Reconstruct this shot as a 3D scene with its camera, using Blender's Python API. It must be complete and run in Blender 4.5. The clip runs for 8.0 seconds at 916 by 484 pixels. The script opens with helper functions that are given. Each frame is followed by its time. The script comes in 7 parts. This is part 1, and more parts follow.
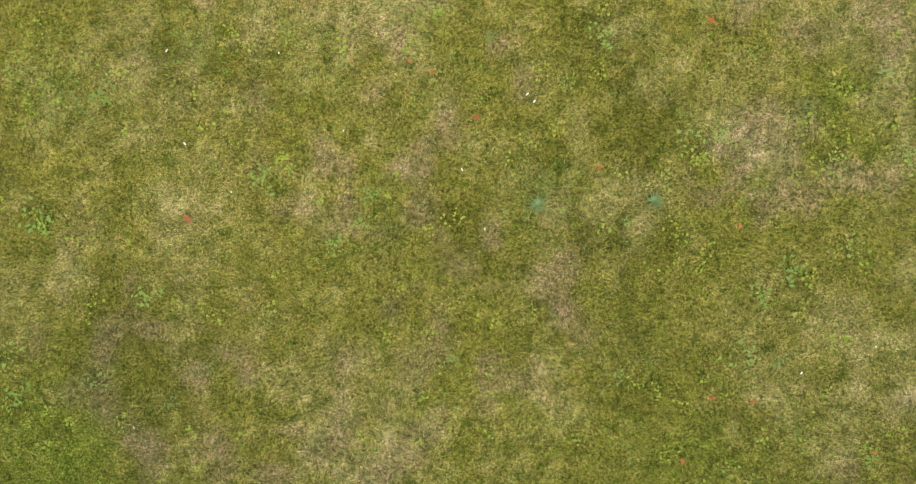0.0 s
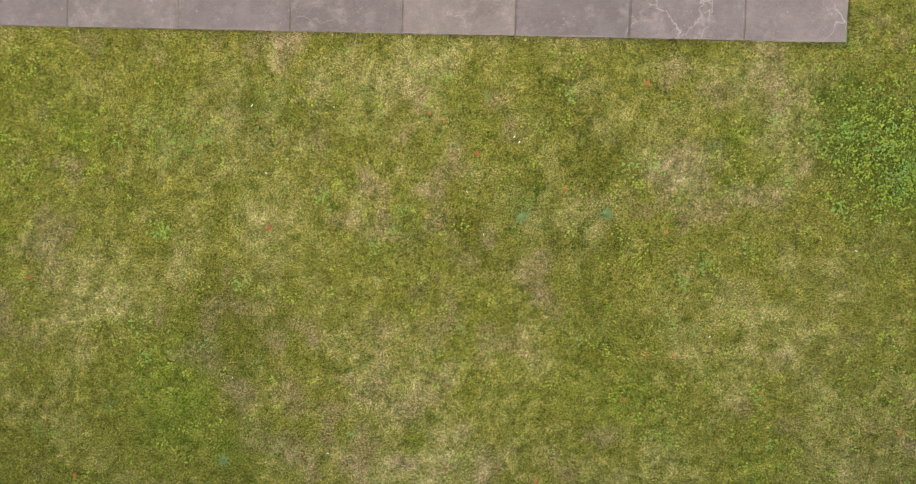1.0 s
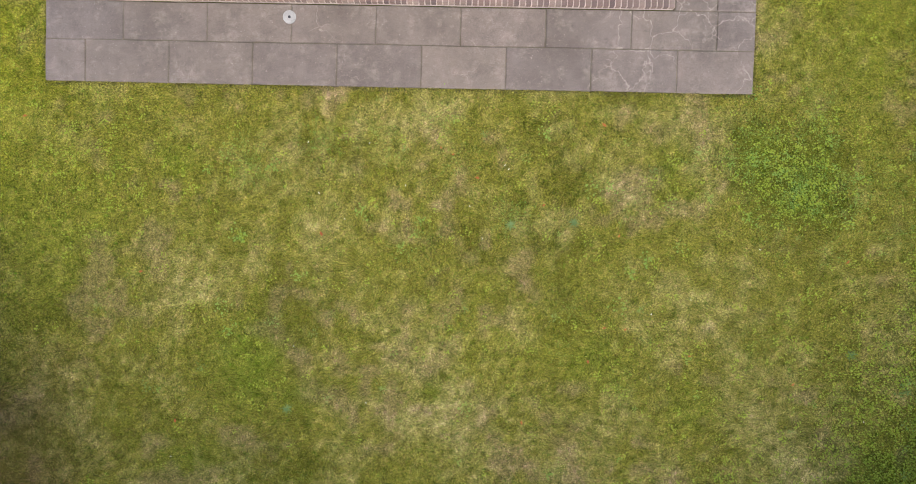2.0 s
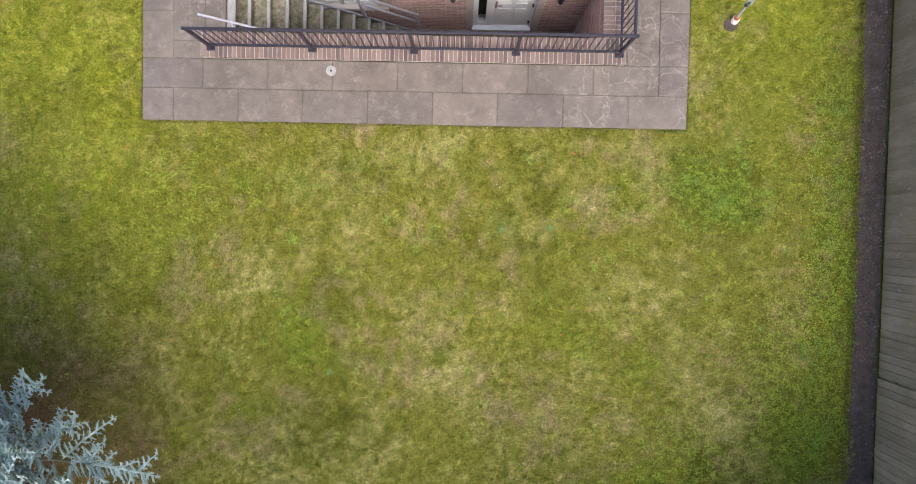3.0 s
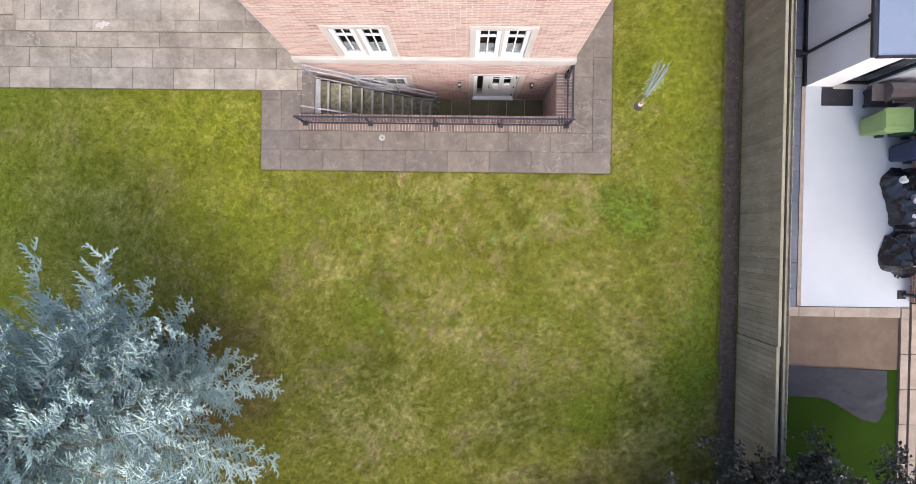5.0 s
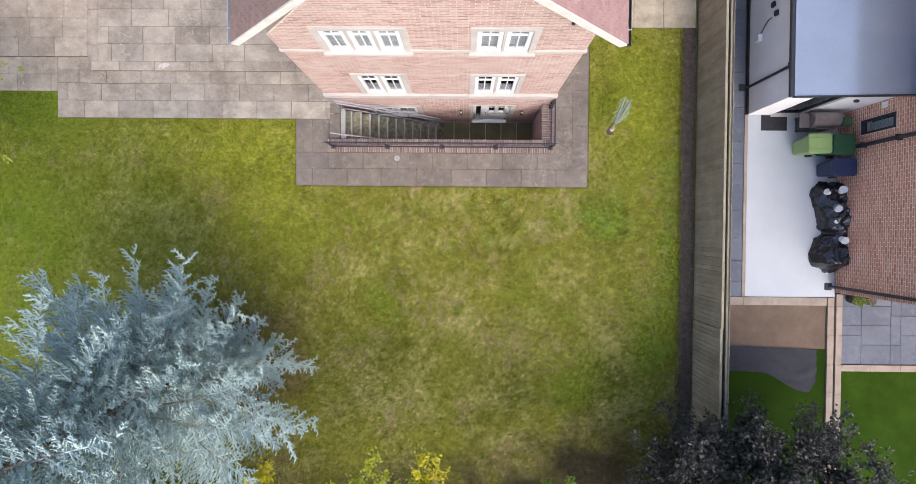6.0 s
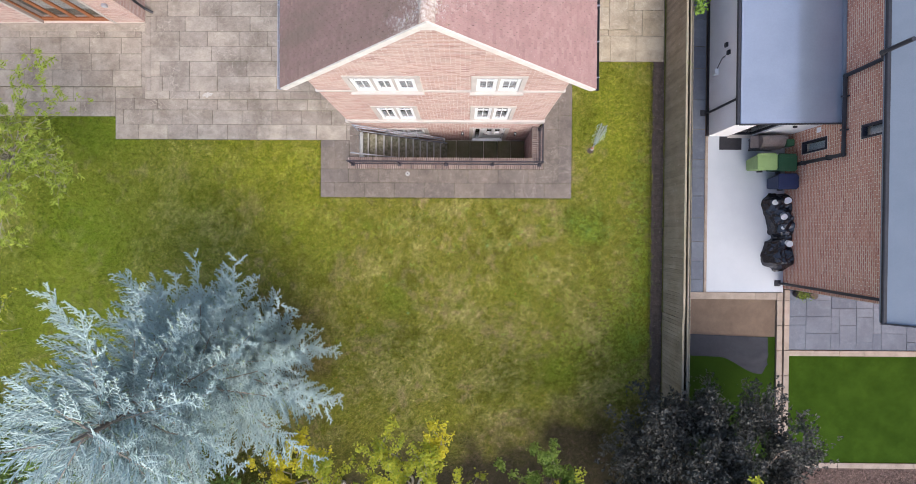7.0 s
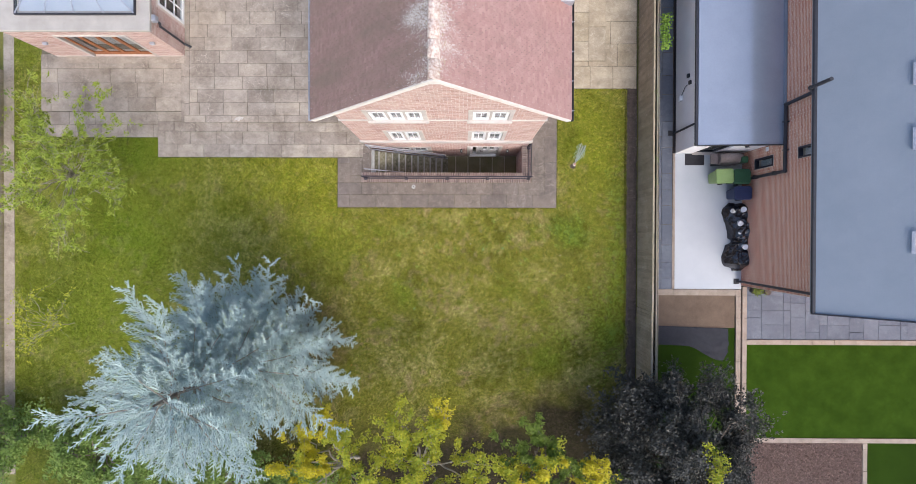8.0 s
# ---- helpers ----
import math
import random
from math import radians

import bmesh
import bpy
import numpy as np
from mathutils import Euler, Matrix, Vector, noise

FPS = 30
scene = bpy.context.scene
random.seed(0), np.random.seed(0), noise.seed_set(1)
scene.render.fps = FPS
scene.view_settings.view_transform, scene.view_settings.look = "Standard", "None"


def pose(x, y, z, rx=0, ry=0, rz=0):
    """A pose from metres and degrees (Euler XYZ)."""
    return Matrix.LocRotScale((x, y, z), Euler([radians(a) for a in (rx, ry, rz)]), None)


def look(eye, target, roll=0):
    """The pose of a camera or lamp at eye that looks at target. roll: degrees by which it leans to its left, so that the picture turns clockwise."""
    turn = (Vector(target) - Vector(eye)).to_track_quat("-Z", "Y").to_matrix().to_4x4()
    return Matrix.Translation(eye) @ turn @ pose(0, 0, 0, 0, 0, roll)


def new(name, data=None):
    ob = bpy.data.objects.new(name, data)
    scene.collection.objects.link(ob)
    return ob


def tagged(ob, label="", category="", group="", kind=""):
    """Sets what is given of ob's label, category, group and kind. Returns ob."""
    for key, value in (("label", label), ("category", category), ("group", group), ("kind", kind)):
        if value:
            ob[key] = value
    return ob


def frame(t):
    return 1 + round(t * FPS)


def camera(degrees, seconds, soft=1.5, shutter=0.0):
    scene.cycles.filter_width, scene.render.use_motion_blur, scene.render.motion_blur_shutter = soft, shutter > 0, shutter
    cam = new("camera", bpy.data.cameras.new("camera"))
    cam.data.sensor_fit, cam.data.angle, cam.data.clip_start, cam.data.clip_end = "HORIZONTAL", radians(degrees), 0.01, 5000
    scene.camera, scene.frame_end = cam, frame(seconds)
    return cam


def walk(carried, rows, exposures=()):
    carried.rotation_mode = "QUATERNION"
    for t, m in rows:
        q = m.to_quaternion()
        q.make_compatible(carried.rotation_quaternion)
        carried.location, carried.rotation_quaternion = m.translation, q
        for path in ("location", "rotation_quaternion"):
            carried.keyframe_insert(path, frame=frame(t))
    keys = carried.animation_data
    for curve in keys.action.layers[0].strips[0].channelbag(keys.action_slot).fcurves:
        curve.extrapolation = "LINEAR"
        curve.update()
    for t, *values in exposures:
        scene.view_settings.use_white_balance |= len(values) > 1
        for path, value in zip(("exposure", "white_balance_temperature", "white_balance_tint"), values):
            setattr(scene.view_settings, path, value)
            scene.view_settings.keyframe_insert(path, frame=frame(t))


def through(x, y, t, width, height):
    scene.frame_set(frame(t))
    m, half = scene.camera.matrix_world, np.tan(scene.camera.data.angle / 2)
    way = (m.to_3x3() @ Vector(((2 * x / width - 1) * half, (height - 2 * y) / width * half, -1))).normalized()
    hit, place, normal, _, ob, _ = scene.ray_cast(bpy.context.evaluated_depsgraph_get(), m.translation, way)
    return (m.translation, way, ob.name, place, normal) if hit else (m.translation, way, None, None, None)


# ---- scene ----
cam = camera(83.0, 8.0, soft=0.75)
# seconds, eye, tilt about x and y, turn: a drone that rises and looks straight down
ROWS = [
    (0.0, 0.290, 0.287, 3.651, 0.29, 1.00, 1.68),
    (0.5, 0.267, 0.346, 4.378, -0.38, 0.97, 1.57),
    (1.0, 0.245, 0.430, 5.061, -1.22, 0.95, 1.52),
    (1.5, 0.223, 0.470, 5.836, -1.30, 0.94, 1.42),
    (2.0, 0.190, 0.517, 6.743, -1.45, 0.82, 1.36),
    (2.5, 0.162, 0.556, 7.716, -1.50, 0.71, 1.28),
    (3.0, 0.136, 0.590, 8.764, -1.47, 0.61, 1.20),
    (3.5, 0.112, 0.618, 9.841, -1.31, 0.68, 1.07),
    (4.0, 0.105, 0.628, 10.977, -1.09, 0.81, 1.03),
    (4.5, 0.130, 0.633, 12.261, -0.84, 0.96, 0.95),
    (5.0, 0.084, 0.695, 13.581, -0.86, 0.87, 0.80),
    (5.5, 0.032, 0.766, 14.932, -0.89, 0.76, 0.64),
    (6.0, -0.025, 0.844, 16.289, -0.93, 0.65, 0.49),
    (6.5, -0.093, 0.884, 17.600, -0.79, 0.58, 0.44),
    (7.0, -0.108, 0.953, 18.935, -0.73, 0.55, 0.38),
    (7.5, -0.076, 0.986, 20.293, -0.52, 0.49, 0.32),
    (8.0, -0.099, 1.049, 21.662, -0.43, 0.47, 0.20),
]
EXPOSURES = [(0.0, 1.11, 6300, 10), (1.5, 1.09, 6300, 10), (3.5, 1.30, 6300, 10), (5.0, 1.18, 6300, 10), (8.0, 0.98, 6300, 10)]
walk(cam, [(t, pose(x, y, z, rx, ry, rz)) for t, x, y, z, rx, ry, rz in ROWS], EXPOSURES)

# ---- light: bright overcast, the sun behind thin cloud in the south-east ----
SUN_UP, SUN_ROUND = radians(50), radians(156)
world = bpy.data.worlds.new("sky")
scene.world = world
world.use_nodes = True
sky = world.node_tree.nodes.new("ShaderNodeTexSky")
sky.sky_type = "NISHITA"
sky.sun_disc = False
sky.sun_elevation, sky.sun_rotation = SUN_UP, SUN_ROUND
sky.dust_density, sky.air_density, sky.ozone_density = 4.0, 1.0, 1.0
backdrop = world.node_tree.nodes["Background"]
backdrop.inputs["Strength"].default_value = 0.15
world.node_tree.links.new(sky.outputs[0], backdrop.inputs["Color"])
sun = new("sun", bpy.data.lights.new("sun", "SUN"))
sun.data.energy, sun.data.angle, sun.data.color = 0.5, radians(38), (1.0, 0.95, 0.88)
to_sun = Vector((math.sin(SUN_ROUND) * math.cos(SUN_UP), math.cos(SUN_ROUND) * math.cos(SUN_UP), math.sin(SUN_UP)))
sun.matrix_basis = look(to_sun * 60, (0, 0, 0))

# ---- materials ----
def srgb(r, g, b):
    return tuple((c / 255 / 12.92 if c <= 10 else ((c / 255 + 0.055) / 1.055) ** 2.4) for c in (r, g, b))


class Nodes:
    """A small wrapper to write a material's nodes shortly."""

    def __init__(self, name):
        self.m = bpy.data.materials.new(name)
        self.m.use_nodes = True
        self.t = self.m.node_tree
        self.p = self.t.nodes["Principled BSDF"]
        self.pos = self.node("ShaderNodeNewGeometry").outputs["Position"]

    def node(self, kind):
        return self.t.nodes.new(kind)

    def put(self, socket, value):
        if isinstance(value, bpy.types.NodeSocket):
            self.t.links.new(value, socket)
        else:
            socket.default_value = (*value, 1) if isinstance(value, tuple) and len(value) == 3 and socket.type == "RGBA" else value

    def noise(self, scale, detail=4.0, rough=0.6, stretch=None, seed=0.0):
        at = self.pos
        if stretch or seed:
            mp = self.node("ShaderNodeMapping")
            self.put(mp.inputs["Vector"], self.pos)
            mp.inputs["Scale"].default_value = stretch or (1, 1, 1)
            mp.inputs["Location"].default_value = (seed, seed * 0.7, seed * 1.3)
            at = mp.outputs[0]
        n = self.node("ShaderNodeTexNoise")
        self.put(n.inputs["Vector"], at)
        n.inputs["Scale"].default_value, n.inputs["Detail"].default_value, n.inputs["Roughness"].default_value = scale, detail, rough
        return n.outputs["Fac"]

    def ramp(self, fac, *stops):
        n = self.node("ShaderNodeValToRGB")
        self.put(n.inputs[0], fac)
        e = n.color_ramp.elements
        while len(e) < len(stops):
            e.new(0.5)
        for k, (at, c) in zip(e, stops):
            k.position = at
            k.color = (*c, 1) if isinstance(c, tuple) else (c, c, c, 1)
        return n.outputs[0]

    def mix(self, fac, a, b, blend="MIX"):
        n = self.node("ShaderNodeMix")
        n.data_type, n.blend_type = "RGBA", blend
        self.put(n.inputs[0], fac)
        self.put(n.inputs[6], a)
        self.put(n.inputs[7], b)
        return n.outputs[2]

    def math(self, op, a, b=0.0):
        n = self.node("ShaderNodeMath")
        n.operation = op
        self.put(n.inputs[0], a)
        self.put(n.inputs[1], b)
        return n.outputs[0]

    def chance(self):
        """One random number for each object and each loose piece."""
        a = self.node("ShaderNodeObjectInfo").outputs["Random"]
        b = self.node("ShaderNodeNewGeometry").outputs["Random Per Island"]
        return self.math("FRACT", self.math("ADD", a, b))

    def attribute(self, name):
        n = self.node("ShaderNodeAttribute")
        n.attribute_name = name
        return n.outputs["Color"]

    def bump(self, height, strength, distance=0.01):
        n = self.node("ShaderNodeBump")
        n.inputs["Strength"].default_value, n.inputs["Distance"].default_value = strength, distance
        self.put(n.inputs["Height"], height)
        self.put(self.p.inputs["Normal"], n.outputs[0])

    def done(self, colour, rough=0.8, metal=0.0, gloss=0.4):
        self.put(self.p.inputs["Base Color"], colour)
        self.put(self.p.inputs["Roughness"], rough)
        self.p.inputs["Metallic"].default_value = metal
        self.p.inputs["Specular IOR Level"].default_value = gloss
        return self.m


def surface(name, a, b, scale=2.0, fine=50.0, rough=0.8, bump=0.3, metal=0.0, gloss=0.4, grain=0.25, vary=0.0, stretch=None):
    """Two tones in broad patches, fine grain and relief, and vary: how far the pieces differ."""
    n = Nodes(name)
    col = n.mix(n.ramp(n.noise(scale, 5.0, 0.65), (0.32, 0.0), (0.68, 1.0)), a, b)
    fine_noise = n.noise(fine, 4.0, 0.7, stretch)
    col = n.mix(1.0, col, n.ramp(fine_noise, (0.25, 1 - grain), (0.75, 1 + grain)), "MULTIPLY")
    if vary:
        col = n.mix(1.0, col, n.ramp(n.chance(), (0.0, 1 - vary), (1.0, 1 + vary)), "MULTIPLY")
    if bump:
        n.bump(fine_noise, bump)
    return n.done(col, rough, metal, gloss)


def brick_material(name, tones, dirt):
    n = Nodes(name)
    c = n.chance()
    stops = [(i / max(1, len(tones) - 1), t) for i, t in enumerate(tones)]
    col = n.ramp(c, *stops)
    col = n.mix(n.ramp(n.noise(1.3, 5.0, 0.7), (0.4, 0.0), (0.75, 0.6)), col, dirt)
    grain = n.noise(120, 3.0, 0.7)
    col = n.mix(1.0, col, n.ramp(grain, (0.25, 0.72), (0.75, 1.2)), "MULTIPLY")
    n.bump(grain, 0.35, 0.004)
    return n.done(col, 0.88, 0.0, 0.25)


def slab_material(name, tones, stain, pale):
    n = Nodes(name)
    col = n.ramp(n.chance(), *[(i / (len(tones) - 1), t) for i, t in enumerate(tones)])
    col = n.mix(n.ramp(n.noise(1.1, 6.0, 0.7), (0.38, 0.0), (0.72, 0.85)), col, stain)
    col = n.mix(n.ramp(n.noise(4.5, 6.0, 0.75, None, 3.0), (0.52, 0.0), (0.78, 0.6)), col, pale)
    col = n.mix(n.ramp(n.noise(19, 5.0, 0.8, None, 8.0), (0.58, 0.0), (0.74, 0.35)), col, pale)
    veins = n.ramp(n.noise(3.2, 8.0, 0.6, (1, 2.5, 1), 5.0), (0.47, 0.0), (0.497, 0.18), (0.503, 0.18), (0.53, 0.0))
    col = n.mix(veins, col, stain)
    web = n.node("ShaderNodeTexVoronoi")
    web.feature = "DISTANCE_TO_EDGE"
    bend = n.node("ShaderNodeVectorMath")
    bend.operation = "MULTIPLY_ADD"
    wander = n.node("ShaderNodeTexNoise")
    n.put(wander.inputs["Vector"], n.pos)
    wander.inputs["Scale"].default_value, wander.inputs["Detail"].default_value = 5.0, 5.0
    n.put(bend.inputs[0], wander.outputs["Color"])
    bend.inputs[1].default_value = (0.35, 0.35, 0.35)
    n.put(bend.inputs[2], n.pos)
    n.put(web.inputs["Vector"], bend.outputs[0])
    web.inputs["Scale"].default_value = 2.6
    line = n.ramp(web.outputs["Distance"], (0.0, 1.0), (0.022, 0.0))
    col = n.mix(n.math("MULTIPLY", line, n.ramp(n.noise(0.8, 3.0, 0.5, None, 12.0), (0.52, 0.0), (0.62, 0.75))), col, pale)
    spots = n.ramp(n.noise(34, 3.0, 0.6, None, 6.0), (0.66, 0.0), (0.72, 0.6))
    col = n.mix(spots, col, pale)
    col = n.mix(n.ramp(n.noise(9, 6.0, 0.8, None, 15.0), (0.55, 0.0), (0.72, 0.55)), col, stain)
    grain = n.noise(90, 4.0, 0.75)
    col = n.mix(1.0, col, n.ramp(grain, (0.25, 0.72), (0.75, 1.24)), "MULTIPLY")
    n.bump(n.math("ADD", grain, n.math("MULTIPLY", n.noise(14), 1.5)), 0.3, 0.004)
    return n.done(col, n.ramp(n.noise(6), (0.3, 0.6), (0.7, 0.85)), 0.0, 0.35)


def glass_material(name, tint=(0.9, 0.93, 0.95)):
    n = Nodes(name)
    clear = n.node("ShaderNodeBsdfTransparent")
    clear.inputs[0].default_value = (*tint, 1)
    shine = n.node("ShaderNodeBsdfGlossy")
    shine.inputs["Roughness"].default_value = 0.02
    both = n.node("ShaderNodeMixShader")
    facing = n.node("ShaderNodeLayerWeight")
    facing.inputs[0].default_value = 0.5
    gloss = n.math("ADD", n.math("MULTIPLY", n.math("POWER", facing.outputs["Facing"], 4.0), 0.7), 0.04)
    n.t.links.new(gloss, both.inputs[0])
    n.t.links.new(clear.outputs[0], both.inputs[1])
    n.t.links.new(shine.outputs[0], both.inputs[2])
    n.t.links.new(both.outputs[0], n.t.nodes["Material Output"].inputs["Surface"])
    return n.m


def leaf_material(name, tones, rough=0.5, through=0.25):
    """Leaves that let some light through, each a little different."""
    n = Nodes(name)
    col = n.ramp(n.chance(), *[(i / (len(tones) - 1), t) for i, t in enumerate(tones)])
    col = n.mix(n.ramp(n.noise(1.7, 3.0), (0.35, 0.0), (0.7, 0.6)), col, tones[-1])
    n.done(col, rough, 0.0, 0.3)
    thin = n.node("ShaderNodeBsdfTranslucent")
    n.put(thin.inputs[0], col)
    both = n.node("ShaderNodeMixShader")
    both.inputs[0].default_value = through
    n.t.links.new(n.p.outputs[0], both.inputs[1])
    n.t.links.new(thin.outputs[0], both.inputs[2])
    n.t.links.new(both.outputs[0], n.t.nodes["Material Output"].inputs["Surface"])
    return n.m


def turf_material(name):
    """Turf: its broad tint is carried by the mesh; tufts, thatch, moss and single blades on top."""
    n = Nodes(name)
    col = n.attribute("tint")
    one = (1.0, 1.0, 1.0)
    for scale, seed, lo, hi, tone in ((6.5, 0.5, 0.5, 0.64, (1.5, 1.38, 1.9)), (9.0, 31.0, 0.5, 0.64, (0.55, 0.66, 0.42)), (21, 17.0, 0.54, 0.63, (1.35, 1.12, 1.7)),
                                      (25, 43.0, 0.53, 0.62, (0.55, 0.72, 0.5)), (14, 57.0, 0.6, 0.68, (0.75, 1.2, 0.6)),
                                      (17, 71.0, 0.57, 0.68, (0.72, 0.78, 0.68)), (15, 83.0, 0.57, 0.68, (1.18, 1.22, 0.92)), (34, 91.0, 0.58, 0.67, (0.66, 0.7, 0.62)), (31, 97.0, 0.58, 0.67, (1.22, 1.26, 0.95))):
        col = n.mix(1.0, col, n.ramp(n.noise(scale, 6.0, 0.72, None, seed), (lo, one), (hi, tone)), "MULTIPLY")
    tuft = n.noise(50, 4.0, 0.75)
    col = n.mix(1.0, col, n.ramp(tuft, (0.36, 0.4), (0.5, 0.97), (0.65, 1.6)), "MULTIPLY")
    fine = n.noise(210, 3.0, 0.75, None, 4.0)
    col = n.mix(1.0, col, n.ramp(fine, (0.36, 0.22), (0.5, 0.95), (0.63, 1.95)), "MULTIPLY")
    n.bump(n.math("ADD", tuft, fine), 0.6, 0.015)
    return n.done(col, 0.92, 0.0, 0.1)


def blade_material(name):
    n = Nodes(name)
    col = n.mix(1.0, n.attribute("tint"), n.ramp(n.chance(), (0.0, 0.6), (1.0, 1.4)), "MULTIPLY")
    return n.done(col, 0.7, 0.0, 0.2)


def roof_tile_material(name, tones, grime, soiled):
    """Clay tiles with grime that has run down the slope, and pale lichen thickest by the ridge."""
    n = Nodes(name)
    col = n.ramp(n.chance(), *[(i / (len(tones) - 1), t) for i, t in enumerate(tones)])
    col = n.mix(n.ramp(n.noise(0.9, 6.0, 0.7, (0.35, 1.6, 0.35)), (0.62 - soiled, 0.0), (0.98 - soiled, 0.8)), col, grime)
    col = n.mix(n.ramp(n.noise(7, 6.0, 0.75, (0.5, 1.5, 0.5), 7.0), (0.5, 0.0), (0.75, 0.4)), col, grime)
    split = n.node("ShaderNodeSeparateXYZ")
    n.put(split.inputs[0], n.pos)
    up = n.node("ShaderNodeMapRange")
    n.put(up.inputs[0], split.outputs[2])
    up.inputs[1].default_value, up.inputs[2].default_value = 8.6, 10.0
    up.inputs[3].default_value, up.inputs[4].default_value = 0.0, 0.245
    spots = n.math("ADD", n.noise(24, 5.0, 0.85), up.outputs[0])
    broad = n.math("ADD", spots, n.math("MULTIPLY", n.math("SUBTRACT", n.noise(1.1, 4.0, 0.6, (0.6, 1.4, 0.6)), 0.5), 0.55))
    col = n.mix(n.ramp(broad, (0.69, 0.0), (0.78, 0.85)), col, srgb(206, 200, 192))
    moss = n.math("ADD", n.noise(9, 5.0, 0.8, None, 21.0), up.outputs[0])
    col = n.mix(n.ramp(moss, (0.78, 0.0), (0.86, 0.6)), col, srgb(150, 136, 84))
    grain = n.noise(70, 4.0, 0.7)
    col = n.mix(1.0, col, n.ramp(grain, (0.25, 0.75), (0.75, 1.25)), "MULTIPLY")
    n.bump(grain, 0.4, 0.006)
    return n.done(col, 0.75, 0.0, 0.35)


def board_material(name):
    """Weathered softwood: long grain, pale knots, green algae at the foot."""
    n = Nodes(name)
    col = n.mix(n.ramp(n.noise(1.3, 5.0, 0.65), (0.32, 0.0), (0.68, 1.0)), srgb(164, 152, 136), srgb(142, 132, 115))
    grain = n.noise(22, 5.0, 0.75, (1, 5, 0.35))
    col = n.mix(1.0, col, n.ramp(grain, (0.25, 0.7), (0.75, 1.25)), "MULTIPLY")
    col = n.mix(1.0, col, n.ramp(n.chance(), (0.0, 0.86), (1.0, 1.12)), "MULTIPLY")
    col = n.mix(n.ramp(n.noise(8.5, 2.0, 0.5, (1, 1, 0.8), 4.0), (0.66, 0.0), (0.72, 0.4)), col, srgb(196, 190, 180))
    col = n.mix(n.ramp(n.noise(3.0, 4.0, 0.6, (1, 3, 0.5), 9.0), (0.5, 0.0), (0.7, 0.4)), col, srgb(112, 102, 88))
    split = n.node("ShaderNodeSeparateXYZ")
    n.put(split.inputs[0], n.pos)
    foot = n.math("ADD", n.math("MULTIPLY", split.outputs[2], -2.2), n.noise(6, 4.0, 0.7, (1, 2, 0.6), 2.0))
    col = n.mix(n.ramp(foot, (0.1, 0.0), (0.6, 0.6)), col, srgb(122, 120, 62))
    n.bump(grain, 0.4, 0.006)
    return n.done(col, 0.9, 0.0, 0.25)


M_TURF = turf_material("turf")
M_BLADE = blade_material("grass_blades")
M_LAND = surface("rough_grassland", srgb(92, 104, 44), srgb(120, 116, 60), 0.15, 9.0, 0.95, 0.5)
M_SOIL = surface("dark_soil", srgb(70, 61, 56), srgb(95, 84, 76), 6.0, 45.0, 0.95, 1.0, grain=0.6)
M_SLAB = slab_material("mauve_paving", (srgb(126, 116, 107), srgb(133, 122, 113), srgb(119, 110, 104), srgb(137, 126, 115)), srgb(92, 84, 76), srgb(168, 158, 146))
M_SLAB_W = slab_material("weathered_paving", (srgb(168, 157, 145), srgb(180, 169, 156), srgb(156, 145, 134), srgb(184, 172, 157)), srgb(106, 97, 87), srgb(196, 186, 173))
M_SLAB_N = slab_material("buff_paving", (srgb(186, 172, 148), srgb(176, 164, 144), srgb(194, 182, 160), srgb(180, 166, 140)), srgb(126, 115, 97), srgb(204, 194, 176))
M_JOINT = surface("sandy_joint", srgb(122, 112, 98), srgb(88, 84, 68), 2.2, 60.0, 0.95)
M_BRICK = brick_material("pink_red_brick", (srgb(175, 138, 129), srgb(189, 154, 145), srgb(156, 121, 115), srgb(198, 165, 156), srgb(181, 146, 137), srgb(204, 177, 168), srgb(168, 131, 122)), srgb(198, 178, 169))
M_MORTAR = surface("pale_mortar", srgb(218, 206, 197), srgb(202, 190, 181), 5.0, 120.0, 0.95)
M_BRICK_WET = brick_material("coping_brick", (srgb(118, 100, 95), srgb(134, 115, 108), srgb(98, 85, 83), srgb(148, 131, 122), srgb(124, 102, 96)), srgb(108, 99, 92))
M_BRICK_NB = brick_material("russet_brick", (srgb(200, 134, 112), srgb(212, 150, 126), srgb(184, 116, 98), srgb(220, 166, 142)), srgb(208, 156, 134))
M_MORTAR_NB = surface("grey_mortar", srgb(236, 220, 198), srgb(224, 206, 184), 5.0, 120.0, 0.95)
M_MORTAR_OLD = surface("stained_mortar", srgb(190, 176, 166), srgb(138, 126, 118), 7.0, 90.0, 0.95, grain=0.3)
M_STONE = surface("cream_limestone", srgb(198, 191, 186), srgb(183, 175, 170), 2.2, 60.0, 0.85, 0.2, grain=0.1)
M_ROOF_EDGE = surface("grey_stone_edge", srgb(178, 173, 166), srgb(160, 155, 148), 1.5, 40.0, 0.85, 0.2, grain=0.12)
M_CREAM = surface("cream_coping", srgb(162, 149, 137), srgb(136, 124, 113), 2.6, 50.0, 0.85, 0.2, grain=0.2, vary=0.08)
M_WHITE = surface("white_paint", srgb(238, 238, 238), srgb(228, 229, 231), 3.0, 40.0, 0.45, 0.05, grain=0.03)
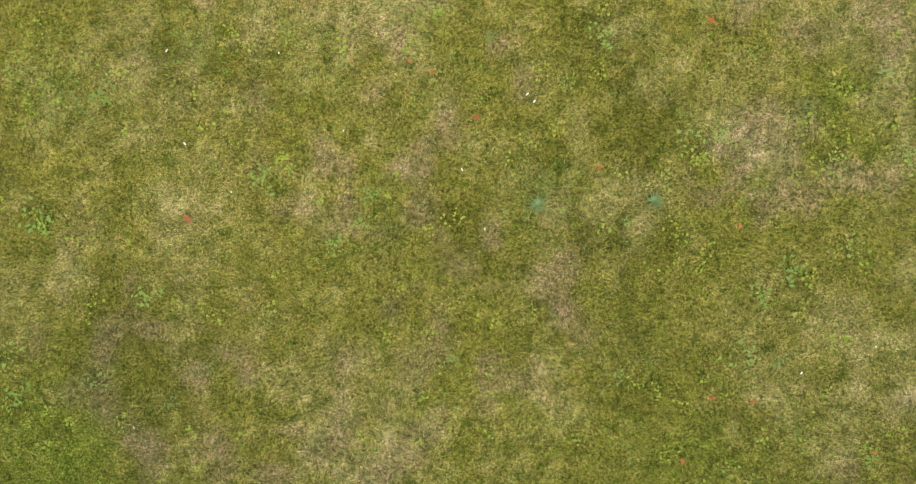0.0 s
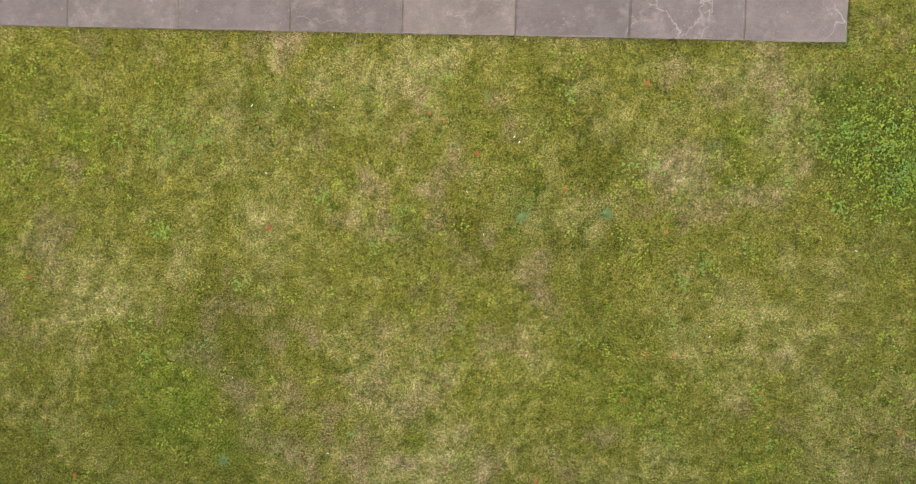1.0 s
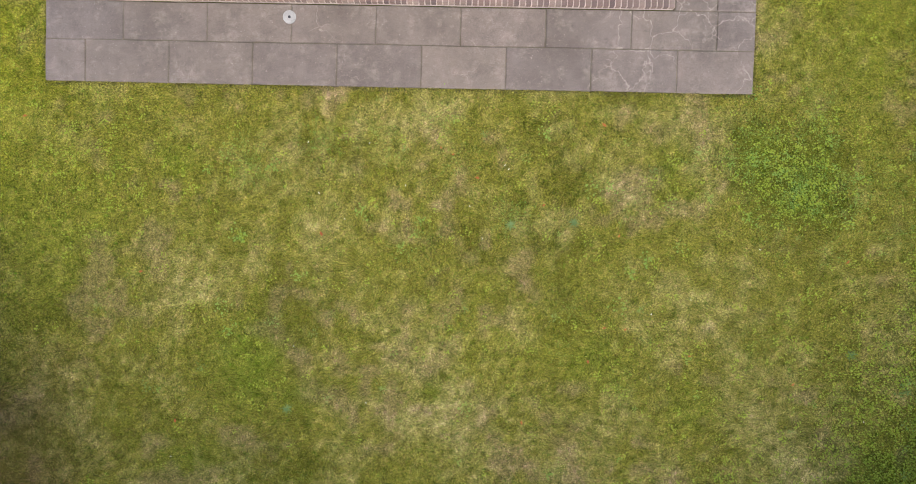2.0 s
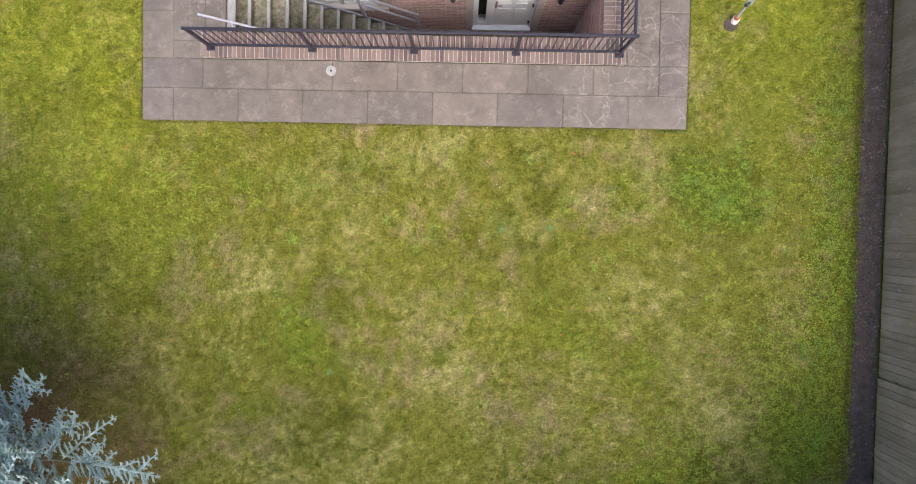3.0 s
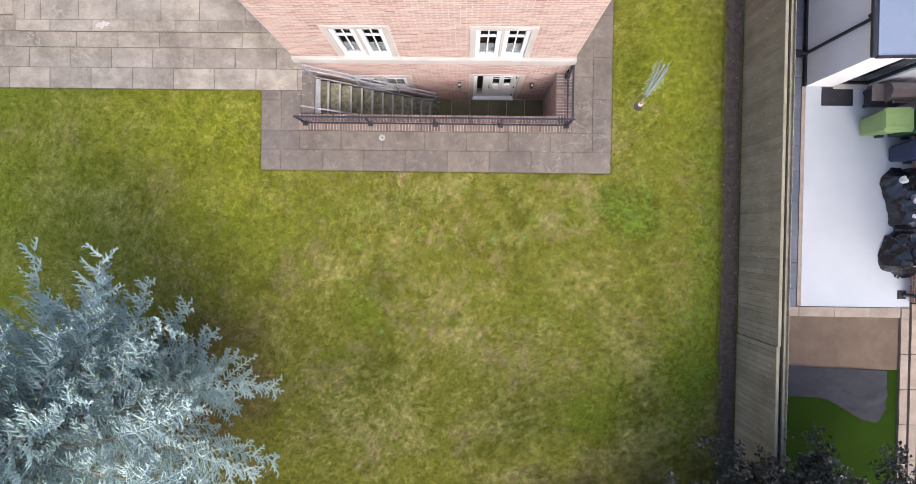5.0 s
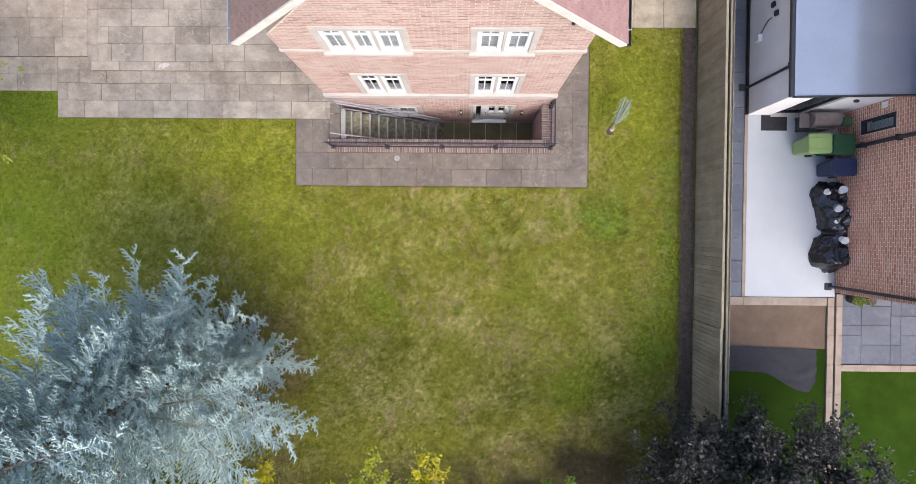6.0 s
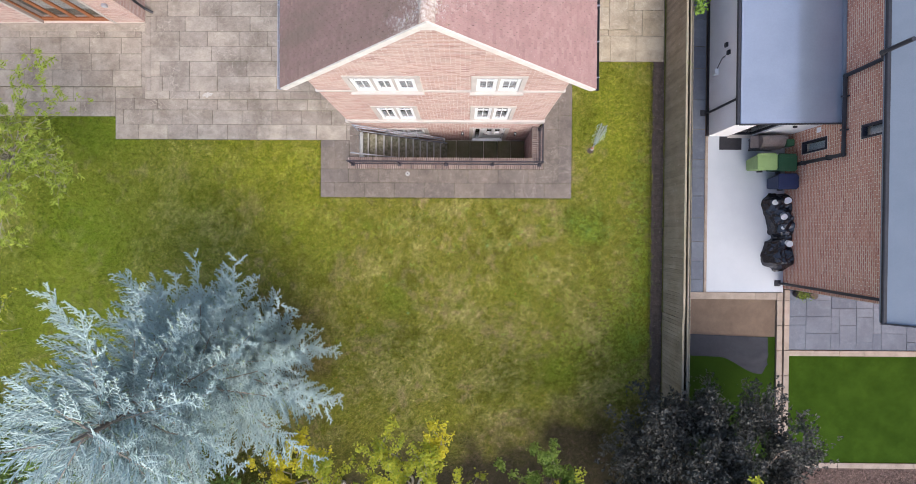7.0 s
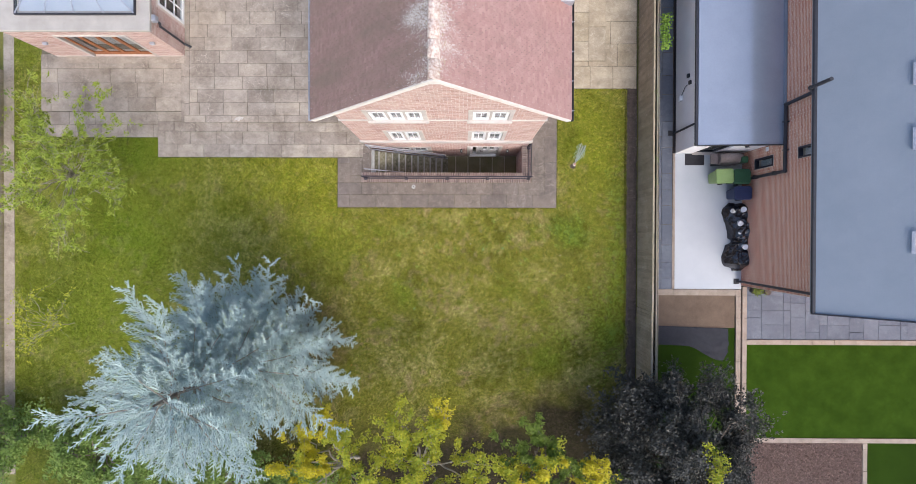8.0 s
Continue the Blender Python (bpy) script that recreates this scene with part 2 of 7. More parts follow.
M_VERGE = surface("white_verge", srgb(226, 221, 216), srgb(206, 200, 193), 3.0, 40.0, 0.6, 0.1, grain=0.06)
M_RENDER = surface("white_render", srgb(246, 243, 243), srgb(238, 234, 235), 1.2, 70.0, 0.9, 0.15, grain=0.04)
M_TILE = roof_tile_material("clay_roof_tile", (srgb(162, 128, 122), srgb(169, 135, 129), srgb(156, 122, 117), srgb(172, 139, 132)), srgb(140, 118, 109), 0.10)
# west slope: base tones darkened for its shade, on top of heavier grime
M_TILE_W = roof_tile_material("shaded_grimy_roof_tile", (srgb(146, 118, 110), srgb(152, 123, 115), srgb(139, 112, 105), srgb(155, 127, 117)), srgb(116, 104, 90), 0.26)
M_RIDGE = surface("ridge_tile", srgb(206, 198, 189), srgb(150, 122, 112), 14.0, 40.0, 0.85, 0.8, grain=0.35, vary=0.15)
M_SLATE_ROOF = surface("blue_grey_slate", srgb(126, 136, 148), srgb(133, 142, 154), 0.7, 35.0, 0.5, 0.05, gloss=0.5, grain=0.07, vary=0.012)
M_ZINC = surface("grey_roof_membrane", srgb(148, 157, 173), srgb(157, 166, 182), 0.8, 20.0, 0.12, 0.003, gloss=0.7, grain=0.04, metal=0.35)
M_BLACK = surface("black_painted_metal", srgb(38, 38, 44), srgb(50, 50, 56), 6.0, 60.0, 0.45, 0.1, gloss=0.5)
M_IRON = surface("blue_black_railing", srgb(40, 38, 48), srgb(54, 51, 62), 6.0, 60.0, 0.45, 0.1, gloss=0.5)
M_GALV = surface("galvanised_steel", srgb(182, 184, 192), srgb(164, 166, 176), 8.0, 60.0, 0.45, 0.1, metal=0.45)
M_STEP = surface("mossy_concrete_step", srgb(150, 145, 130), srgb(84, 86, 60), 9.0, 55.0, 0.9, 0.6, grain=0.5, vary=0.22)
M_NOSING = surface("pale_step_nosing", srgb(176, 176, 172), srgb(150, 150, 146), 6.0, 60.0, 0.7, 0.2, grain=0.2)
M_WELL = surface("algae_paving", srgb(124, 114, 92), srgb(98, 98, 66), 1.6, 40.0, 0.75, 0.4, grain=0.3, vary=0.2)
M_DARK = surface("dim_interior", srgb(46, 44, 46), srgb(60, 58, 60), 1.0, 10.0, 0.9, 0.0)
M_CURTAIN = surface("pale_curtain", srgb(206, 204, 204), srgb(186, 185, 186), 3.0, 30.0, 0.9, 0.1)
M_GLASS = glass_material("window_glass")
M_BOARD = board_material("weathered_fence_board")
M_RAIL = surface("pale_fence_rail", srgb(160, 150, 132), srgb(138, 130, 108), 2.0, 30.0, 0.9, 0.4, grain=0.2, stretch=(6, 0.5, 1))
M_CONCRETE = surface("pale_porcelain_paving", srgb(186, 191, 198), srgb(176, 182, 190), 0.7, 60.0, 0.5, 0.05, grain=0.03)
M_SLATE = slab_material("blue_slate_paving", (srgb(98, 104, 116), srgb(110, 116, 128), srgb(88, 95, 109), srgb(118, 124, 135)), srgb(82, 88, 100), srgb(126, 132, 143))
M_SAND = surface("brown_sand", srgb(114, 98, 84), srgb(98, 84, 72), 1.8, 70.0, 0.95, 0.4, grain=0.2)
M_FABRIC = surface("black_weed_membrane", srgb(40, 43, 52), srgb(32, 34, 43), 2.0, 40.0, 0.75, 0.3, grain=0.2)
M_FAKE_GRASS = surface("bright_green_turf", srgb(52, 74, 20), srgb(40, 60, 13), 1.4, 90.0, 0.95, 0.5, gloss=0.05, grain=0.3)
M_FAKE_DARK = surface("dark_green_turf", srgb(42, 62, 16), srgb(34, 52, 12), 0.6, 90.0, 0.95, 0.5, gloss=0.05, grain=0.3)
M_BARK = surface("bark_mulch", srgb(126, 106, 98), srgb(90, 74, 68), 9.0, 40.0, 0.95, 1.0, grain=0.5, vary=0.3)
M_BIN_GREEN = surface("lime_green_plastic", srgb(146, 172, 112), srgb(136, 162, 102), 3.0, 60.0, 0.5, 0.1, grain=0.06)
M_BIN_DARK = surface("dark_green_plastic", srgb(46, 84, 60), srgb(38, 74, 50), 3.0, 60.0, 0.5, 0.1, grain=0.06)
M_BIN_BLUE = surface("navy_plastic", srgb(44, 56, 92), srgb(38, 48, 80), 3.0, 60.0, 0.5, 0.1, grain=0.06)
M_SHEET = surface("black_polythene", srgb(40, 40, 45), srgb(54, 54, 60), 4.0, 12.0, 0.14, 0.2, gloss=0.9, metal=0.4)
M_STEEL = surface("brushed_steel", srgb(150, 142, 142), srgb(128, 120, 120), 3.0, 60.0, 0.35, 0.05, metal=0.7)
M_TIMBER = surface("orange_brown_timber", srgb(160, 100, 62), srgb(140, 84, 50), 3.0, 30.0, 0.5, 0.15, grain=0.15)
M_TRUNK = surface("grey_bark", srgb(136, 124, 112), srgb(108, 98, 88), 4.0, 40.0, 0.9, 0.8, grain=0.35)
M_TWIG = surface("pale_twig", srgb(168, 160, 148), srgb(142, 134, 122), 4.0, 40.0, 0.85, 0.4)
M_NEEDLE = leaf_material("blue_cedar_needles", (srgb(160, 182, 180), srgb(184, 204, 201), srgb(199, 216, 213), srgb(172, 193, 191)), 0.9, 0.08)
M_NEEDLE_G = leaf_material("greener_cedar_needles", (srgb(158, 180, 150), srgb(178, 194, 160), srgb(166, 184, 162)), 0.55, 0.25)
M_MAPLE = leaf_material("yellow_green_leaves", (srgb(152, 162, 46), srgb(176, 180, 52), srgb(198, 190, 54), srgb(130, 146, 46)))
M_GOLD = leaf_material("golden_leaves", (srgb(200, 190, 42), srgb(216, 206, 54), srgb(178, 172, 46), srgb(194, 178, 40)))
M_GREEN = leaf_material("green_leaves", (srgb(96, 118, 42), srgb(112, 134, 50), srgb(80, 102, 38), srgb(124, 142, 54)))
# the pale grey tones paint glints on scattered leaves
M_PURPLE = leaf_material("purple_black_leaves", (srgb(38, 40, 34), srgb(78, 79, 73), srgb(31, 33, 28), srgb(108, 107, 102), srgb(50, 50, 46)), 0.45, 0.03)
M_LIME = leaf_material("pale_green_leaves", (srgb(146, 162, 62), srgb(166, 180, 76), srgb(128, 146, 52), srgb(156, 170, 68)))
M_HEDGE = leaf_material("dark_hedge_leaves", (srgb(104, 128, 58), srgb(126, 150, 72), srgb(88, 112, 50), srgb(138, 160, 82)))
M_WEED = leaf_material("weed_leaves", (srgb(120, 154, 62), srgb(138, 168, 78), srgb(106, 142, 52), srgb(130, 160, 68)))
M_WEED_BLUE = leaf_material("blue_green_weed_leaves", (srgb(108, 134, 76), srgb(120, 144, 86), srgb(98, 124, 68)))
M_FALLEN = leaf_material("fallen_orange_leaf", (srgb(176, 96, 48), srgb(150, 78, 40), srgb(190, 112, 58)), 0.6, 0.1)
M_PETAL = surface("white_petal", srgb(236, 234, 230), srgb(220, 218, 214), 9.0, 60.0, 0.7, 0.0)

M_CLOVER = leaf_material("clover_leaves", (srgb(142, 162, 46), srgb(158, 174, 58), srgb(122, 148, 38), srgb(150, 168, 52)))
M_CLOD = surface("soil_clod", srgb(76, 66, 60), srgb(116, 106, 96), 9.0, 60.0, 0.95, 0.3, grain=0.3, vary=0.45)
M_PAPER = surface("weathered_paper", srgb(206, 200, 192), srgb(186, 180, 172), 9.0, 60.0, 0.8, 0.1)
M_LINE = surface("pale_green_plastic_line", srgb(164, 186, 172), srgb(146, 170, 156), 9.0, 60.0, 0.6, 0.0)

# ---- building tools ----
def fast_mesh(name, verts, faces):
    """A mesh from arrays: n x 3 places and m x k corners."""
    me = bpy.data.meshes.new(name)
    verts, faces = np.asarray(verts, np.float32), np.asarray(faces, np.int32)
    me.vertices.add(len(verts))
    me.vertices.foreach_set("co", verts.ravel())
    k = faces.shape[1]
    me.loops.add(faces.size)
    me.loops.foreach_set("vertex_index", faces.ravel())
    me.polygons.add(len(faces))
    me.polygons.foreach_set("loop_start", np.arange(0, faces.size, k, dtype=np.int32))
    me.update(calc_edges=True)
    return me


def under(ob, parent):
    """Hangs ob below parent; its geometry stays in world places."""
    ob.parent = parent
    if parent.parent is None:
        ob.matrix_parent_inverse = parent.matrix_basis.inverted()
    return ob


def part(name, shape, material, parent=None, label="", smooth=False):
    """One mesh object from a bmesh or a mesh, under a thing or a part."""
    if isinstance(shape, bmesh.types.BMesh):
        me = bpy.data.meshes.new(name)
        bmesh.ops.recalc_face_normals(shape, faces=shape.faces)
        shape.to_mesh(me)
        shape.free()
    else:
        me = shape
    if not me.materials:
        me.materials.append(material)
    if not smooth:
        me.shade_flat()
    else:
        me.polygons.foreach_set("use_smooth", [True] * len(me.polygons))
    ob = new(name, me)
    if parent:
        under(ob, parent)
    if label:
        ob["label"] = label
    return ob


def thing(name, x, y, z, label, category, group="", kind=""):
    ob = new(name)
    ob.empty_display_size = 0.2
    ob.matrix_basis = pose(x, y, z)
    return tagged(ob, label, category, group, kind)


def box(bm, x0, x1, y0, y1, z0, z1, bevel=0.0, m=None):
    made = bmesh.ops.create_cube(bm, size=1.0)["verts"]
    bmesh.ops.scale(bm, vec=(x1 - x0, y1 - y0, z1 - z0), verts=made)
    bmesh.ops.translate(bm, vec=((x0 + x1) / 2, (y0 + y1) / 2, (z0 + z1) / 2), verts=made)
    if bevel:
        edges = list({e for v in made for e in v.link_edges})
        made = list({v for f in bmesh.ops.bevel(bm, geom=edges, offset=bevel, segments=1, affect="EDGES")["faces"] for v in f.verts} | {v for v in made if v.is_valid})
    if m is not None:
        bmesh.ops.transform(bm, matrix=m, verts=[v for v in made if v.is_valid])
    return bm


def boxes(*rows, bevel=0.0):
    bm = bmesh.new()
    for r in rows:
        box(bm, *r, bevel=bevel)
    return bm


def rod(bm, a, b, r, sides=8, r2=None):
    """A round bar from a to b."""
    a, b = Vector(a), Vector(b)
    made = bmesh.ops.create_cone(bm, cap_ends=True, segments=sides, radius1=r, radius2=r if r2 is None else r2, depth=(b - a).length)["verts"]
    turn = (b - a).to_track_quat("Z", "Y").to_matrix().to_4x4()
    bmesh.ops.transform(bm, matrix=Matrix.Translation((a + b) / 2) @ turn, verts=made)
    return bm


def bar(bm, a, b, w, h):
    """A square bar from a to b, w across and h high."""
    a, b = Vector(a), Vector(b)
    made = bmesh.ops.create_cube(bm, size=1.0)["verts"]
    bmesh.ops.scale(bm, vec=(w, h, (b - a).length), verts=made)
    turn = (b - a).to_track_quat("Z", "Y").to_matrix().to_4x4()
    bmesh.ops.transform(bm, matrix=Matrix.Translation((a + b) / 2) @ turn, verts=made)
    return bm


def sheet(bm, corners):
    bm.faces.new([bm.verts.new(c) for c in corners])
    return bm


def pipe_run(places, r, sides=8):
    bm = bmesh.new()
    for a, b in zip(places, places[1:]):
        rod(bm, a, b, r, sides)
    for p in places[1:-1]:
        ball = bmesh.ops.create_icosphere(bm, subdivisions=2, radius=r * 1.25)["verts"]
        bmesh.ops.translate(bm, vec=p, verts=ball)
    return bm


def tube_arrays(points, r0, r1, sides=5):
    """A tapering tube along points, as arrays."""
    pts = np.asarray(points, float)
    n = len(pts)
    along = np.gradient(pts, axis=0)
    along /= np.linalg.norm(along, axis=1)[:, None] + 1e-9
    ref = np.where(np.abs(along[:, 2:]) > 0.9, np.array([[1.0, 0, 0]]), np.array([[0, 0, 1.0]]))
    side = np.cross(along, ref)
    side /= np.linalg.norm(side, axis=1)[:, None] + 1e-9
    other = np.cross(along, side)
    rad = np.linspace(r0, r1, n)[:, None, None]
    ang = np.arange(sides) * 2 * np.pi / sides
    ring = side[:, None] * np.cos(ang)[None, :, None] + other[:, None] * np.sin(ang)[None, :, None]
    v = (pts[:, None] + ring * rad).reshape(-1, 3)
    i, j = np.meshgrid(np.arange(n - 1), np.arange(sides), indexing="ij")
    k = (j + 1) % sides
    f = np.stack([i * sides + j, i * sides + k, (i + 1) * sides + k, (i + 1) * sides + j], -1).reshape(-1, 4)
    return v, f


def join_arrays(pieces):
    vs, fs, at = [], [], 0
    for v, f in pieces:
        vs.append(v)
        fs.append(f + at)
        at += len(v)
    return np.concatenate(vs), np.concatenate(fs)


# walls: rectangles along u and z, laid on one of the four faces
def on_face(face, at, u, z, out):
    if face == "south":
        return (u, at - out, z)
    if face == "west":
        return (at - out, u, z)
    if face == "east":
        return (at + out, u, z)
    return (u, at + out, z)


def free_spans(a, b, z0, z1, holes):
    spans = [(a, b)]
    for h0, h1, hz0, hz1 in holes:
        if hz1 <= z0 + 0.01 or hz0 >= z1 - 0.01:
            continue
        spans = [s for p, q in spans for s in ((p, min(q, h0)), (max(p, h1), q)) if s[1] - s[0] > 0.03]
    return spans


def wall_mesh(face, at, thick, u0, u1, z0, z1, holes):
    """The body of a wall, with openings that go through it."""
    bm = bmesh.new()
    zs = sorted({z0, z1, *[h for r in holes for h in r[2:] if z0 < h < z1]})
    for a, b in zip(zs, zs[1:]):
        for p, q in free_spans(u0, u1, a, b, holes):
            c0, c1 = on_face(face, at, p, a, 0), on_face(face, at, q, b, -thick)
            box(bm, min(c0[0], c1[0]), max(c0[0], c1[0]), min(c0[1], c1[1]), max(c0[1], c1[1]), a, b)
    return bm


def brick_rows(u0, u1, z0, z1, holes, limit=None, length=0.225, course=0.075, joint=0.016):
    """Running bond: u from, to, z from, to of each brick."""
    rows = []
    for k in range(int((z1 - z0) / course + 1e-6)):
        za = z0 + k * course
        a, b = limit(za + course) if limit else (u0, u1)
        for p, q in free_spans(a, b, za, za + course, holes):
            u = u0 + math.floor((p - u0) / length) * length - (k % 2) * length / 2
            while u < q:
                s, e = max(u, p) + joint / 2, min(u + length, q) - joint / 2
                if e - s > 0.03:
                    rows.append((s, e, za + joint / 2, za + course - joint / 2))
                u += length
    return rows


def brick_stuff(name, rows, face, at, material, parent, proud=0.0016, label=""):
    """Bricks past counting, joined: five faces each, unevenly proud."""
    r = np.array(rows)
    rng = np.random.default_rng(7)
    out = proud + rng.uniform(-0.0005, 0.0007, len(r))
    v = np.zeros((len(r), 8, 3))
    for c, (ui, zi, o) in enumerate(((0, 2, 1), (1, 2, 1), (1, 3, 1), (0, 3, 1), (0, 2, 0), (1, 2, 0), (1, 3, 0), (0, 3, 0))):
        place = on_face(face, at, r[:, ui], r[:, zi], out if o else np.full(len(r), -0.02))
        v[:, c] = np.stack([np.broadcast_to(p, (len(r),)) for p in place], 1)
    quads = np.array(((0, 1, 2, 3), (0, 4, 5, 1), (1, 5, 6, 2), (2, 6, 7, 3), (3, 7, 4, 0)))
    if face in ("west", "north"):
        quads = quads[:, ::-1]
    f = (np.arange(len(r))[:, None, None] * 8 + quads[None]).reshape(-1, 4)
    return tagged(part(name, fast_mesh(name, v.reshape(-1, 3), f), material, parent, label), kind="stuff")


def brick_pieces(rows, face, at, material, parent, proud=0.0018):
    """Bricks that can be picked apart: one shared block, each its own object."""
    bm = boxes((-0.5, 0.5, 0, 1, -0.5, 0.5))
    for f in [f for f in bm.faces if f.normal.y > 0.9]:
        bm.faces.remove(f)
    me = bpy.data.meshes.new("brick")
    bm.to_mesh(me)
    bm.free()
    me.materials.append(material)
    spin = {"south": 0, "west": -90, "east": 90, "north": 180}[face]
    rng = random.Random(3)
    for a, b, c, d in rows:
        ob = under(new("brick", me), parent)
        x, y, z = on_face(face, at, (a + b) / 2, (c + d) / 2, proud + rng.uniform(-0.0005, 0.0007))
        ob.matrix_basis = pose(x, y, z, 0, 0, spin) @ Matrix.Diagonal((b - a, 0.03, d - c, 1))


SLAB_MESHES = {}


def slab_piece(name, x0, x1, y0, y1, z, material, parent, rng, thick=0.045, gap=0.004):
    """A paving slab with worn edges, lying with its top near z."""
    key = (name, material.name, rng.randrange(7))
    if key not in SLAB_MESHES:
        slack = 0.3 if name == "coping_stone" else 1.0
        c, chip = 0.009 * slack, random.Random(key[2] * 31 + len(name))
        ring = [(-0.5, -0.5), (-0.17, -0.5), (0.18, -0.5), (0.5, -0.5), (0.5, -0.16), (0.5, 0.18), (0.5, 0.5), (0.16, 0.5), (-0.18, 0.5), (-0.5, 0.5), (-0.5, 0.17), (-0.5, -0.18)]
        rim = [(x * (1 - chip.uniform(0, 0.013 * slack if abs(x) == 0.5 else 0.1)), y * (1 - chip.uniform(0, 0.022 * slack if abs(y) == 0.5 else 0.1)), -0.2) for x, y in ring]
        top = [(x * (1 - 2 * c * chip.uniform(0.5, 1.5)), y * (1 - 3 * c * chip.uniform(0.5, 1.5)), 0) for x, y, _ in rim]
        low = [(x, y, -1) for x, y, _ in rim]
        k = len(ring)
        quads = [tuple(range(k))] + [(k + i, k + (i + 1) % k, (i + 1) % k, i) for i in range(k)] + [(2 * k + i, 2 * k + (i + 1) % k, k + (i + 1) % k, k + i) for i in range(k)]
        me = bpy.data.meshes.new(name)
        me.from_pydata(top + rim + low, [], quads)
        me.materials.append(material)
        SLAB_MESHES[key] = me
    ob = under(new(name, SLAB_MESHES[key]), parent)
    g = gap * rng.uniform(0.6, 1.6)
    ob.matrix_basis = pose((x0 + x1) / 2, (y0 + y1) / 2, z + rng.uniform(-0.003, 0.003), rng.uniform(-0.15, 0.15), rng.uniform(-0.15, 0.15), rng.uniform(-0.12, 0.12)) @ Matrix.Diagonal((x1 - x0 - g, y1 - y0 - g, thick, 1))
    return ob


def slab_field(x0, x1, y0, y1, z, material, parent, rng, length=1.092, depth=0.55, first=None, along="x", ragged=0.0):
    """Rows of slabs in broken bond."""
    if along == "y":
        x0, x1, y0, y1 = y0, y1, x0, x1
    n = max(1, round((y1 - y0) / depth))
    step = (y1 - y0) / n
    for k in range(n):
        u = x0 - (first[k % len(first)] if first else rng.choice((0.0, 0.35, 0.55, 0.75)) * length)
        while u < x1 - 0.05:
            w = length * (1 + (rng.uniform(-ragged, ragged) if ragged else 0))
            a, b = max(u, x0), min(u + w, x1)
            if x1 - b < 0.12:
                b = x1
            if b - a > 0.08:
                r = (a, b, y0 + k * step, y0 + (k + 1) * step)
                if along == "y":
                    r = (r[2], r[3], r[0], r[1])
                slab_piece("paving_slab", *r, z, material, parent, rng)
            u = b if b > u else u + w
            if b >= x1:
                break

# ---- ground, lawn and paving ----
RNG = random.Random(11)
WELL = (-3.95, 2.42, 3.78, 4.91)  # the basement light well: x from, to, y from, to
HOUSE = (-4.13, 2.62, 4.91, 15.0)

# one sheet to the horizon, open where the basement lies
bm = bmesh.new()
xs, ys = (-700, WELL[0] - 0.3, WELL[1] + 0.3, 700), (-700, WELL[2] - 0.3, HOUSE[3], 700)
grid = [[bm.verts.new((x, y, -0.06)) for x in xs] for y in ys]
for j in range(3):
    for i in range(3):
        if (i, j) != (1, 1):
            bm.faces.new((grid[j][i], grid[j][i + 1], grid[j + 1][i + 1], grid[j + 1][i]))
tagged(part("ground", bm, M_LAND), "rough green ground that runs to the horizon", "ground", kind="structure")

LAT = np.random.default_rng(5).random((16, 64, 64))


def patchy(x, y, size, seed):
    """Smooth noise from 0 to 1, with features of that size in metres."""
    u, v = x / size + 17.3 * seed, y / size + 9.1 * seed
    i, j = np.floor(u).astype(int), np.floor(v).astype(int)
    fu, fv = u - i, v - j
    fu, fv = fu * fu * (3 - 2 * fu), fv * fv * (3 - 2 * fv)
    g = LAT[seed % 16]
    at = lambda a, b: g[a % 64, b % 64]
    return (at(i, j) * (1 - fu) + at(i + 1, j) * fu) * (1 - fv) + (at(i, j + 1) * (1 - fu) + at(i + 1, j + 1) * fu) * fv


def step01(v, a, b):
    t = np.clip((v - a) / (b - a), 0, 1)
    return t * t * (3 - 2 * t)


# lusher places in the turf: x, y, reach in x, reach in y, how lush
LUSH = [(-2.6, -1.25, 0.5, 0.55, 1.0), (4.4, 1.4, 0.55, 0.5, 0.9), (4.5, 0.95, 0.3, 0.3, 0.9), (1.9, -1.3, 0.4, 0.35, 0.7), (-0.23, -1.55, 0.16, 0.14, 0.9),
        (-3.6, 1.3, 0.22, 0.2, 0.8), (3.2, -1.8, 0.35, 0.3, 0.6), (-1.9, -1.75, 0.4, 0.25, 0.7), (6.0, -2.9, 0.6, 0.9, 0.8), (3.3, -4.0, 0.9, 0.7, 0.8)]
LUSH += [(-6.4, 0.9, 0.9, 0.5, 0.6), (-14.0, 1.0, 1.8, 1.5, 1.0), (-13.6, 4.6, 1.6, 0.9, 1.0), (6.35, 0.6, 0.35, 2.6, 0.7), (4.2, 4.9, 0.5, 0.6, 0.8),
         (2.9, 1.2, 0.3, 0.4, 0.5), (5.3, 5.0, 1.3, 2.6, 0.55), (-5.2, 0.3, 1.2, 0.9, 0.5), (-15.0, -2.0, 2.5, 2.0, 0.6), (5.3, 2.6, 0.5, 1.5, 0.4), (-3.4, -2.6, 0.6, 0.3, 0.6)]
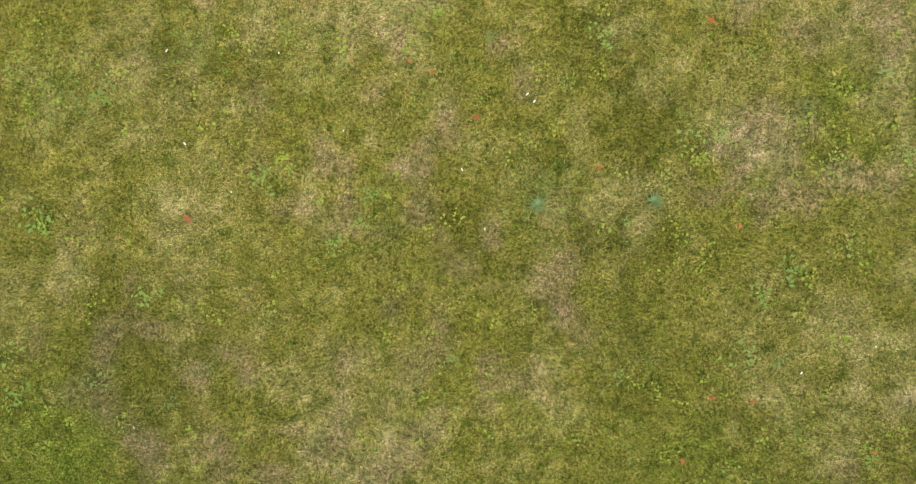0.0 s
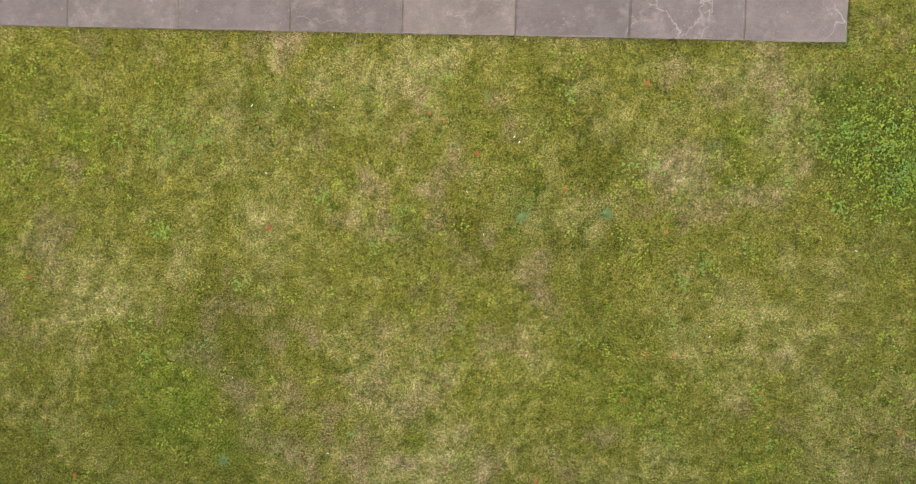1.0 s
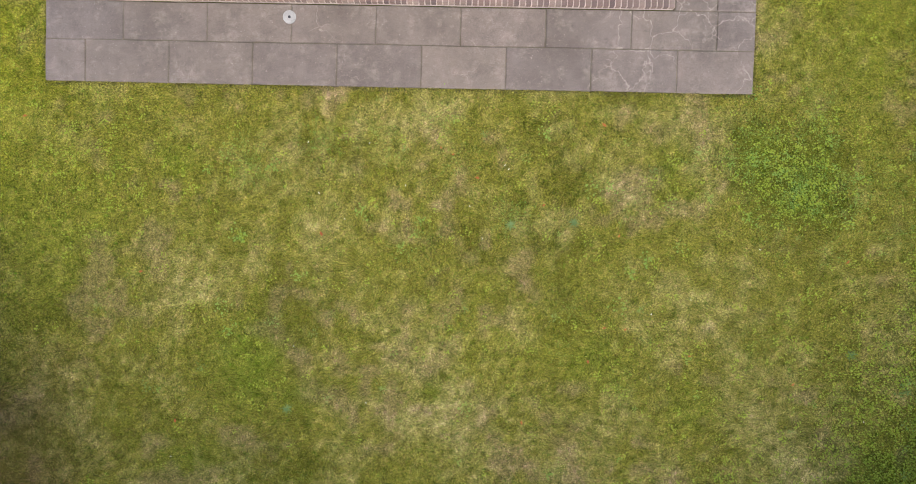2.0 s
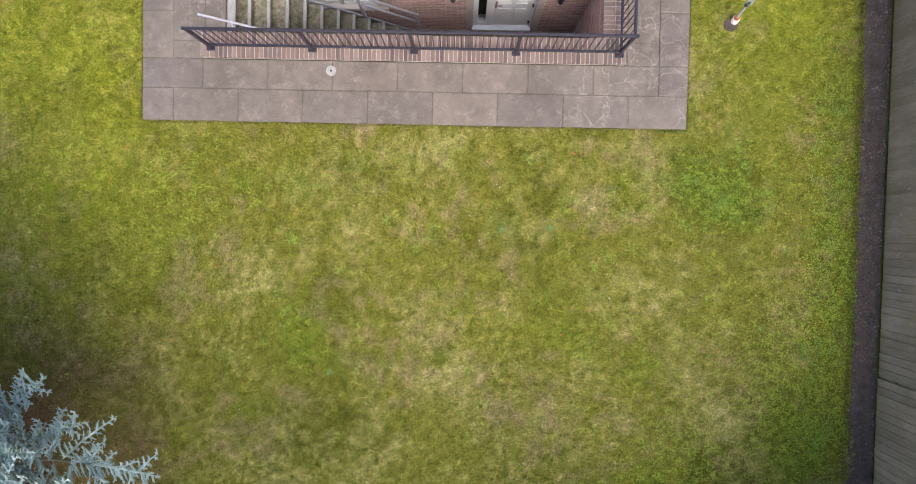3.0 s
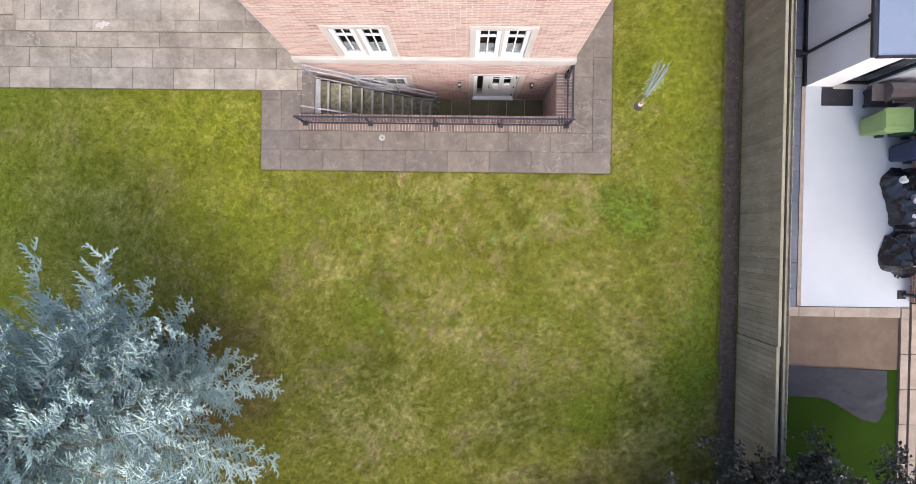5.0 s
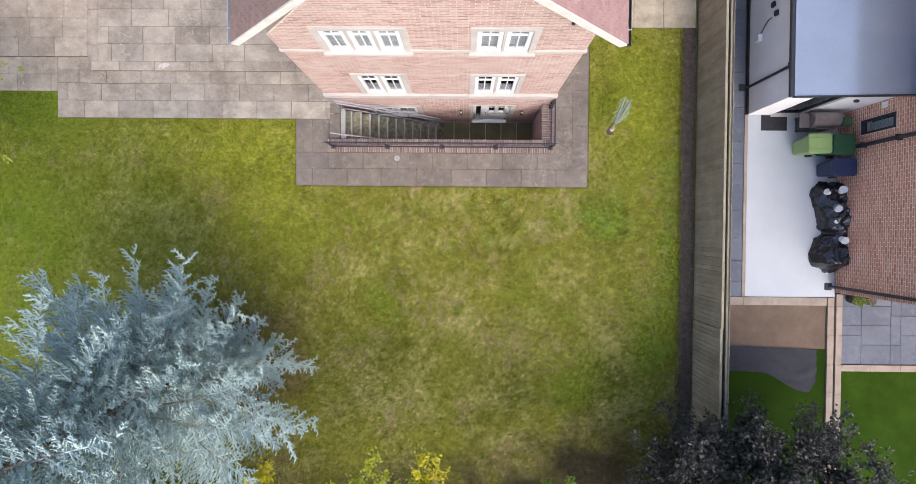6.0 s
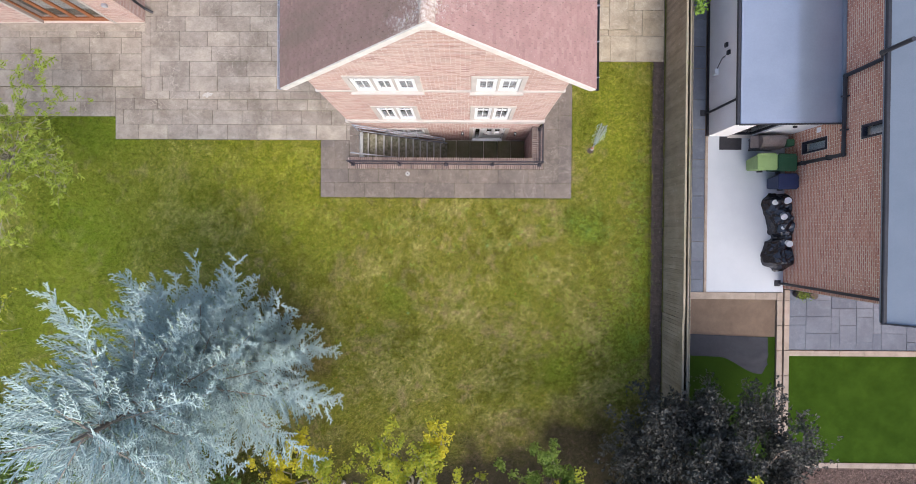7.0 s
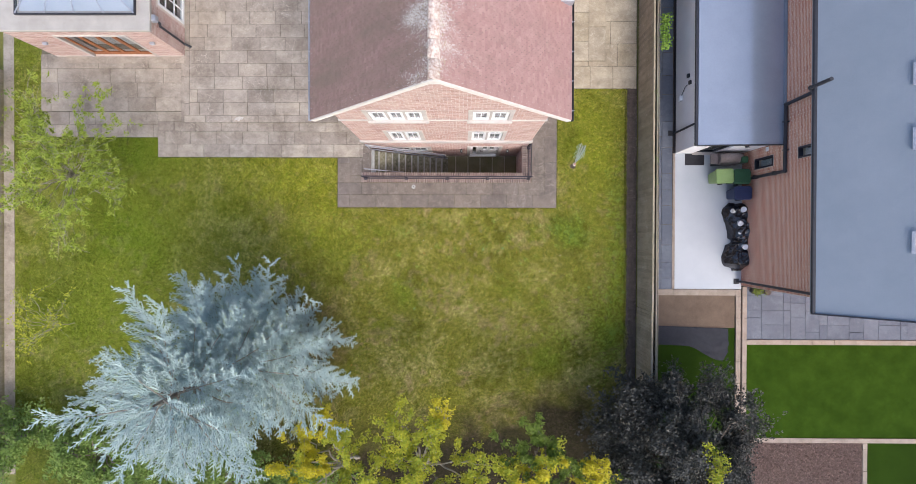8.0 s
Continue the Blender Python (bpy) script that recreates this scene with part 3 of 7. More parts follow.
# dry straw-coloured places
DRY = [(0.6, -0.7, 0.55, 0.4, 0.6), (-3.2, 0.5, 0.6, 0.5, 0.5), (5.0, -2.3, 0.9, 0.8, 0.7), (-2.4, 0.0, 0.7, 0.5, 0.5), (-0.2, 1.9, 0.5, 0.3, 0.5),
       (-2.2, 1.4, 0.8, 0.4, 0.4), (2.4, 0.9, 0.4, 0.3, 0.4), (0.0, -0.9, 0.5, 0.3, 0.4), (-7.8, 3.6, 1.5, 0.7, 0.4), (4.6, -1.0, 0.6, 0.5, 0.4)]
# fresh yellow-green growth
FRESH = [(-7.6, 3.3, 3.0, 1.4, 1.1), (-6.0, 1.9, 1.5, 1.3, 0.9), (-9.8, 2.4, 1.8, 1.4, 0.6), (5.4, 4.8, 1.0, 2.2, 0.6), (0.7, -0.9, 0.9, 0.5, 0.4)]
# bare earth under the cedar
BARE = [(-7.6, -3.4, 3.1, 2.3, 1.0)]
# dark soil and the trees' shade over it, painted as one tint
SOIL_SHADE = [(8.0, -7.1, 4.0, 2.2, 1.0), (1.5, -9.0, 9.5, 2.7, 1.35), (6.2, -6.6, 2.4, 1.6, 0.75), (4.4, -6.9, 3.0, 1.7, 1.1), (-15.0, -8.2, 5.0, 2.4, 1.0)]


def blobs(x, y, rows):
    total = np.zeros_like(x)
    for a, b, rx, ry, w in rows:
        total = np.maximum(total, w * np.exp(-(((x - a) / rx) ** 2 + ((y - b) / ry) ** 2)))
    return total


def turf_tint(x, y):
    """The turf's colour at a place: green, olive, straw, moss and earth, with tree shade painted in."""
    warp = 0.35 * (patchy(x, y, 0.6, 9) - 0.5)
    xw, yw = x + warp, y - warp
    big, mid, small, tiny = patchy(xw, yw, 1.7, 1), patchy(xw, yw, 0.62, 2), patchy(x, y, 0.21, 3), patchy(x, y, 0.07, 4)
    lush = blobs(xw, yw, LUSH) * (0.55 + 0.9 * small)
    dry = blobs(xw, yw, DRY)
    straw = step01(0.24 * big + 0.30 * mid + 0.28 * small + 0.26 * tiny + 0.30 * dry - 0.55 * lush, 0.44, 0.92)
    moss = step01(0.55 * patchy(xw, yw, 1.1, 6) + 0.3 * patchy(x, y, 0.3, 7) + 0.15 * tiny, 0.50, 0.74)
    mauve = step01(0.5 * patchy(xw, yw, 0.8, 10) + 0.5 * patchy(x, y, 0.17, 11), 0.62, 0.80)
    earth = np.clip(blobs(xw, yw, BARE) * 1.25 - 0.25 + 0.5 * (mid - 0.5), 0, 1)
    soil_shade = np.clip(blobs(xw, yw, SOIL_SHADE) * 1.3 - 0.25 + 0.4 * (mid - 0.5), 0, 1)
    c = lambda r, g, b: np.array(srgb(r, g, b))[None]
    col = c(123, 123, 47) * np.ones((len(x), 1))
    mix = lambda a, b, f: a + (b - a) * f[:, None]
    col = mix(col, c(100, 102, 32), moss * 0.8)
    col = mix(col, c(166, 158, 98), straw * 0.85)
    col = mix(col, c(150, 130, 98), mauve * 0.45)
    col = mix(col, c(108, 126, 36), np.clip(lush, 0, 1) * 0.6)
    col = mix(col, c(142, 146, 42), np.clip(blobs(xw, yw, FRESH), 0, 1) * (0.4 + 0.6 * small))
    col = mix(mix(col, c(98, 74, 56), earth * 0.9), c(46, 40, 34), soil_shade * 0.95)
    west = step01(-x, 7.5, 14.0)
    col = mix(col, c(88, 118, 28), west * 0.34 * (1 - earth))
    return np.array([[0.82, 0.81, 0.76]]) * col * (0.78 + 0.24 * tiny + 0.2 * patchy(x, y, 0.03, 14))[:, None]


def with_tint(me, tint):
    rgba = np.ones((len(tint), 4), np.float32)
    rgba[:, :3] = tint
    me.attributes.new("tint", "FLOAT_COLOR", "POINT").data.foreach_set("color", rgba.ravel())
    return me


# the lawn runs round the paving: x from, to, y from, to
LAWN = [(-18.95, 6.74, -10.0, 2.32), (-18.95, -5.325, 2.32, 4.40), (3.825, 6.74, 2.32, 7.28), (-18.95, -12.87, 4.40, 5.23), (-18.95, -17.7, 5.23, 14.0)]


def lawn_height(x, y):
    return 0.006 + 0.016 * (patchy(x, y, 0.35, 12) - 0.5) + 0.02 * (patchy(x, y, 2.1, 13) - 0.5)


pieces = []
for x0, x1, y0, y1 in LAWN:
    nx, ny = max(2, round((x1 - x0) / 0.07)), max(2, round((y1 - y0) / 0.07))
    gx, gy = np.meshgrid(np.linspace(x0, x1, nx), np.linspace(y0, y1, ny))
    v = np.stack([gx.ravel(), gy.ravel(), lawn_height(gx.ravel(), gy.ravel())], 1)
    i, j = np.meshgrid(np.arange(nx - 1), np.arange(ny - 1))
    a = (j * nx + i).ravel()
    pieces.append((v, np.stack([a, a + 1, a + nx + 1, a + nx], 1)))
V, F = join_arrays(pieces)
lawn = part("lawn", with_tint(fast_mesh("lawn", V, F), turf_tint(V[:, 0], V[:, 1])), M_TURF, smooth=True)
tagged(lawn, "patchy green and straw-coloured lawn, dry in places", "lawn", kind="structure")


def grass(name, count, inside, keep, seed, size):
    """Single blades, leaning every way, in the turf's tint."""
    rng = np.random.default_rng(seed)
    spans = np.array(inside)
    area = (spans[:, 1] - spans[:, 0]) * (spans[:, 3] - spans[:, 2])
    pick = rng.choice(len(spans), count, p=area / area.sum())
    x = spans[pick, 0] + rng.random(count) * (spans[pick, 1] - spans[pick, 0])
    y = spans[pick, 2] + rng.random(count) * (spans[pick, 3] - spans[pick, 2])
    ok = keep(x, y)
    x, y = x[ok], y[ok]
    n = len(x)
    ang, lean = rng.random(n) * 2 * np.pi, rng.uniform(0.4, 1.35, n)
    tall = size * rng.uniform(0.5, 1.5, n)
    wide = size * 0.11 * rng.uniform(0.7, 1.4, n)
    root = np.stack([x, y, lawn_height(x, y) - 0.002], 1)
    ahead = np.stack([np.cos(ang) * np.sin(lean), np.sin(ang) * np.sin(lean), np.cos(lean)], 1)
    side = np.stack([-np.sin(ang), np.cos(ang), np.zeros(n)], 1) * wide[:, None]
    v = np.stack([root - side, root + side, root + ahead * tall[:, None]], 1).reshape(-1, 3)
    f = np.arange(n * 3).reshape(-1, 3)
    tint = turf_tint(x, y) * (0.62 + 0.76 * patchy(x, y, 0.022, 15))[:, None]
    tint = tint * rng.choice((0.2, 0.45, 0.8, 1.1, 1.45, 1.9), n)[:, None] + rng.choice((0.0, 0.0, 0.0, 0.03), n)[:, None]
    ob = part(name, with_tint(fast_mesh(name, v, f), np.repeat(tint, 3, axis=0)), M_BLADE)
    return tagged(ob, "short mown grass blades, green and straw-coloured", "grass", kind="stuff")


def close_by(x, y):
    """1 where the turf is seen from nearest, fading to 0 further off."""
    return step01(1.3 - np.maximum(np.abs(x - 0.2) / 5.4, np.abs(y - 0.2) / 3.2), 0.0, 0.5)


dice = np.random.default_rng(23)
grass("grass", 820000, [(-6.8, 6.74, -4.0, 2.32), (3.825, 6.74, 2.32, 4.3)], lambda x, y: dice.random(len(x)) < close_by(x, y), 21, 0.017)
grass("grass", 440000, LAWN, lambda x, y: dice.random(len(x)) > close_by(x, y), 22, 0.024)

# ragged grass over the soil's and the paving's edges
grass("grass", 60000, [(6.64, 6.86, -7.9, 7.25)], lambda x, y: x < 6.71 + 0.12 * patchy(x * 0, y, 0.16, 3) * patchy(x * 0, y, 0.7, 6) * 1.6, 24, 0.034)
grass("grass", 42000, [(-5.34, 3.85, 2.27, 2.335), (3.815, 3.86, 2.3, 7.3), (-12.9, -5.3, 4.37, 4.415), (-5.37, -5.31, 2.3, 4.4)], lambda x, y: patchy(x, y, 0.09, 2) > 0.3, 25, 0.026)

# flower bed strip of bare soil along the fence
bm = bmesh.new()
bmesh.ops.create_grid(bm, x_segments=14, y_segments=320, size=0.5)
for v in bm.verts:
    v.co = (6.945 + v.co.x * 0.43, -0.36 + v.co.y * 15.28, 0.0)
    edge = 0.5 - abs(v.co.x - 6.945) / 0.43
    v.co.x += 0.03 * (noise.noise(Vector((0, v.co.y * 2.3, 1))) if edge < 0.1 else 0)
    v.co.z = 0.02 * min(1, edge * 5) + 0.025 * noise.noise(v.co * 9) + 0.012 * noise.noise(v.co * 31)
tagged(part("soil_bed", bm, M_SOIL, smooth=True), "narrow strip of dark crumbly soil beside the fence", "flower bed", kind="structure")
rng = np.random.default_rng(31)
n = 5200
c = np.stack([rng.uniform(6.74, 7.15, n), rng.uniform(-7.9, 7.2, n), rng.uniform(0.0, 0.03, n)], 1)
v = np.array([(1, 0, 0), (-1, 0, 0), (0, 1, 0), (0, -1, 0), (0, 0, 1), (0, 0, -1)], float)[None] * (0.008 + 0.022 * rng.random((n, 1, 1)) ** 3) * rng.uniform(0.6, 1.3, (n, 6, 1))
turn = rng.random(n) * 6.28
v = np.stack([v[..., 0] * np.cos(turn)[:, None] - v[..., 1] * np.sin(turn)[:, None], v[..., 0] * np.sin(turn)[:, None] + v[..., 1] * np.cos(turn)[:, None], v[..., 2] * 0.7], -1) + c[:, None]
tri = np.array(((0, 2, 4), (2, 1, 4), (1, 3, 4), (3, 0, 4)))
tagged(part("soil_clods", fast_mesh("soil_clods", v.reshape(-1, 3), (np.arange(n)[:, None, None] * 6 + tri[None]).reshape(-1, 3)), M_CLOD), "loose clods and pebbles on the soil strip", "soil", kind="stuff")

# paving round the house
patio = tagged(part("patio", boxes((-5.32, 3.82, 2.325, 3.36, -0.1, 0.021), (2.78, 3.82, 3.36, 15.0, -0.1, 0.021), (-5.32, -4.28, 3.36, 4.40, -0.1, 0.021), (-12.86, -4.14, 4.405, 15.0, -0.1, 0.021), (-17.69, -12.86, 5.235, 15.0, -0.1, 0.021),
                                   (-4.28, -3.97, 3.36, 4.405, -0.1, 0.019), (3.82, 7.15, 7.29, 15.0, -0.1, 0.021)), M_JOINT), "mauve-grey stone paving round the brick house", "patio", kind="structure")
Z0 = 0.032
slab_field(-5.325, 3.825, 2.32, 2.865, Z0, M_SLAB, patio, RNG, first=[0.567], depth=0.55)
slab_field(-5.325, 3.825, 2.865, 3.36, Z0, M_SLAB, patio, RNG, first=[0.07], depth=0.5)
slab_field(2.80, 3.33, 3.36, 7.29, Z0, M_SLAB, patio, RNG, first=[0.72], depth=0.53, along="y")
slab_field(3.33, 3.825, 3.36, 7.29, Z0, M_SLAB, patio, RNG, first=[0.21], depth=0.5, along="y")
slab_field(-5.325, -4.27, 3.36, 4.405, Z0, M_SLAB, patio, RNG, first=[0.3, 0.8], depth=0.53, along="y")
slab_field(-4.27, -3.925, 3.785, 4.9, Z0, M_SLAB, patio, RNG, first=[0.3], depth=0.35, along="y")
slab_field(-12.87, -4.14, 4.405, 5.50, Z0, M_SLAB_W, patio, RNG, first=[0.25, 0.8])
slab_field(-17.7, -12.87, 5.235, 6.30, Z0, M_SLAB_W, patio, RNG)
slab_field(-12.87, -11.83, 5.50, 6.30, Z0, M_SLAB_W, patio, RNG, depth=0.4)
slab_field(3.825, 7.12, 7.29, 11.0, Z0, M_SLAB_N, patio, RNG, length=1.2, depth=0.9, ragged=0.25)
# raised slab by the side door
side_step = thing("garden_step", 5.0, 9.6, 0.03, "low buff stone step on the paving beside the house", "step")
part("base", boxes((3.9, 5.78, 8.42, 11.0, 0.0, 0.13)), M_JOINT, side_step)
for x0, x1, y0, y1 in ((3.9, 4.45, 8.4, 9.6), (4.45, 5.1, 8.4, 9.2), (5.1, 5.8, 8.4, 9.8), (4.45, 5.1, 9.2, 10.4), (3.9, 4.45, 9.6, 11.0), (5.1, 5.8, 9.8, 11.0), (4.45, 5.1, 10.4, 11.0)):
    slab_piece("paving_slab", x0, x1, y0, y1, 0.17, M_SLAB_N, side_step, RNG)

# two low steps up to the terrace
terrace = tagged(part("terrace", boxes((-11.81, -4.15, 5.47, 15.0, 0.0, 0.144), (-17.68, -11.81, 6.31, 15.0, 0.0, 0.138), (-11.6, -4.16, 5.83, 14.9, 0.144, 0.287)), M_JOINT), "raised weathered stone terrace with two low steps", "terrace", kind="structure")
slab_field(-11.83, -4.15, 5.45, 5.85, 0.155, M_SLAB_W, terrace, RNG, depth=0.4, first=[0.5])
slab_field(-11.83, -11.62, 5.85, 9.2, 0.155, M_SLAB_W, terrace, RNG, depth=0.22, along="y", first=[0.3])
slab_field(-17.7, -11.83, 6.29, 8.66, 0.15, M_SLAB_W, terrace, RNG, ragged=0.08)
slab_field(-11.62, -4.16, 5.81, 6.09, 0.30, M_SLAB_W, terrace, RNG, depth=0.3, first=[0.2])
slab_field(-11.62, -11.4, 6.09, 12.0, 0.30, M_SLAB_W, terrace, RNG, depth=0.22, along="y", first=[0.6])
slab_field(-11.4, -4.16, 6.09, 12.0, 0.298, M_SLAB_W, terrace, RNG, ragged=0.1, depth=0.56)

# ---- the brick house ----
HY = HOUSE[2]
EAVE_Z, RIDGE_Z, RIDGE_X = 5.88, 9.98, -0.76
house = thing("brick_house", -0.75, 10.0, 0.0, "tall pink brick house with a clay tiled gable roof", "house")
# openings in the south gable: x from, to, z from, to (with their stone surrounds)
OPEN = [(-3.18, -1.23, 4.56, 6.0), (0.08, 1.5, 4.56, 6.0), (-2.99, -1.57, 1.12, 3.02), (0.1, 1.52, 1.12, 3.0), (-3.14, -1.45, -1.5, -0.27), (0.11, 1.58, -2.5, -0.12)]
BANDS = [(HOUSE[0], HOUSE[1], 0.84, 1.12), (HOUSE[0], HOUSE[1], 4.64, 4.77)]


def gable(z):
    """The brickwork's reach in x at a height, under the verge."""
    if z <= EAVE_Z - 0.25:
        return HOUSE[0], HOUSE[1]
    k = (z - (EAVE_Z - 0.25)) / (RIDGE_Z - EAVE_Z + 0.05)
    return HOUSE[0] + (RIDGE_X - HOUSE[0]) * k, HOUSE[1] + (RIDGE_X - HOUSE[1]) * k


bm = wall_mesh("south", HY, 0.3, HOUSE[0], HOUSE[1], -2.75, EAVE_Z - 0.25, OPEN)
for a, b in ((HOUSE[0], HOUSE[0] + 0.3), (HOUSE[1] - 0.3, HOUSE[1])):
    box(bm, a, b, HY + 0.3, HOUSE[3], -2.75, EAVE_Z - 0.25)
box(bm, HOUSE[0], HOUSE[1], HOUSE[3] - 0.3, HOUSE[3], -2.75, EAVE_Z - 0.25)
z0 = EAVE_Z - 0.25
wall = part("wall", bm, M_MORTAR, house, "pink brick wall")
# the gable's upper part: a plain prism above the window heads, strips between them
bm = bmesh.new()
top = 6.01
for p, q in free_spans(HOUSE[0], HOUSE[1], z0 + 0.02, top, OPEN):
    a0, b0 = gable(z0)
    a1, b1 = gable(top)
    lo = [(max(p, a0), z0), (min(q, b0), z0), (min(q, b1), top), (max(p, a1), top)]
    ring = [[bm.verts.new((x, y, z)) for x, z in lo] for y in (HY, HY + 0.3)]
    bm.faces.new(ring[0])
    bm.faces.new(ring[1][::-1])
    for i in range(4):
        bm.faces.new((ring[0][i], ring[1][i], ring[1][(i + 1) % 4], ring[0][(i + 1) % 4]))
a1, b1 = gable(top)
ring = [[bm.verts.new((x, y, z)) for x, z in ((a1, top), (b1, top), (RIDGE_X, RIDGE_Z - 0.2))] for y in (HY, HY + 0.3)]
bm.faces.new(ring[0])
bm.faces.new(ring[1][::-1])
for i in range(3):
    bm.faces.new((ring[0][i], ring[1][i], ring[1][(i + 1) % 3], ring[0][(i + 1) % 3]))
part("gable_wall", bm, M_MORTAR, house)

rows = brick_rows(HOUSE[0], HOUSE[1], -2.58, 9.8, OPEN + BANDS, gable)
pick = [r for r in rows if 0.0 < r[2] < 0.75][:300]
rest = [r for r in rows if not 0.0 < r[2] < 0.75] + [r for r in rows if 0.0 < r[2] < 0.75][300:]
brick_stuff("brickwork", rest, "south", HY, M_BRICK, wall)
for x, face in ((HOUSE[1], "east"), (HOUSE[0], "west")):
    brick_stuff("brickwork", brick_rows(HY, HOUSE[3], 0.0, EAVE_Z - 0.3, []), face, x, M_BRICK, wall)

# stone bands
for n, (a, b, c, d) in enumerate(BANDS):
    spans = free_spans(a - 0.05, b + 0.05, c, d, OPEN) if n else [(a - 0.06, b + 0.06)]
    rng = random.Random(n)
    for p, q in spans:
        u = p
        while u < q - 0.05:
            e = min(q, u + rng.uniform(1.1, 1.6))
            if q - e < 0.3:
                e = q
            part("string_course", boxes((u + 0.002, e - 0.002, HY - 0.06 if n == 0 else HY - 0.03, HY + 0.05, c + 0.002, d), bevel=0.008), M_STONE, house, "pale stone string course")
            u = e


def window(x0, x1, z0, z1, lights, parent, y, jamb=0.14, head=0.14, curtain=0.5):
    """A stone-framed window with white casements."""
    bm = boxes((x0, x0 + jamb, y - 0.025, y + 0.2, z0 + 0.1, z1), (x1 - jamb, x1, y - 0.025, y + 0.2, z0 + 0.1, z1), (x0 + jamb, x1 - jamb, y - 0.025, y + 0.2, z1 - head, z1), bevel=0.006)
    win = part("window", bm, M_STONE, parent, "window in a cream stone surround with white casements")
    part("sill", boxes((x0 - 0.03, x1 + 0.03, y - 0.09, y + 0.16, z0, z0 + 0.1), bevel=0.012), M_STONE, win)
    a, b, c, d = x0 + jamb, x1 - jamb, z0 + 0.1, z1 - head
    w = (b - a) / lights
    mull = 0.07
    for k in range(1, lights):
        part("mullion", boxes((a + k * w - mull / 2, a + k * w + mull / 2, y - 0.01, y + 0.18, c, d), bevel=0.005), M_STONE, win)
    for k in range(lights):
        p, q = a + k * w + (mull / 2 if k else 0), a + (k + 1) * w - (mull / 2 if k < lights - 1 else 0)
        f, yy = 0.095, y + 0.012
        tr = d - 0.27 * (d - c)
        bm = boxes((p, p + f, yy, yy + 0.07, c, d), (q - f, q, yy, yy + 0.07, c, d), (p + f, q - f, yy, yy + 0.07, c, c + f + 0.03), (p + f, q - f, yy, yy + 0.07, d - f, d),
                   (p + f, q - f, yy + 0.01, yy + 0.06, tr - 0.02, tr + 0.02), ((p + q) / 2 - 0.014, (p + q) / 2 + 0.014, yy + 0.015, yy + 0.055, c + f, tr - 0.02),
                   ((p + q) / 2 - 0.014, (p + q) / 2 + 0.014, yy + 0.015, yy + 0.055, tr + 0.02, d - f), bevel=0.004)
        part("casement", bm, M_WHITE, win, "white painted casement")
        pane = part("pane", boxes((p + f, q - f, yy + 0.03, yy + 0.036, c + f + 0.03, d - f)), M_GLASS, win)
        pane.visible_shadow = False
        if curtain:
            part("blind", boxes((p + f * 0.5, q - f * 0.5, y + 0.14, y + 0.15, c + 0.02, c + (d - c) * curtain)), M_CURTAIN, win)
    return win


window(*OPEN[0], 3, house, HY, curtain=0.93)
window(*OPEN[1], 2, house, HY, curtain=0.93)
window(*OPEN[2], 2, house, HY, curtain=0.3)
window(*OPEN[3], 2, house, HY, curtain=0.3)
window(*OPEN[4], 2, house, HY, curtain=0.5)
# upright dark sheet behind the windows, the rooms' gloom as a colour
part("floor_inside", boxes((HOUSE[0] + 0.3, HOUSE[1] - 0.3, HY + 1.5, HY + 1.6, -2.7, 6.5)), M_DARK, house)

# the basement door with its side light
x0, x1, z0, z1 = OPEN[5]
surround = part("door_surround", boxes((x0, x0 + 0.13, HY - 0.02, HY + 0.2, z0, z1), (x1 - 0.13, x1, HY - 0.02, HY + 0.2, z0, z1), (x0 + 0.13, x1 - 0.13, HY - 0.02, HY + 0.2, z1 - 0.1, z1), bevel=0.006), M_STONE, house, "cream stone door surround")
a, b, t = x0 + 0.13, x1 - 0.13, z1 - 0.1
door = part("door", boxes((a, a + 0.10, HY + 0.03, HY + 0.11, z0 + 0.1, t), (b - 0.06, b, HY + 0.03, HY + 0.11, z0 + 0.1, t), (a + 0.10, b - 0.06, HY + 0.03, HY + 0.11, t - 0.06, t), (a + 0.26, a + 0.40, HY + 0.03, HY + 0.11, z0 + 0.1, t - 0.06),
                          (a + 0.10, a + 0.26, HY + 0.03, HY + 0.11, z0 + 0.1, z0 + 0.25), bevel=0.005), M_WHITE, house, "white panelled door with a dark side light")
part("door_sill", boxes((a - 0.02, b + 0.02, HY - 0.07, HY + 0.12, z0 + 0.01, z0 + 0.1), bevel=0.01), M_WHITE, door)
part("side_pane", boxes((a + 0.10, a + 0.26, HY + 0.06, HY + 0.066, z0 + 0.25, t - 0.06)), M_GLASS, door)
l, r, y = a + 0.405, b - 0.065, HY + 0.045
w = r - l
leaf_rows = []
lz0, lz1 = z0 + 0.11, t - 0.065
mid = (l + r) / 2
pa, pb = (l + 0.12, mid - 0.06), (mid + 0.06, r - 0.12)
gz0, gz1 = lz1 - 0.92, lz1 - 0.16
for p, q in ((l, pa[0]), (pa[1], pb[0]), (pb[1], r)):
    leaf_rows.append((p, q, y, y + 0.05, lz0, lz1))
for p, q in (pa, pb):
    leaf_rows += [(p, q, y, y + 0.05, lz0, gz0), (p, q, y, y + 0.05, gz1, lz1)]
part("leaf", boxes(*leaf_rows), M_WHITE, door, "white door leaf")
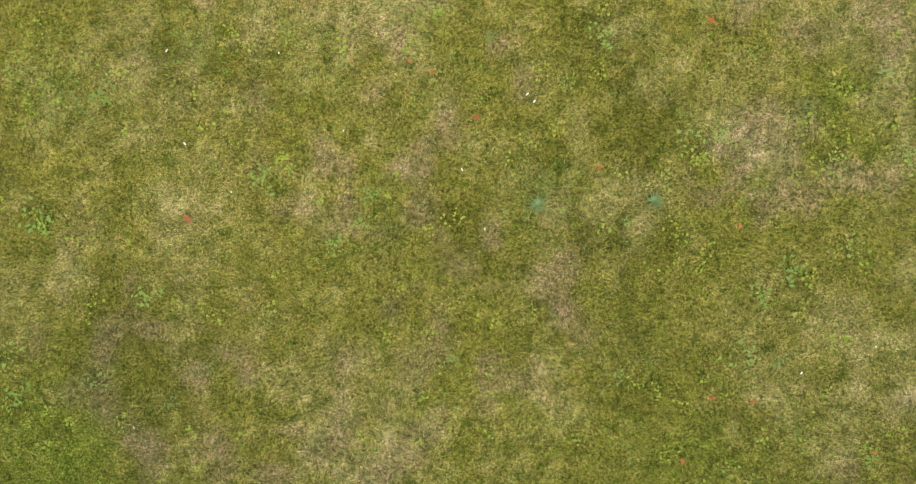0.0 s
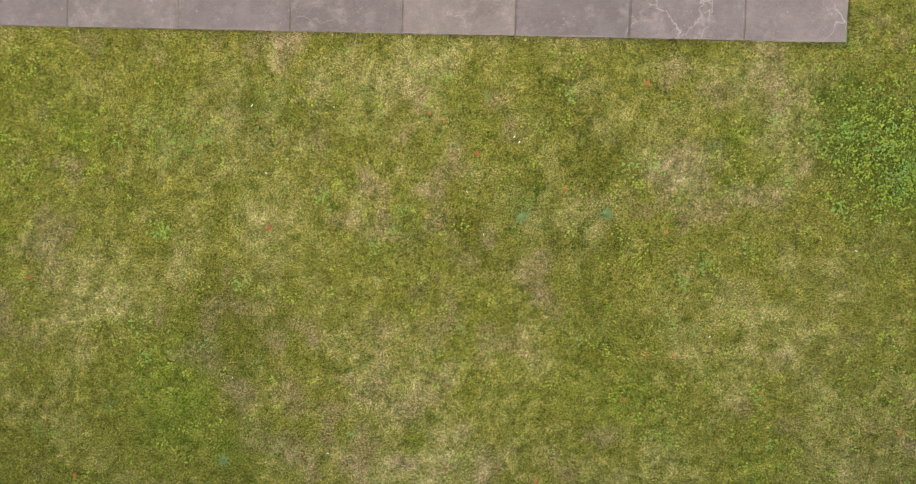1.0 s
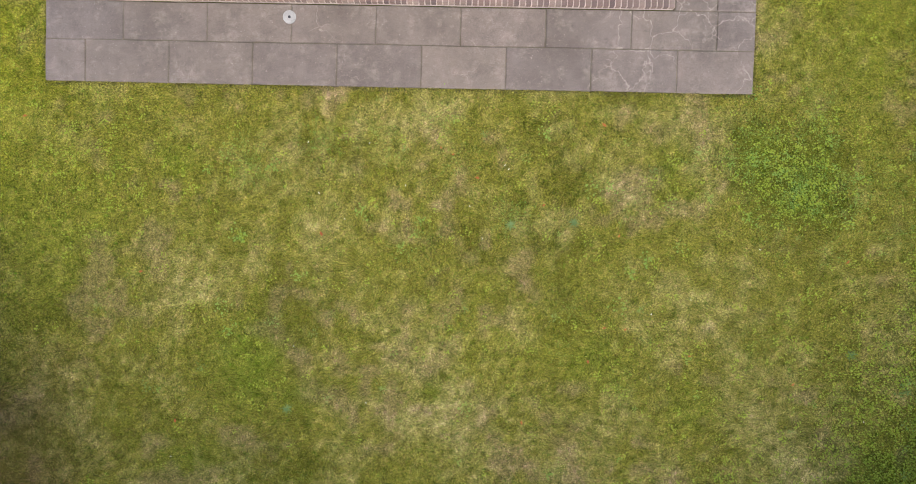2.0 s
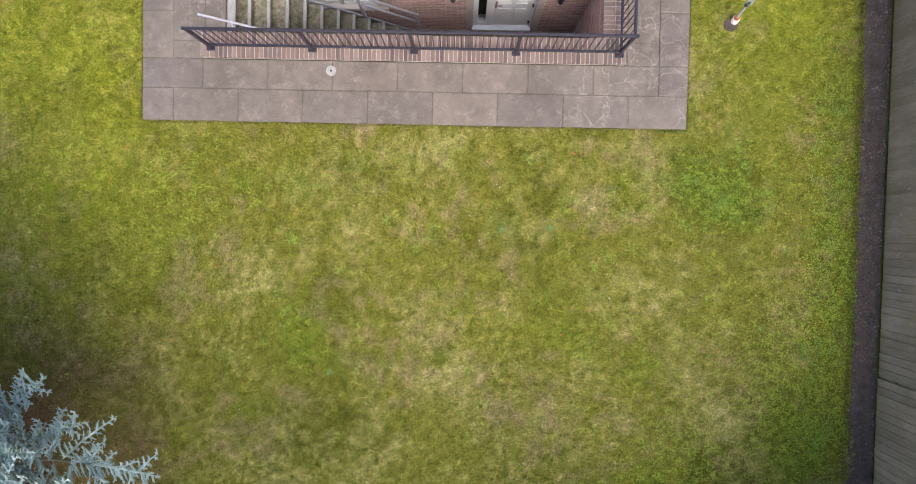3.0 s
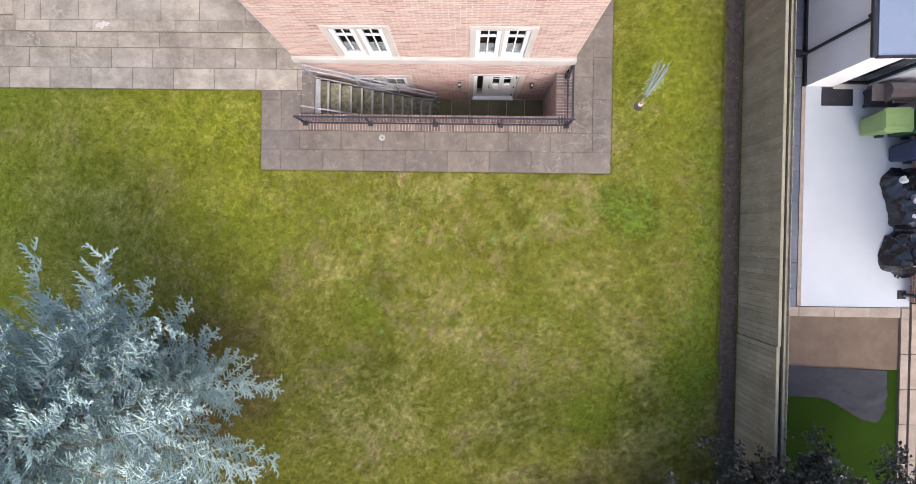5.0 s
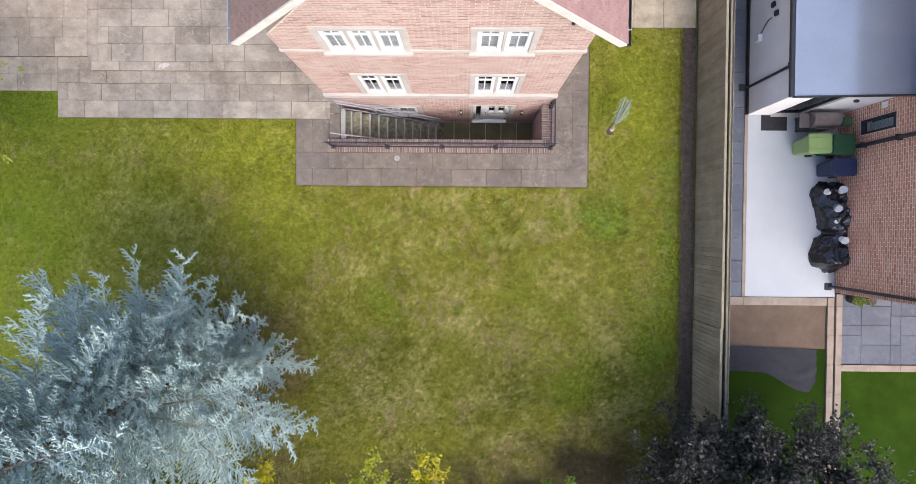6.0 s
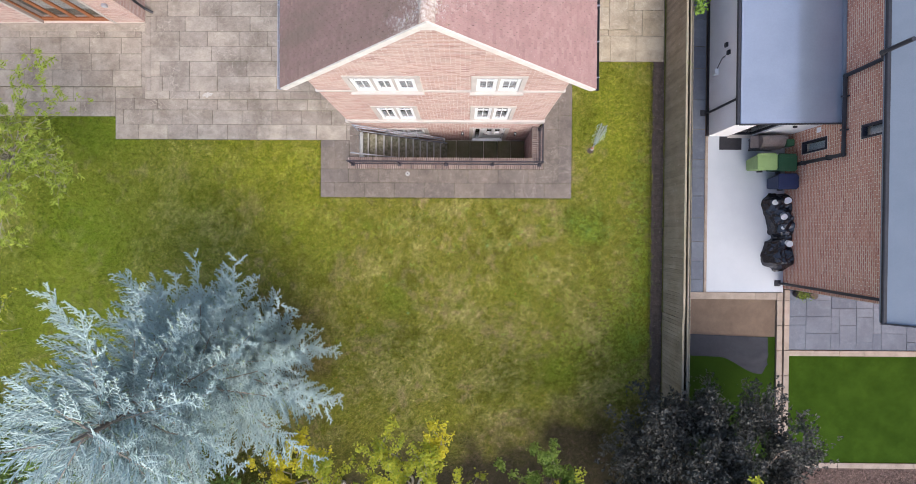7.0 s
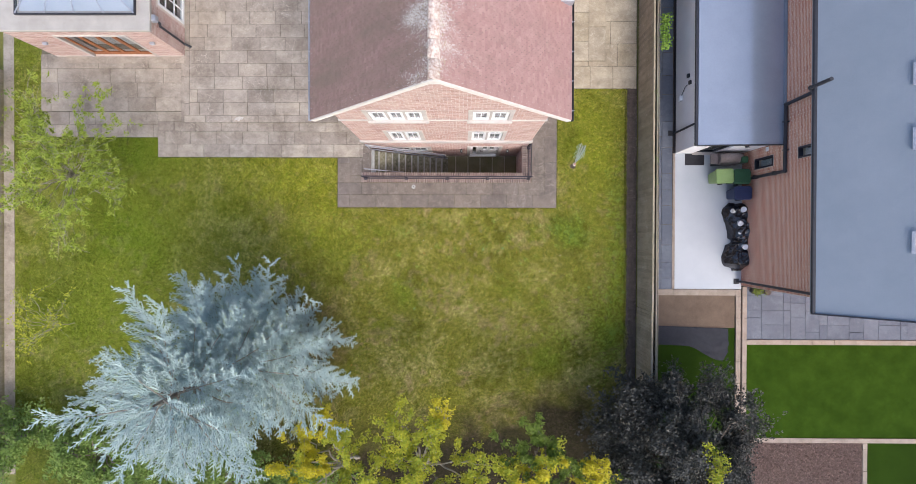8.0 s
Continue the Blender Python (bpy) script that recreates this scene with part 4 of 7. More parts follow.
for p, q in (pa, pb):
    part("glazing", boxes((p, q, y + 0.02, y + 0.026, gz0, gz1)), M_GLASS, door)
    part("glazing_bead", boxes((p - 0.03, p, y - 0.012, y + 0.002, gz0 - 0.03, gz1 + 0.03), (q, q + 0.03, y - 0.012, y + 0.002, gz0 - 0.03, gz1 + 0.03), (p, q, y - 0.012, y + 0.002, gz0 - 0.03, gz0), (p, q, y - 0.012, y + 0.002, gz1, gz1 + 0.03),
                               (p, q, y + 0.004, y + 0.016, gz1 - 0.2, gz1 - 0.18), bevel=0.003), M_WHITE, door)
    part("raised_panel", boxes((p - 0.02, q + 0.02, y - 0.014, y + 0.002, gz0 - 0.26, gz0 - 0.12), bevel=0.006), M_WHITE, door)
    part("raised_panel", boxes((p - 0.02, q + 0.02, y - 0.014, y + 0.002, lz0 + 0.14, gz0 - 0.36), bevel=0.006), M_WHITE, door)
bm = boxes((l + 0.02, l + 0.055, y - 0.03, y - 0.001, lz0 + 0.9, lz0 + 1.12), bevel=0.004)
rod(bm, (l + 0.037, y - 0.05, lz0 + 1.03), (l + 0.15, y - 0.05, lz0 + 1.03), 0.011)
part("handle", bm, M_STEEL, door, "steel lever handle")
for z in (lz0 + 0.2, lz0 + 1.0, lz1 - 0.2):
    part("hinge", boxes((r - 0.005, r + 0.03, y - 0.03, y + 0.01, z - 0.06, z + 0.06), bevel=0.004), M_BLACK, door, "black door hinge")

# ---- roof ----
OVER_W, OVER_E, VERGE = -4.72, 3.18, 4.64
roof = part("roof", boxes((RIDGE_X - 0.02, RIDGE_X + 0.02, HY, HOUSE[3], RIDGE_Z - 0.3, RIDGE_Z - 0.1)), M_TIMBER, house, "steep clay tiled roof with pale lichen along the ridge")


def slope_place(side, u, y, lift):
    """u metres up the slope from the eave, raised off it by lift."""
    ex = OVER_W if side < 0 else OVER_E
    run, rise = RIDGE_X - ex, RIDGE_Z - EAVE_Z
    n = math.hypot(run, rise)
    return ex + run / n * u - abs(run) / run * rise / n * lift, y, EAVE_Z + rise / n * u + abs(run) / n * lift


for side in (-1, 1):
    ex = OVER_W if side < 0 else OVER_E
    length = math.hypot(RIDGE_X - ex, RIDGE_Z - EAVE_Z)
    bm = bmesh.new()
    ring = []
    for y in (VERGE + 0.03, HOUSE[3] + 0.3):
        ring.append([bm.verts.new(slope_place(side, u, y, k)) for u, k in ((0.05, -0.02), (length - 0.02, -0.02), (length - 0.02, -0.12), (0.05, -0.12))])
    bm.faces.new(ring[0])
    bm.faces.new(ring[1][::-1])
    for i in range(4):
        bm.faces.new((ring[0][i], ring[1][i], ring[1][(i + 1) % 4], ring[0][(i + 1) % 4]))
    part("roof_deck", bm, M_JOINT, roof)
    # plain tiles, lapped: each lifts at its tail
    gauge, width = 0.105, 0.166
    rng = np.random.default_rng(40 + side)
    verts, faces, near_rows = [], [], []
    n = 0
    courses = int(length / gauge)
    for k in range(courses):
        u = k * gauge
        y = VERGE - (k % 2) * width / 2
        while y < HOUSE[3] + 0.3:
            a, b = max(y, VERGE) + 0.003, y + width - 0.003
            if b - a > 0.03:
                j = rng.uniform(-0.004, 0.006)
                tile = [slope_place(side, u + du, yy, k2) for du, k2 in ((-0.004, 0.036 + j), (gauge - 0.016, 0.014)) for yy in (a, b)]
                tile += [slope_place(side, u - 0.004, yy, 0.006 + j) for yy in (a, b)]
                if b < VERGE + 0.42 and len(near_rows) < 150:
                    near_rows.append(tile)
                else:
                    verts += tile
                    q = np.array(((0, 1, 3, 2), (4, 5, 1, 0), (4, 0, 2, 2), (5, 3, 1, 1)))[:2]
                    faces += (q + n).tolist()
                    n += 6
            y += width
    f = np.array(faces)
    if side > 0:
        f = f[:, ::-1]
    # the west slope's shade is in its darker tile colour
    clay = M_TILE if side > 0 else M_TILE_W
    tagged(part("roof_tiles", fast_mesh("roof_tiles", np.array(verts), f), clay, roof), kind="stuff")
    me = None
    for tile in near_rows:
        c = Vector(tile[0])
        me = bpy.data.meshes.new("roof_tile")
        me.from_pydata([Vector(p) - c for p in tile], [], [(0, 1, 3, 2), (4, 5, 1, 0), (4, 0, 2), (5, 3, 1)])
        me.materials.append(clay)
        ob = under(new("roof_tile", me), roof)
        ob.matrix_basis = Matrix.Translation(c)
# ridge tiles
y = VERGE
while y < HOUSE[3] + 0.2:
    bm = bmesh.new()
    ring = []
    for yy in (y, y + 0.435):
        ring.append([bm.verts.new((RIDGE_X + 0.15 * math.cos(a), yy, RIDGE_Z - 0.085 + 0.13 * math.sin(a))) for a in np.linspace(-0.35, math.pi + 0.35, 9)])
    for i in range(8):
        bm.faces.new((ring[0][i], ring[0][i + 1], ring[1][i + 1], ring[1][i]))
    bm.faces.new(ring[0][::-1])
    part("ridge_tile", bm, M_RIDGE, roof, smooth=True)
    y += 0.45
bm = bmesh.new()
ring = [[bm.verts.new((RIDGE_X + x, y, RIDGE_Z + z)) for x, z in ((-0.2, -0.32), (0.2, -0.32), (0.2, -0.19), (0.0, -0.02), (-0.2, -0.19))] for y in (VERGE - 0.034, HY + 0.015)]
bm.faces.new(ring[0])
bm.faces.new(ring[1][::-1])
for i in range(5):
    bm.faces.new((ring[0][i], ring[1][i], ring[1][(i + 1) % 5], ring[0][(i + 1) % 5]))
part("verge_apex", bm, M_VERGE, roof, "white painted apex block")
# white verge boards up the gable
for side in (-1, 1):
    ex = OVER_W if side < 0 else OVER_E
    length = math.hypot(RIDGE_X - ex, RIDGE_Z - EAVE_Z)
    bm = bmesh.new()
    ring = []
    for y in (VERGE - 0.03, HY + 0.02):
        ring.append([bm.verts.new(slope_place(side, u, y, k)) for u, k in ((0.0, 0.012), (length + (0.0), 0.012), (length - 0.07, -0.14), (0.0, -0.14))])
    bm.faces.new(ring[0])
    bm.faces.new(ring[1][::-1])
    for i in range(4):
        bm.faces.new((ring[0][i], ring[1][i], ring[1][(i + 1) % 4], ring[0][(i + 1) % 4]))
    part("verge_board", bm, M_VERGE, roof, "white painted verge board")
    # gutter with brackets
    gx = ex - 0.04 if side < 0 else ex + 0.04
    bm = bmesh.new()
    ring = []
    for y in (VERGE - 0.02, HOUSE[3] + 0.3):
        ring.append([bm.verts.new((gx + r * math.cos(a), y, EAVE_Z - 0.02 + r * math.sin(a))) for r, a in [(0.06, math.pi + k * math.pi / 6) for k in range(7)] + [(0.05, 2 * math.pi - k * math.pi / 6) for k in range(7)]])
    for i in range(14):
        bm.faces.new((ring[0][i], ring[0][(i + 1) % 14], ring[1][(i + 1) % 14], ring[1][i]))
    gutter = part("gutter", bm, M_BLACK if side > 0 else M_GALV, roof, "half-round gutter")
    for y in np.arange(VERGE + 0.3, HOUSE[3], 0.9):
        part("bracket", boxes((gx - 0.07, gx + 0.07, y - 0.012, y + 0.012, EAVE_Z - 0.09, EAVE_Z - 0.012)), M_GALV, gutter)
# small floodlights under the verge, and the brick stack on the east eave
part("bulkhead_lamp", rod(bmesh.new(), (-4.3, HY + 0.35, 5.42), (-4.16, HY + 0.35, 5.42), 0.13, 20, 0.11), M_WHITE, house, "round white bulkhead lamp under the eave")
part("security_lamp", boxes((2.0, 2.07, HY - 0.07, HY, 6.28, 6.35), bevel=0.012), M_BLACK, house, "small security lamp under the verge")
stack = part("chimney", boxes((2.3, 3.12, 8.2, 9.6, 4.0, 7.6)), M_MORTAR, house, "brick chimney stack rising through the eave")
brick_stuff("brickwork", brick_rows(2.3, 3.12, 4.0, 7.6, []), "south", 8.2, M_BRICK, stack)
part("flashing", boxes((2.22, 3.2, 8.05, 8.2, 6.0, 6.35), bevel=0.02), M_GALV, stack)

brick_pieces(pick, "south", HY, M_BRICK, wall)

# ---- the light well ----
well = tagged(part("light_well", boxes((WELL[0] - 0.28, WELL[1] + 0.28, WELL[2] - 0.3, WELL[3] - 0.002, -2.85, -2.62), (WELL[0] - 0.28, WELL[1] + 0.28, WELL[2] - 0.3, WELL[2], -2.62, 0.06),
                                       (WELL[1], WELL[1] + 0.28, WELL[2], WELL[3] - 0.002, -2.62, 0.06), (WELL[0] - 0.28, WELL[0], WELL[2], WELL[3] - 0.002, -2.62, -0.02)), M_MORTAR),
              "brick-lined basement light well beside the house", "light well", kind="structure")
brick_stuff("brickwork", brick_rows(WELL[2], WELL[3], -2.6, 0.05, []), "west", WELL[1], M_BRICK, well)
rows = brick_rows(WELL[0], WELL[1], -2.6, 0.05, [])
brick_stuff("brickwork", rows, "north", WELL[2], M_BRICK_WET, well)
for k in range(6):
    slab_piece("floor_slab", -0.98 + k * 0.567, -0.98 + (k + 1) * 0.567, WELL[2], WELL[3] - 0.01, -2.57, M_WELL, well, RNG, gap=0.02)
# brick-on-edge coping
coping = tagged(part("coping", boxes((-4.3, 2.76, 3.365, 3.77, 0.03, 0.119), (2.37, 2.76, 3.77, 4.9, 0.03, 0.119)), M_MORTAR_OLD), "brick-on-edge coping round the light well", "coping", kind="structure")
bm = boxes((-0.5, 0.5, -0.5, 0.5, -1, 0), bevel=0.03)
me = bpy.data.meshes.new("coping_brick")
bm.to_mesh(me)
bm.free()
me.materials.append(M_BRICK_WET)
rng = random.Random(2)
for k in range(94):
    x = -4.3 + 0.0375 + k * 0.0751
    for a, b in ((3.362, 3.57), (3.58, 3.775)):
        ob = under(new("coping_brick", me), coping)
        ob.matrix_basis = pose(x + (0.03 if a > 3.5 else 0), (a + b) / 2, 0.125 + rng.uniform(-0.003, 0.004), 0, 0, rng.uniform(-1, 1)) @ Matrix.Diagonal((0.060, b - a - 0.004, 0.06, 1))
for k in range(15):
    y = 3.81 + k * 0.0751
    for a, b in ((2.368, 2.56), (2.57, 2.765)):
        ob = under(new("coping_brick", me), coping)
        ob.matrix_basis = pose((a + b) / 2, y, 0.125 + rng.uniform(-0.003, 0.004), 0, 0, rng.uniform(-1, 1)) @ Matrix.Diagonal((b - a - 0.004, 0.060, 0.06, 1))

# stairs down, with pale nosings
stairs = thing("basement_stairs", -2.4, 4.25, -2.57, "mossy concrete stairs with pale nosings going down", "stairs")
STEPS, GO, RISE = 12, 0.258, 2.57 / 13
for k in range(STEPS):
    x = -3.9 + k * GO
    z = -(k + 1) * RISE
    s = part("step", boxes((x + 0.02, x + GO + 0.02, WELL[2] + 0.01, 4.72, max(-2.6, z - 0.45), z), bevel=0.006), M_STEP, stairs)
    part("nosing", boxes((x - 0.012, x + 0.12 if k == 0 else x + 0.042, WELL[2] + 0.012, 4.715, z + RISE - 0.03, z + RISE + 0.004), bevel=0.004), M_NOSING, s, "pale step nosing")
bm = bmesh.new()
bar(bm, (-3.93, 4.76, -0.02), (-0.8, 4.76, -2.5), 0.03, 0.07)
part("string", bm, M_GALV, stairs, "galvanised steel stair string")
# galvanised handrails on the house side of the stairs
stair_rail = thing("stair_handrail", -2.4, 4.76, -1.2, "galvanised tube handrail along the basement stairs", "handrail")
slope = -2.5 / 3.15
for k, h in enumerate((0.98, 0.62)):
    bm = bmesh.new()
    rod(bm, (-3.98, 4.76, h + 0.02), (-0.85, 4.76, h + slope * 3.13 + 0.02), 0.024)
    part("rail", bm, M_GALV, stair_rail)
for x in (-3.95, -2.92, -1.9, -0.9):
    bm = bmesh.new()
    z = slope * (x + 3.95)
    bar(bm, (x, 4.76, z - 0.05), (x, 4.76, z + 1.0), 0.05, 0.03)
    part("post", bm, M_GALV, stair_rail)
wall_rail = thing("wall_handrail", -3.2, 3.84, 0.2, "short pale handrail on the retaining wall by the stairs", "handrail")
bm = bmesh.new()
rod(bm, (-4.1, 3.86, 0.62), (-2.6, 3.86, -0.5), 0.022)
part("rail", bm, M_GALV, wall_rail)
for x, z in ((-3.7, 0.32), (-2.8, -0.35)):
    bm = bmesh.new()
    rod(bm, (x, 3.86, z), (x, 3.79, z - 0.06), 0.01)
    rod(bm, (x, 3.79, z - 0.06), (x, 3.775, z - 0.06), 0.03)
    part("bracket", bm, M_GALV, wall_rail)

# ---- black railing on the coping ----
railing = thing("railing", -0.7, 3.52, 0.125, "blue-black metal railing with upright bars on the coping", "railing")
POSTS = [(-4.12, 3.52), (-2.43, 3.52), (-0.74, 3.52), (0.94, 3.52), (2.64, 3.52), (2.64, 4.8)]
TOP, LOW = 0.93, 0.24
for x, y in POSTS:
    p = part("post", boxes((x - 0.025, x + 0.025, y - 0.025, y + 0.025, 0.13, TOP - 0.022), bevel=0.004), M_IRON, railing)
    part("base_plate", boxes((x - 0.07, x + 0.07, y - 0.06, y + 0.06, 0.127, 0.145), bevel=0.004), M_IRON, p)
    for dx in (-0.05, 0.05):
        bm = bmesh.new()
        rod(bm, (x + dx, y - 0.04, 0.145), (x + dx, y - 0.04, 0.16), 0.01, 6)
        part("bolt", bm, M_IRON, p)
bar_mesh = bmesh.new()
rod(bar_mesh, (0, 0, LOW), (0, 0, TOP - 0.02), 0.008, 6)
bar_me = bpy.data.meshes.new("baluster")
bar_mesh.to_mesh(bar_me)
bar_mesh.free()
bar_me.materials.append(M_IRON)
for (xa, ya), (xb, yb) in zip(POSTS, POSTS[1:]):
    d = Vector((xb - xa, yb - ya, 0)).normalized() * 0.025
    for z, h in ((TOP, 0.04), (LOW, 0.03)):
        over = d * (3 if z == TOP else -1)
        bm = bmesh.new()
        along_x = abs(xb - xa) > abs(yb - ya)
        c = (xa - (0.06 if z == TOP and xa < -4 else -0.026 if z == LOW else -0.001), xb + (0.06 if z == TOP and xb > 2.5 else -0.026 if z == LOW else -0.001), ya - 0.02, ya + 0.02) if along_x else (xa - 0.02, xa + 0.02, ya + 0.03, yb + 0.03)
        lift = 0.0 if along_x else 0.003
        part("rail", boxes((*c, z - h / 2 + lift, z + h / 2 + lift), bevel=0.004), M_IRON, railing)
    count = round(math.hypot(xb - xa, yb - ya) / 0.115)
    for k in range(1, count):
        ob = under(new("baluster", bar_me), railing)
        ob.matrix_basis = pose(xa + (xb - xa) * k / count, ya + (yb - ya) * k / count, 0)

# wall lamps beside the door
for x in (-0.15, 1.85):
    lamp = thing("wall_lamp", x, HY - 0.02, -0.86, "small grey cylinder wall lamp beside the basement door", "wall lamp", "lamps beside the door")
    part("bracket", boxes((x - 0.04, x + 0.04, HY - 0.03, HY - 0.008, -0.92, -0.8), bevel=0.004), M_BLACK, lamp)
    bm = bmesh.new()
    rod(bm, (x, HY - 0.09, -0.95), (x, HY - 0.09, -0.77), 0.05, 14)
    part("body", bm, M_BLACK, lamp)
    bm = bmesh.new()
    rod(bm, (x, HY - 0.09, -0.77), (x, HY - 0.09, -0.76), 0.035, 14)
    part("lens", bm, M_NOSING, lamp)

# ---- fences along the boundary ----
def feather_boards(y0, y1, step=0.132):
    return np.arange(y0, y1 - step * 0.5, step)


board_bm = bmesh.new()
ring = [[board_bm.verts.new(p) for p in ((0, 0.078, z), (-0.021, 0.076, z), (-0.006, -0.076, z), (0, -0.078, z))] for z in (0.0, 1.0)]
board_bm.faces.new(ring[0][::-1])
board_bm.faces.new(ring[1])
for i in range(4):
    board_bm.faces.new((ring[0][i], ring[0][(i + 1) % 4], ring[1][(i + 1) % 4], ring[1][i]))
bmesh.ops.recalc_face_normals(board_bm, faces=board_bm.faces)
BOARD = bpy.data.meshes.new("fence_board")
board_bm.to_mesh(BOARD)
board_bm.free()
BOARD.materials.append(M_BOARD)


def board_fence(x, y0, y1, height, label, face=1, base=0.0, cap=True):
    """Upright feather-edge boards on rails, with posts and a capping rail."""
    f = thing("fence", x, (y0 + y1) / 2, base, label, "fence", "garden fences")
    rng = random.Random(int(y0 * 10 + x))
    for y in feather_boards(y0, y1):
        ob = under(new("fence_board", BOARD), f)
        ob.matrix_basis = pose(x + rng.uniform(-0.004, 0.004), y + 0.066, base, rng.uniform(-0.3, 0.3), 0, 0 if face > 0 else 180) @ Matrix.Diagonal((1, rng.uniform(0.95, 1.02), height - base + rng.uniform(-0.008, 0.008), 1))
    for z in (base + 0.3, base + 0.9, height - 0.1):
        part("rail", boxes((x + 0.002 if face > 0 else x - 0.06, x + 0.06 if face > 0 else x - 0.002, y0, y1, z - 0.035, z + 0.035)), M_RAIL, f)
    if cap:
        y = y0
        while y < y1 - 0.05:
            e = min(y1, y + 1.83)
            part("cap_rail", boxes((x - 0.03, x + 0.045, y + 0.003, e - 0.003, height + 0.004, height + 0.035), bevel=0.006), M_RAIL, f, "pale weathered capping rail")
            y = e
    for y in np.arange(y0 + 0.05, y1, 1.83):
        part("post", boxes((x + 0.062 if face > 0 else x - 0.15, x + 0.15 if face > 0 else x - 0.062, y, y + 0.09, base - 0.02, height - 0.2), bevel=0.006), M_RAIL, f)
    return f


board_fence(7.2, -8.0, -1.76, 1.73, "weathered grey-brown board fence beside a soil strip")
board_fence(7.215, -1.755, 15.0, 1.75, "weathered grey-brown board fence beside a soil strip")
board_fence(7.405, -7.4, 15.0, 1.80, "second weathered board fence close behind the first", face=-1, cap=False)
board_fence(-19.42, -9.0, 8.0, 1.7, "weathered board fence at the end of the lawn", face=-1)

# ---- next door: ground and paving ----
NZ = 0.25
tagged(part("neighbour_ground", boxes((7.64, 46.0, -30.0, 40.0, -0.05, NZ - 0.05)), M_SOIL), "raised level ground of the neighbouring garden", "ground", kind="structure")
strip = tagged(part("slate_path", boxes((7.66, 8.55, -1.03, 14.9, NZ - 0.06, NZ - 0.02)), M_JOINT), "narrow blue slate paving strip beside the white extension", "path", kind="structure")
slab_field(7.66, 8.55, -1.03, 14.9, NZ, M_SLATE, strip, RNG, length=0.9, depth=0.45, along="y", ragged=0.3)
pale = tagged(part("pale_patio", boxes((8.66, 11.4, -1.02, 4.57, NZ - 0.06, NZ + 0.004)), M_CONCRETE), "smooth pale grey patio", "patio", kind="structure")
sand = tagged(part("sand_bed", boxes((7.66, 11.15, -2.62, -1.28, NZ - 0.06, NZ - 0.012)), M_SAND), "bare bed of brown sand beside the patio", "sand", kind="structure")
turf = tagged(part("dark_turf", boxes((7.66, 11.15, -14.0, -2.62, NZ - 0.06, NZ - 0.015)), M_FAKE_DARK), "dark green turf next to the brown sand", "turf", kind="structure")
tagged(part("green_turf", boxes((11.63, 34.0, -7.15, -3.3, NZ - 0.06, NZ)), M_FAKE_GRASS), "bright green level turf with pale edging", "turf", kind="structure")
tagged(part("mulch_bed", boxes((11.63, 16.42, -14.0, -7.34, NZ - 0.06, NZ - 0.02)), M_BARK), "bed of brown bark mulch", "mulch", kind="structure")
tagged(part("far_turf", boxes((16.61, 34.0, -14.0, -7.34, NZ - 0.06, NZ - 0.01)), M_FAKE_DARK), "dark green turf behind pale edging", "turf", kind="structure")
# bark chips
rng = np.random.default_rng(9)
n = 9000
c = np.stack([rng.uniform(11.7, 16.4, n), rng.uniform(-10.5, -7.4, n), np.full(n, NZ - 0.005) + rng.uniform(0, 0.02, n)], 1)
u = rng.normal(size=(n, 3)) * (1, 1, 0.4)
u /= np.linalg.norm(u, axis=1)[:, None]
w = np.cross(u, rng.normal(size=(n, 3)) * 0.5 + (0, 0, 1))
w /= np.linalg.norm(w, axis=1)[:, None]
u, w = u * rng.uniform(0.012, 0.034, n)[:, None], w * rng.uniform(0.007, 0.017, n)[:, None]
V = np.stack([c - u - w, c + u - w, c + u + w, c - u + w], 1).reshape(-1, 3)
tagged(part("bark_chips", fast_mesh("bark_chips", V, np.arange(n * 4).reshape(-1, 4)), M_BARK), "loose brown bark chips", "mulch", kind="stuff")

edging = tagged(part("edging", boxes((8.56, 8.655, -1.02, 4.57, NZ - 0.06, NZ + 0.006)), M_CREAM), "cream stone edging between the garden areas", "edging", kind="structure")


def coping_run(x0, x1, y0, y1, z, length=0.9):
    """Cream coping stones in a row."""
    along_x = x1 - x0 > y1 - y0
    a, b = (x0, x1) if along_x else (y0, y1)
    u = a
    while u < b - 0.05:
        e = min(b, u + length)
        r = (u, e, y0, y1) if along_x else (x0, x1, u, e)
        slab_piece("coping_stone", *r, z, M_CREAM, edging, RNG, thick=0.09, gap=0.004)
        u = e


coping_run(7.7, 11.17, -1.28, -1.03, NZ + 0.03)
coping_run(11.17, 11.37, -13.0, -1.03, NZ + 0.05)
coping_run(11.43, 11.62, -13.0, -0.92, NZ + 0.05)
coping_run(11.63, 30.0, -3.3, -3.1, NZ + 0.03)
coping_run(11.63, 30.0, -7.34, -7.15, NZ + 0.03)
coping_run(16.42, 16.61, -13.0, -7.345, NZ + 0.03)
slates = tagged(part("slate_patio", boxes((11.63, 22.0, -3.09, -0.88, NZ - 0.06, NZ - 0.02)), M_SLATE), "blue-grey slate patio of mixed slab sizes", "patio", kind="structure")
x = 11.64
k = 0
rng = random.Random(14)
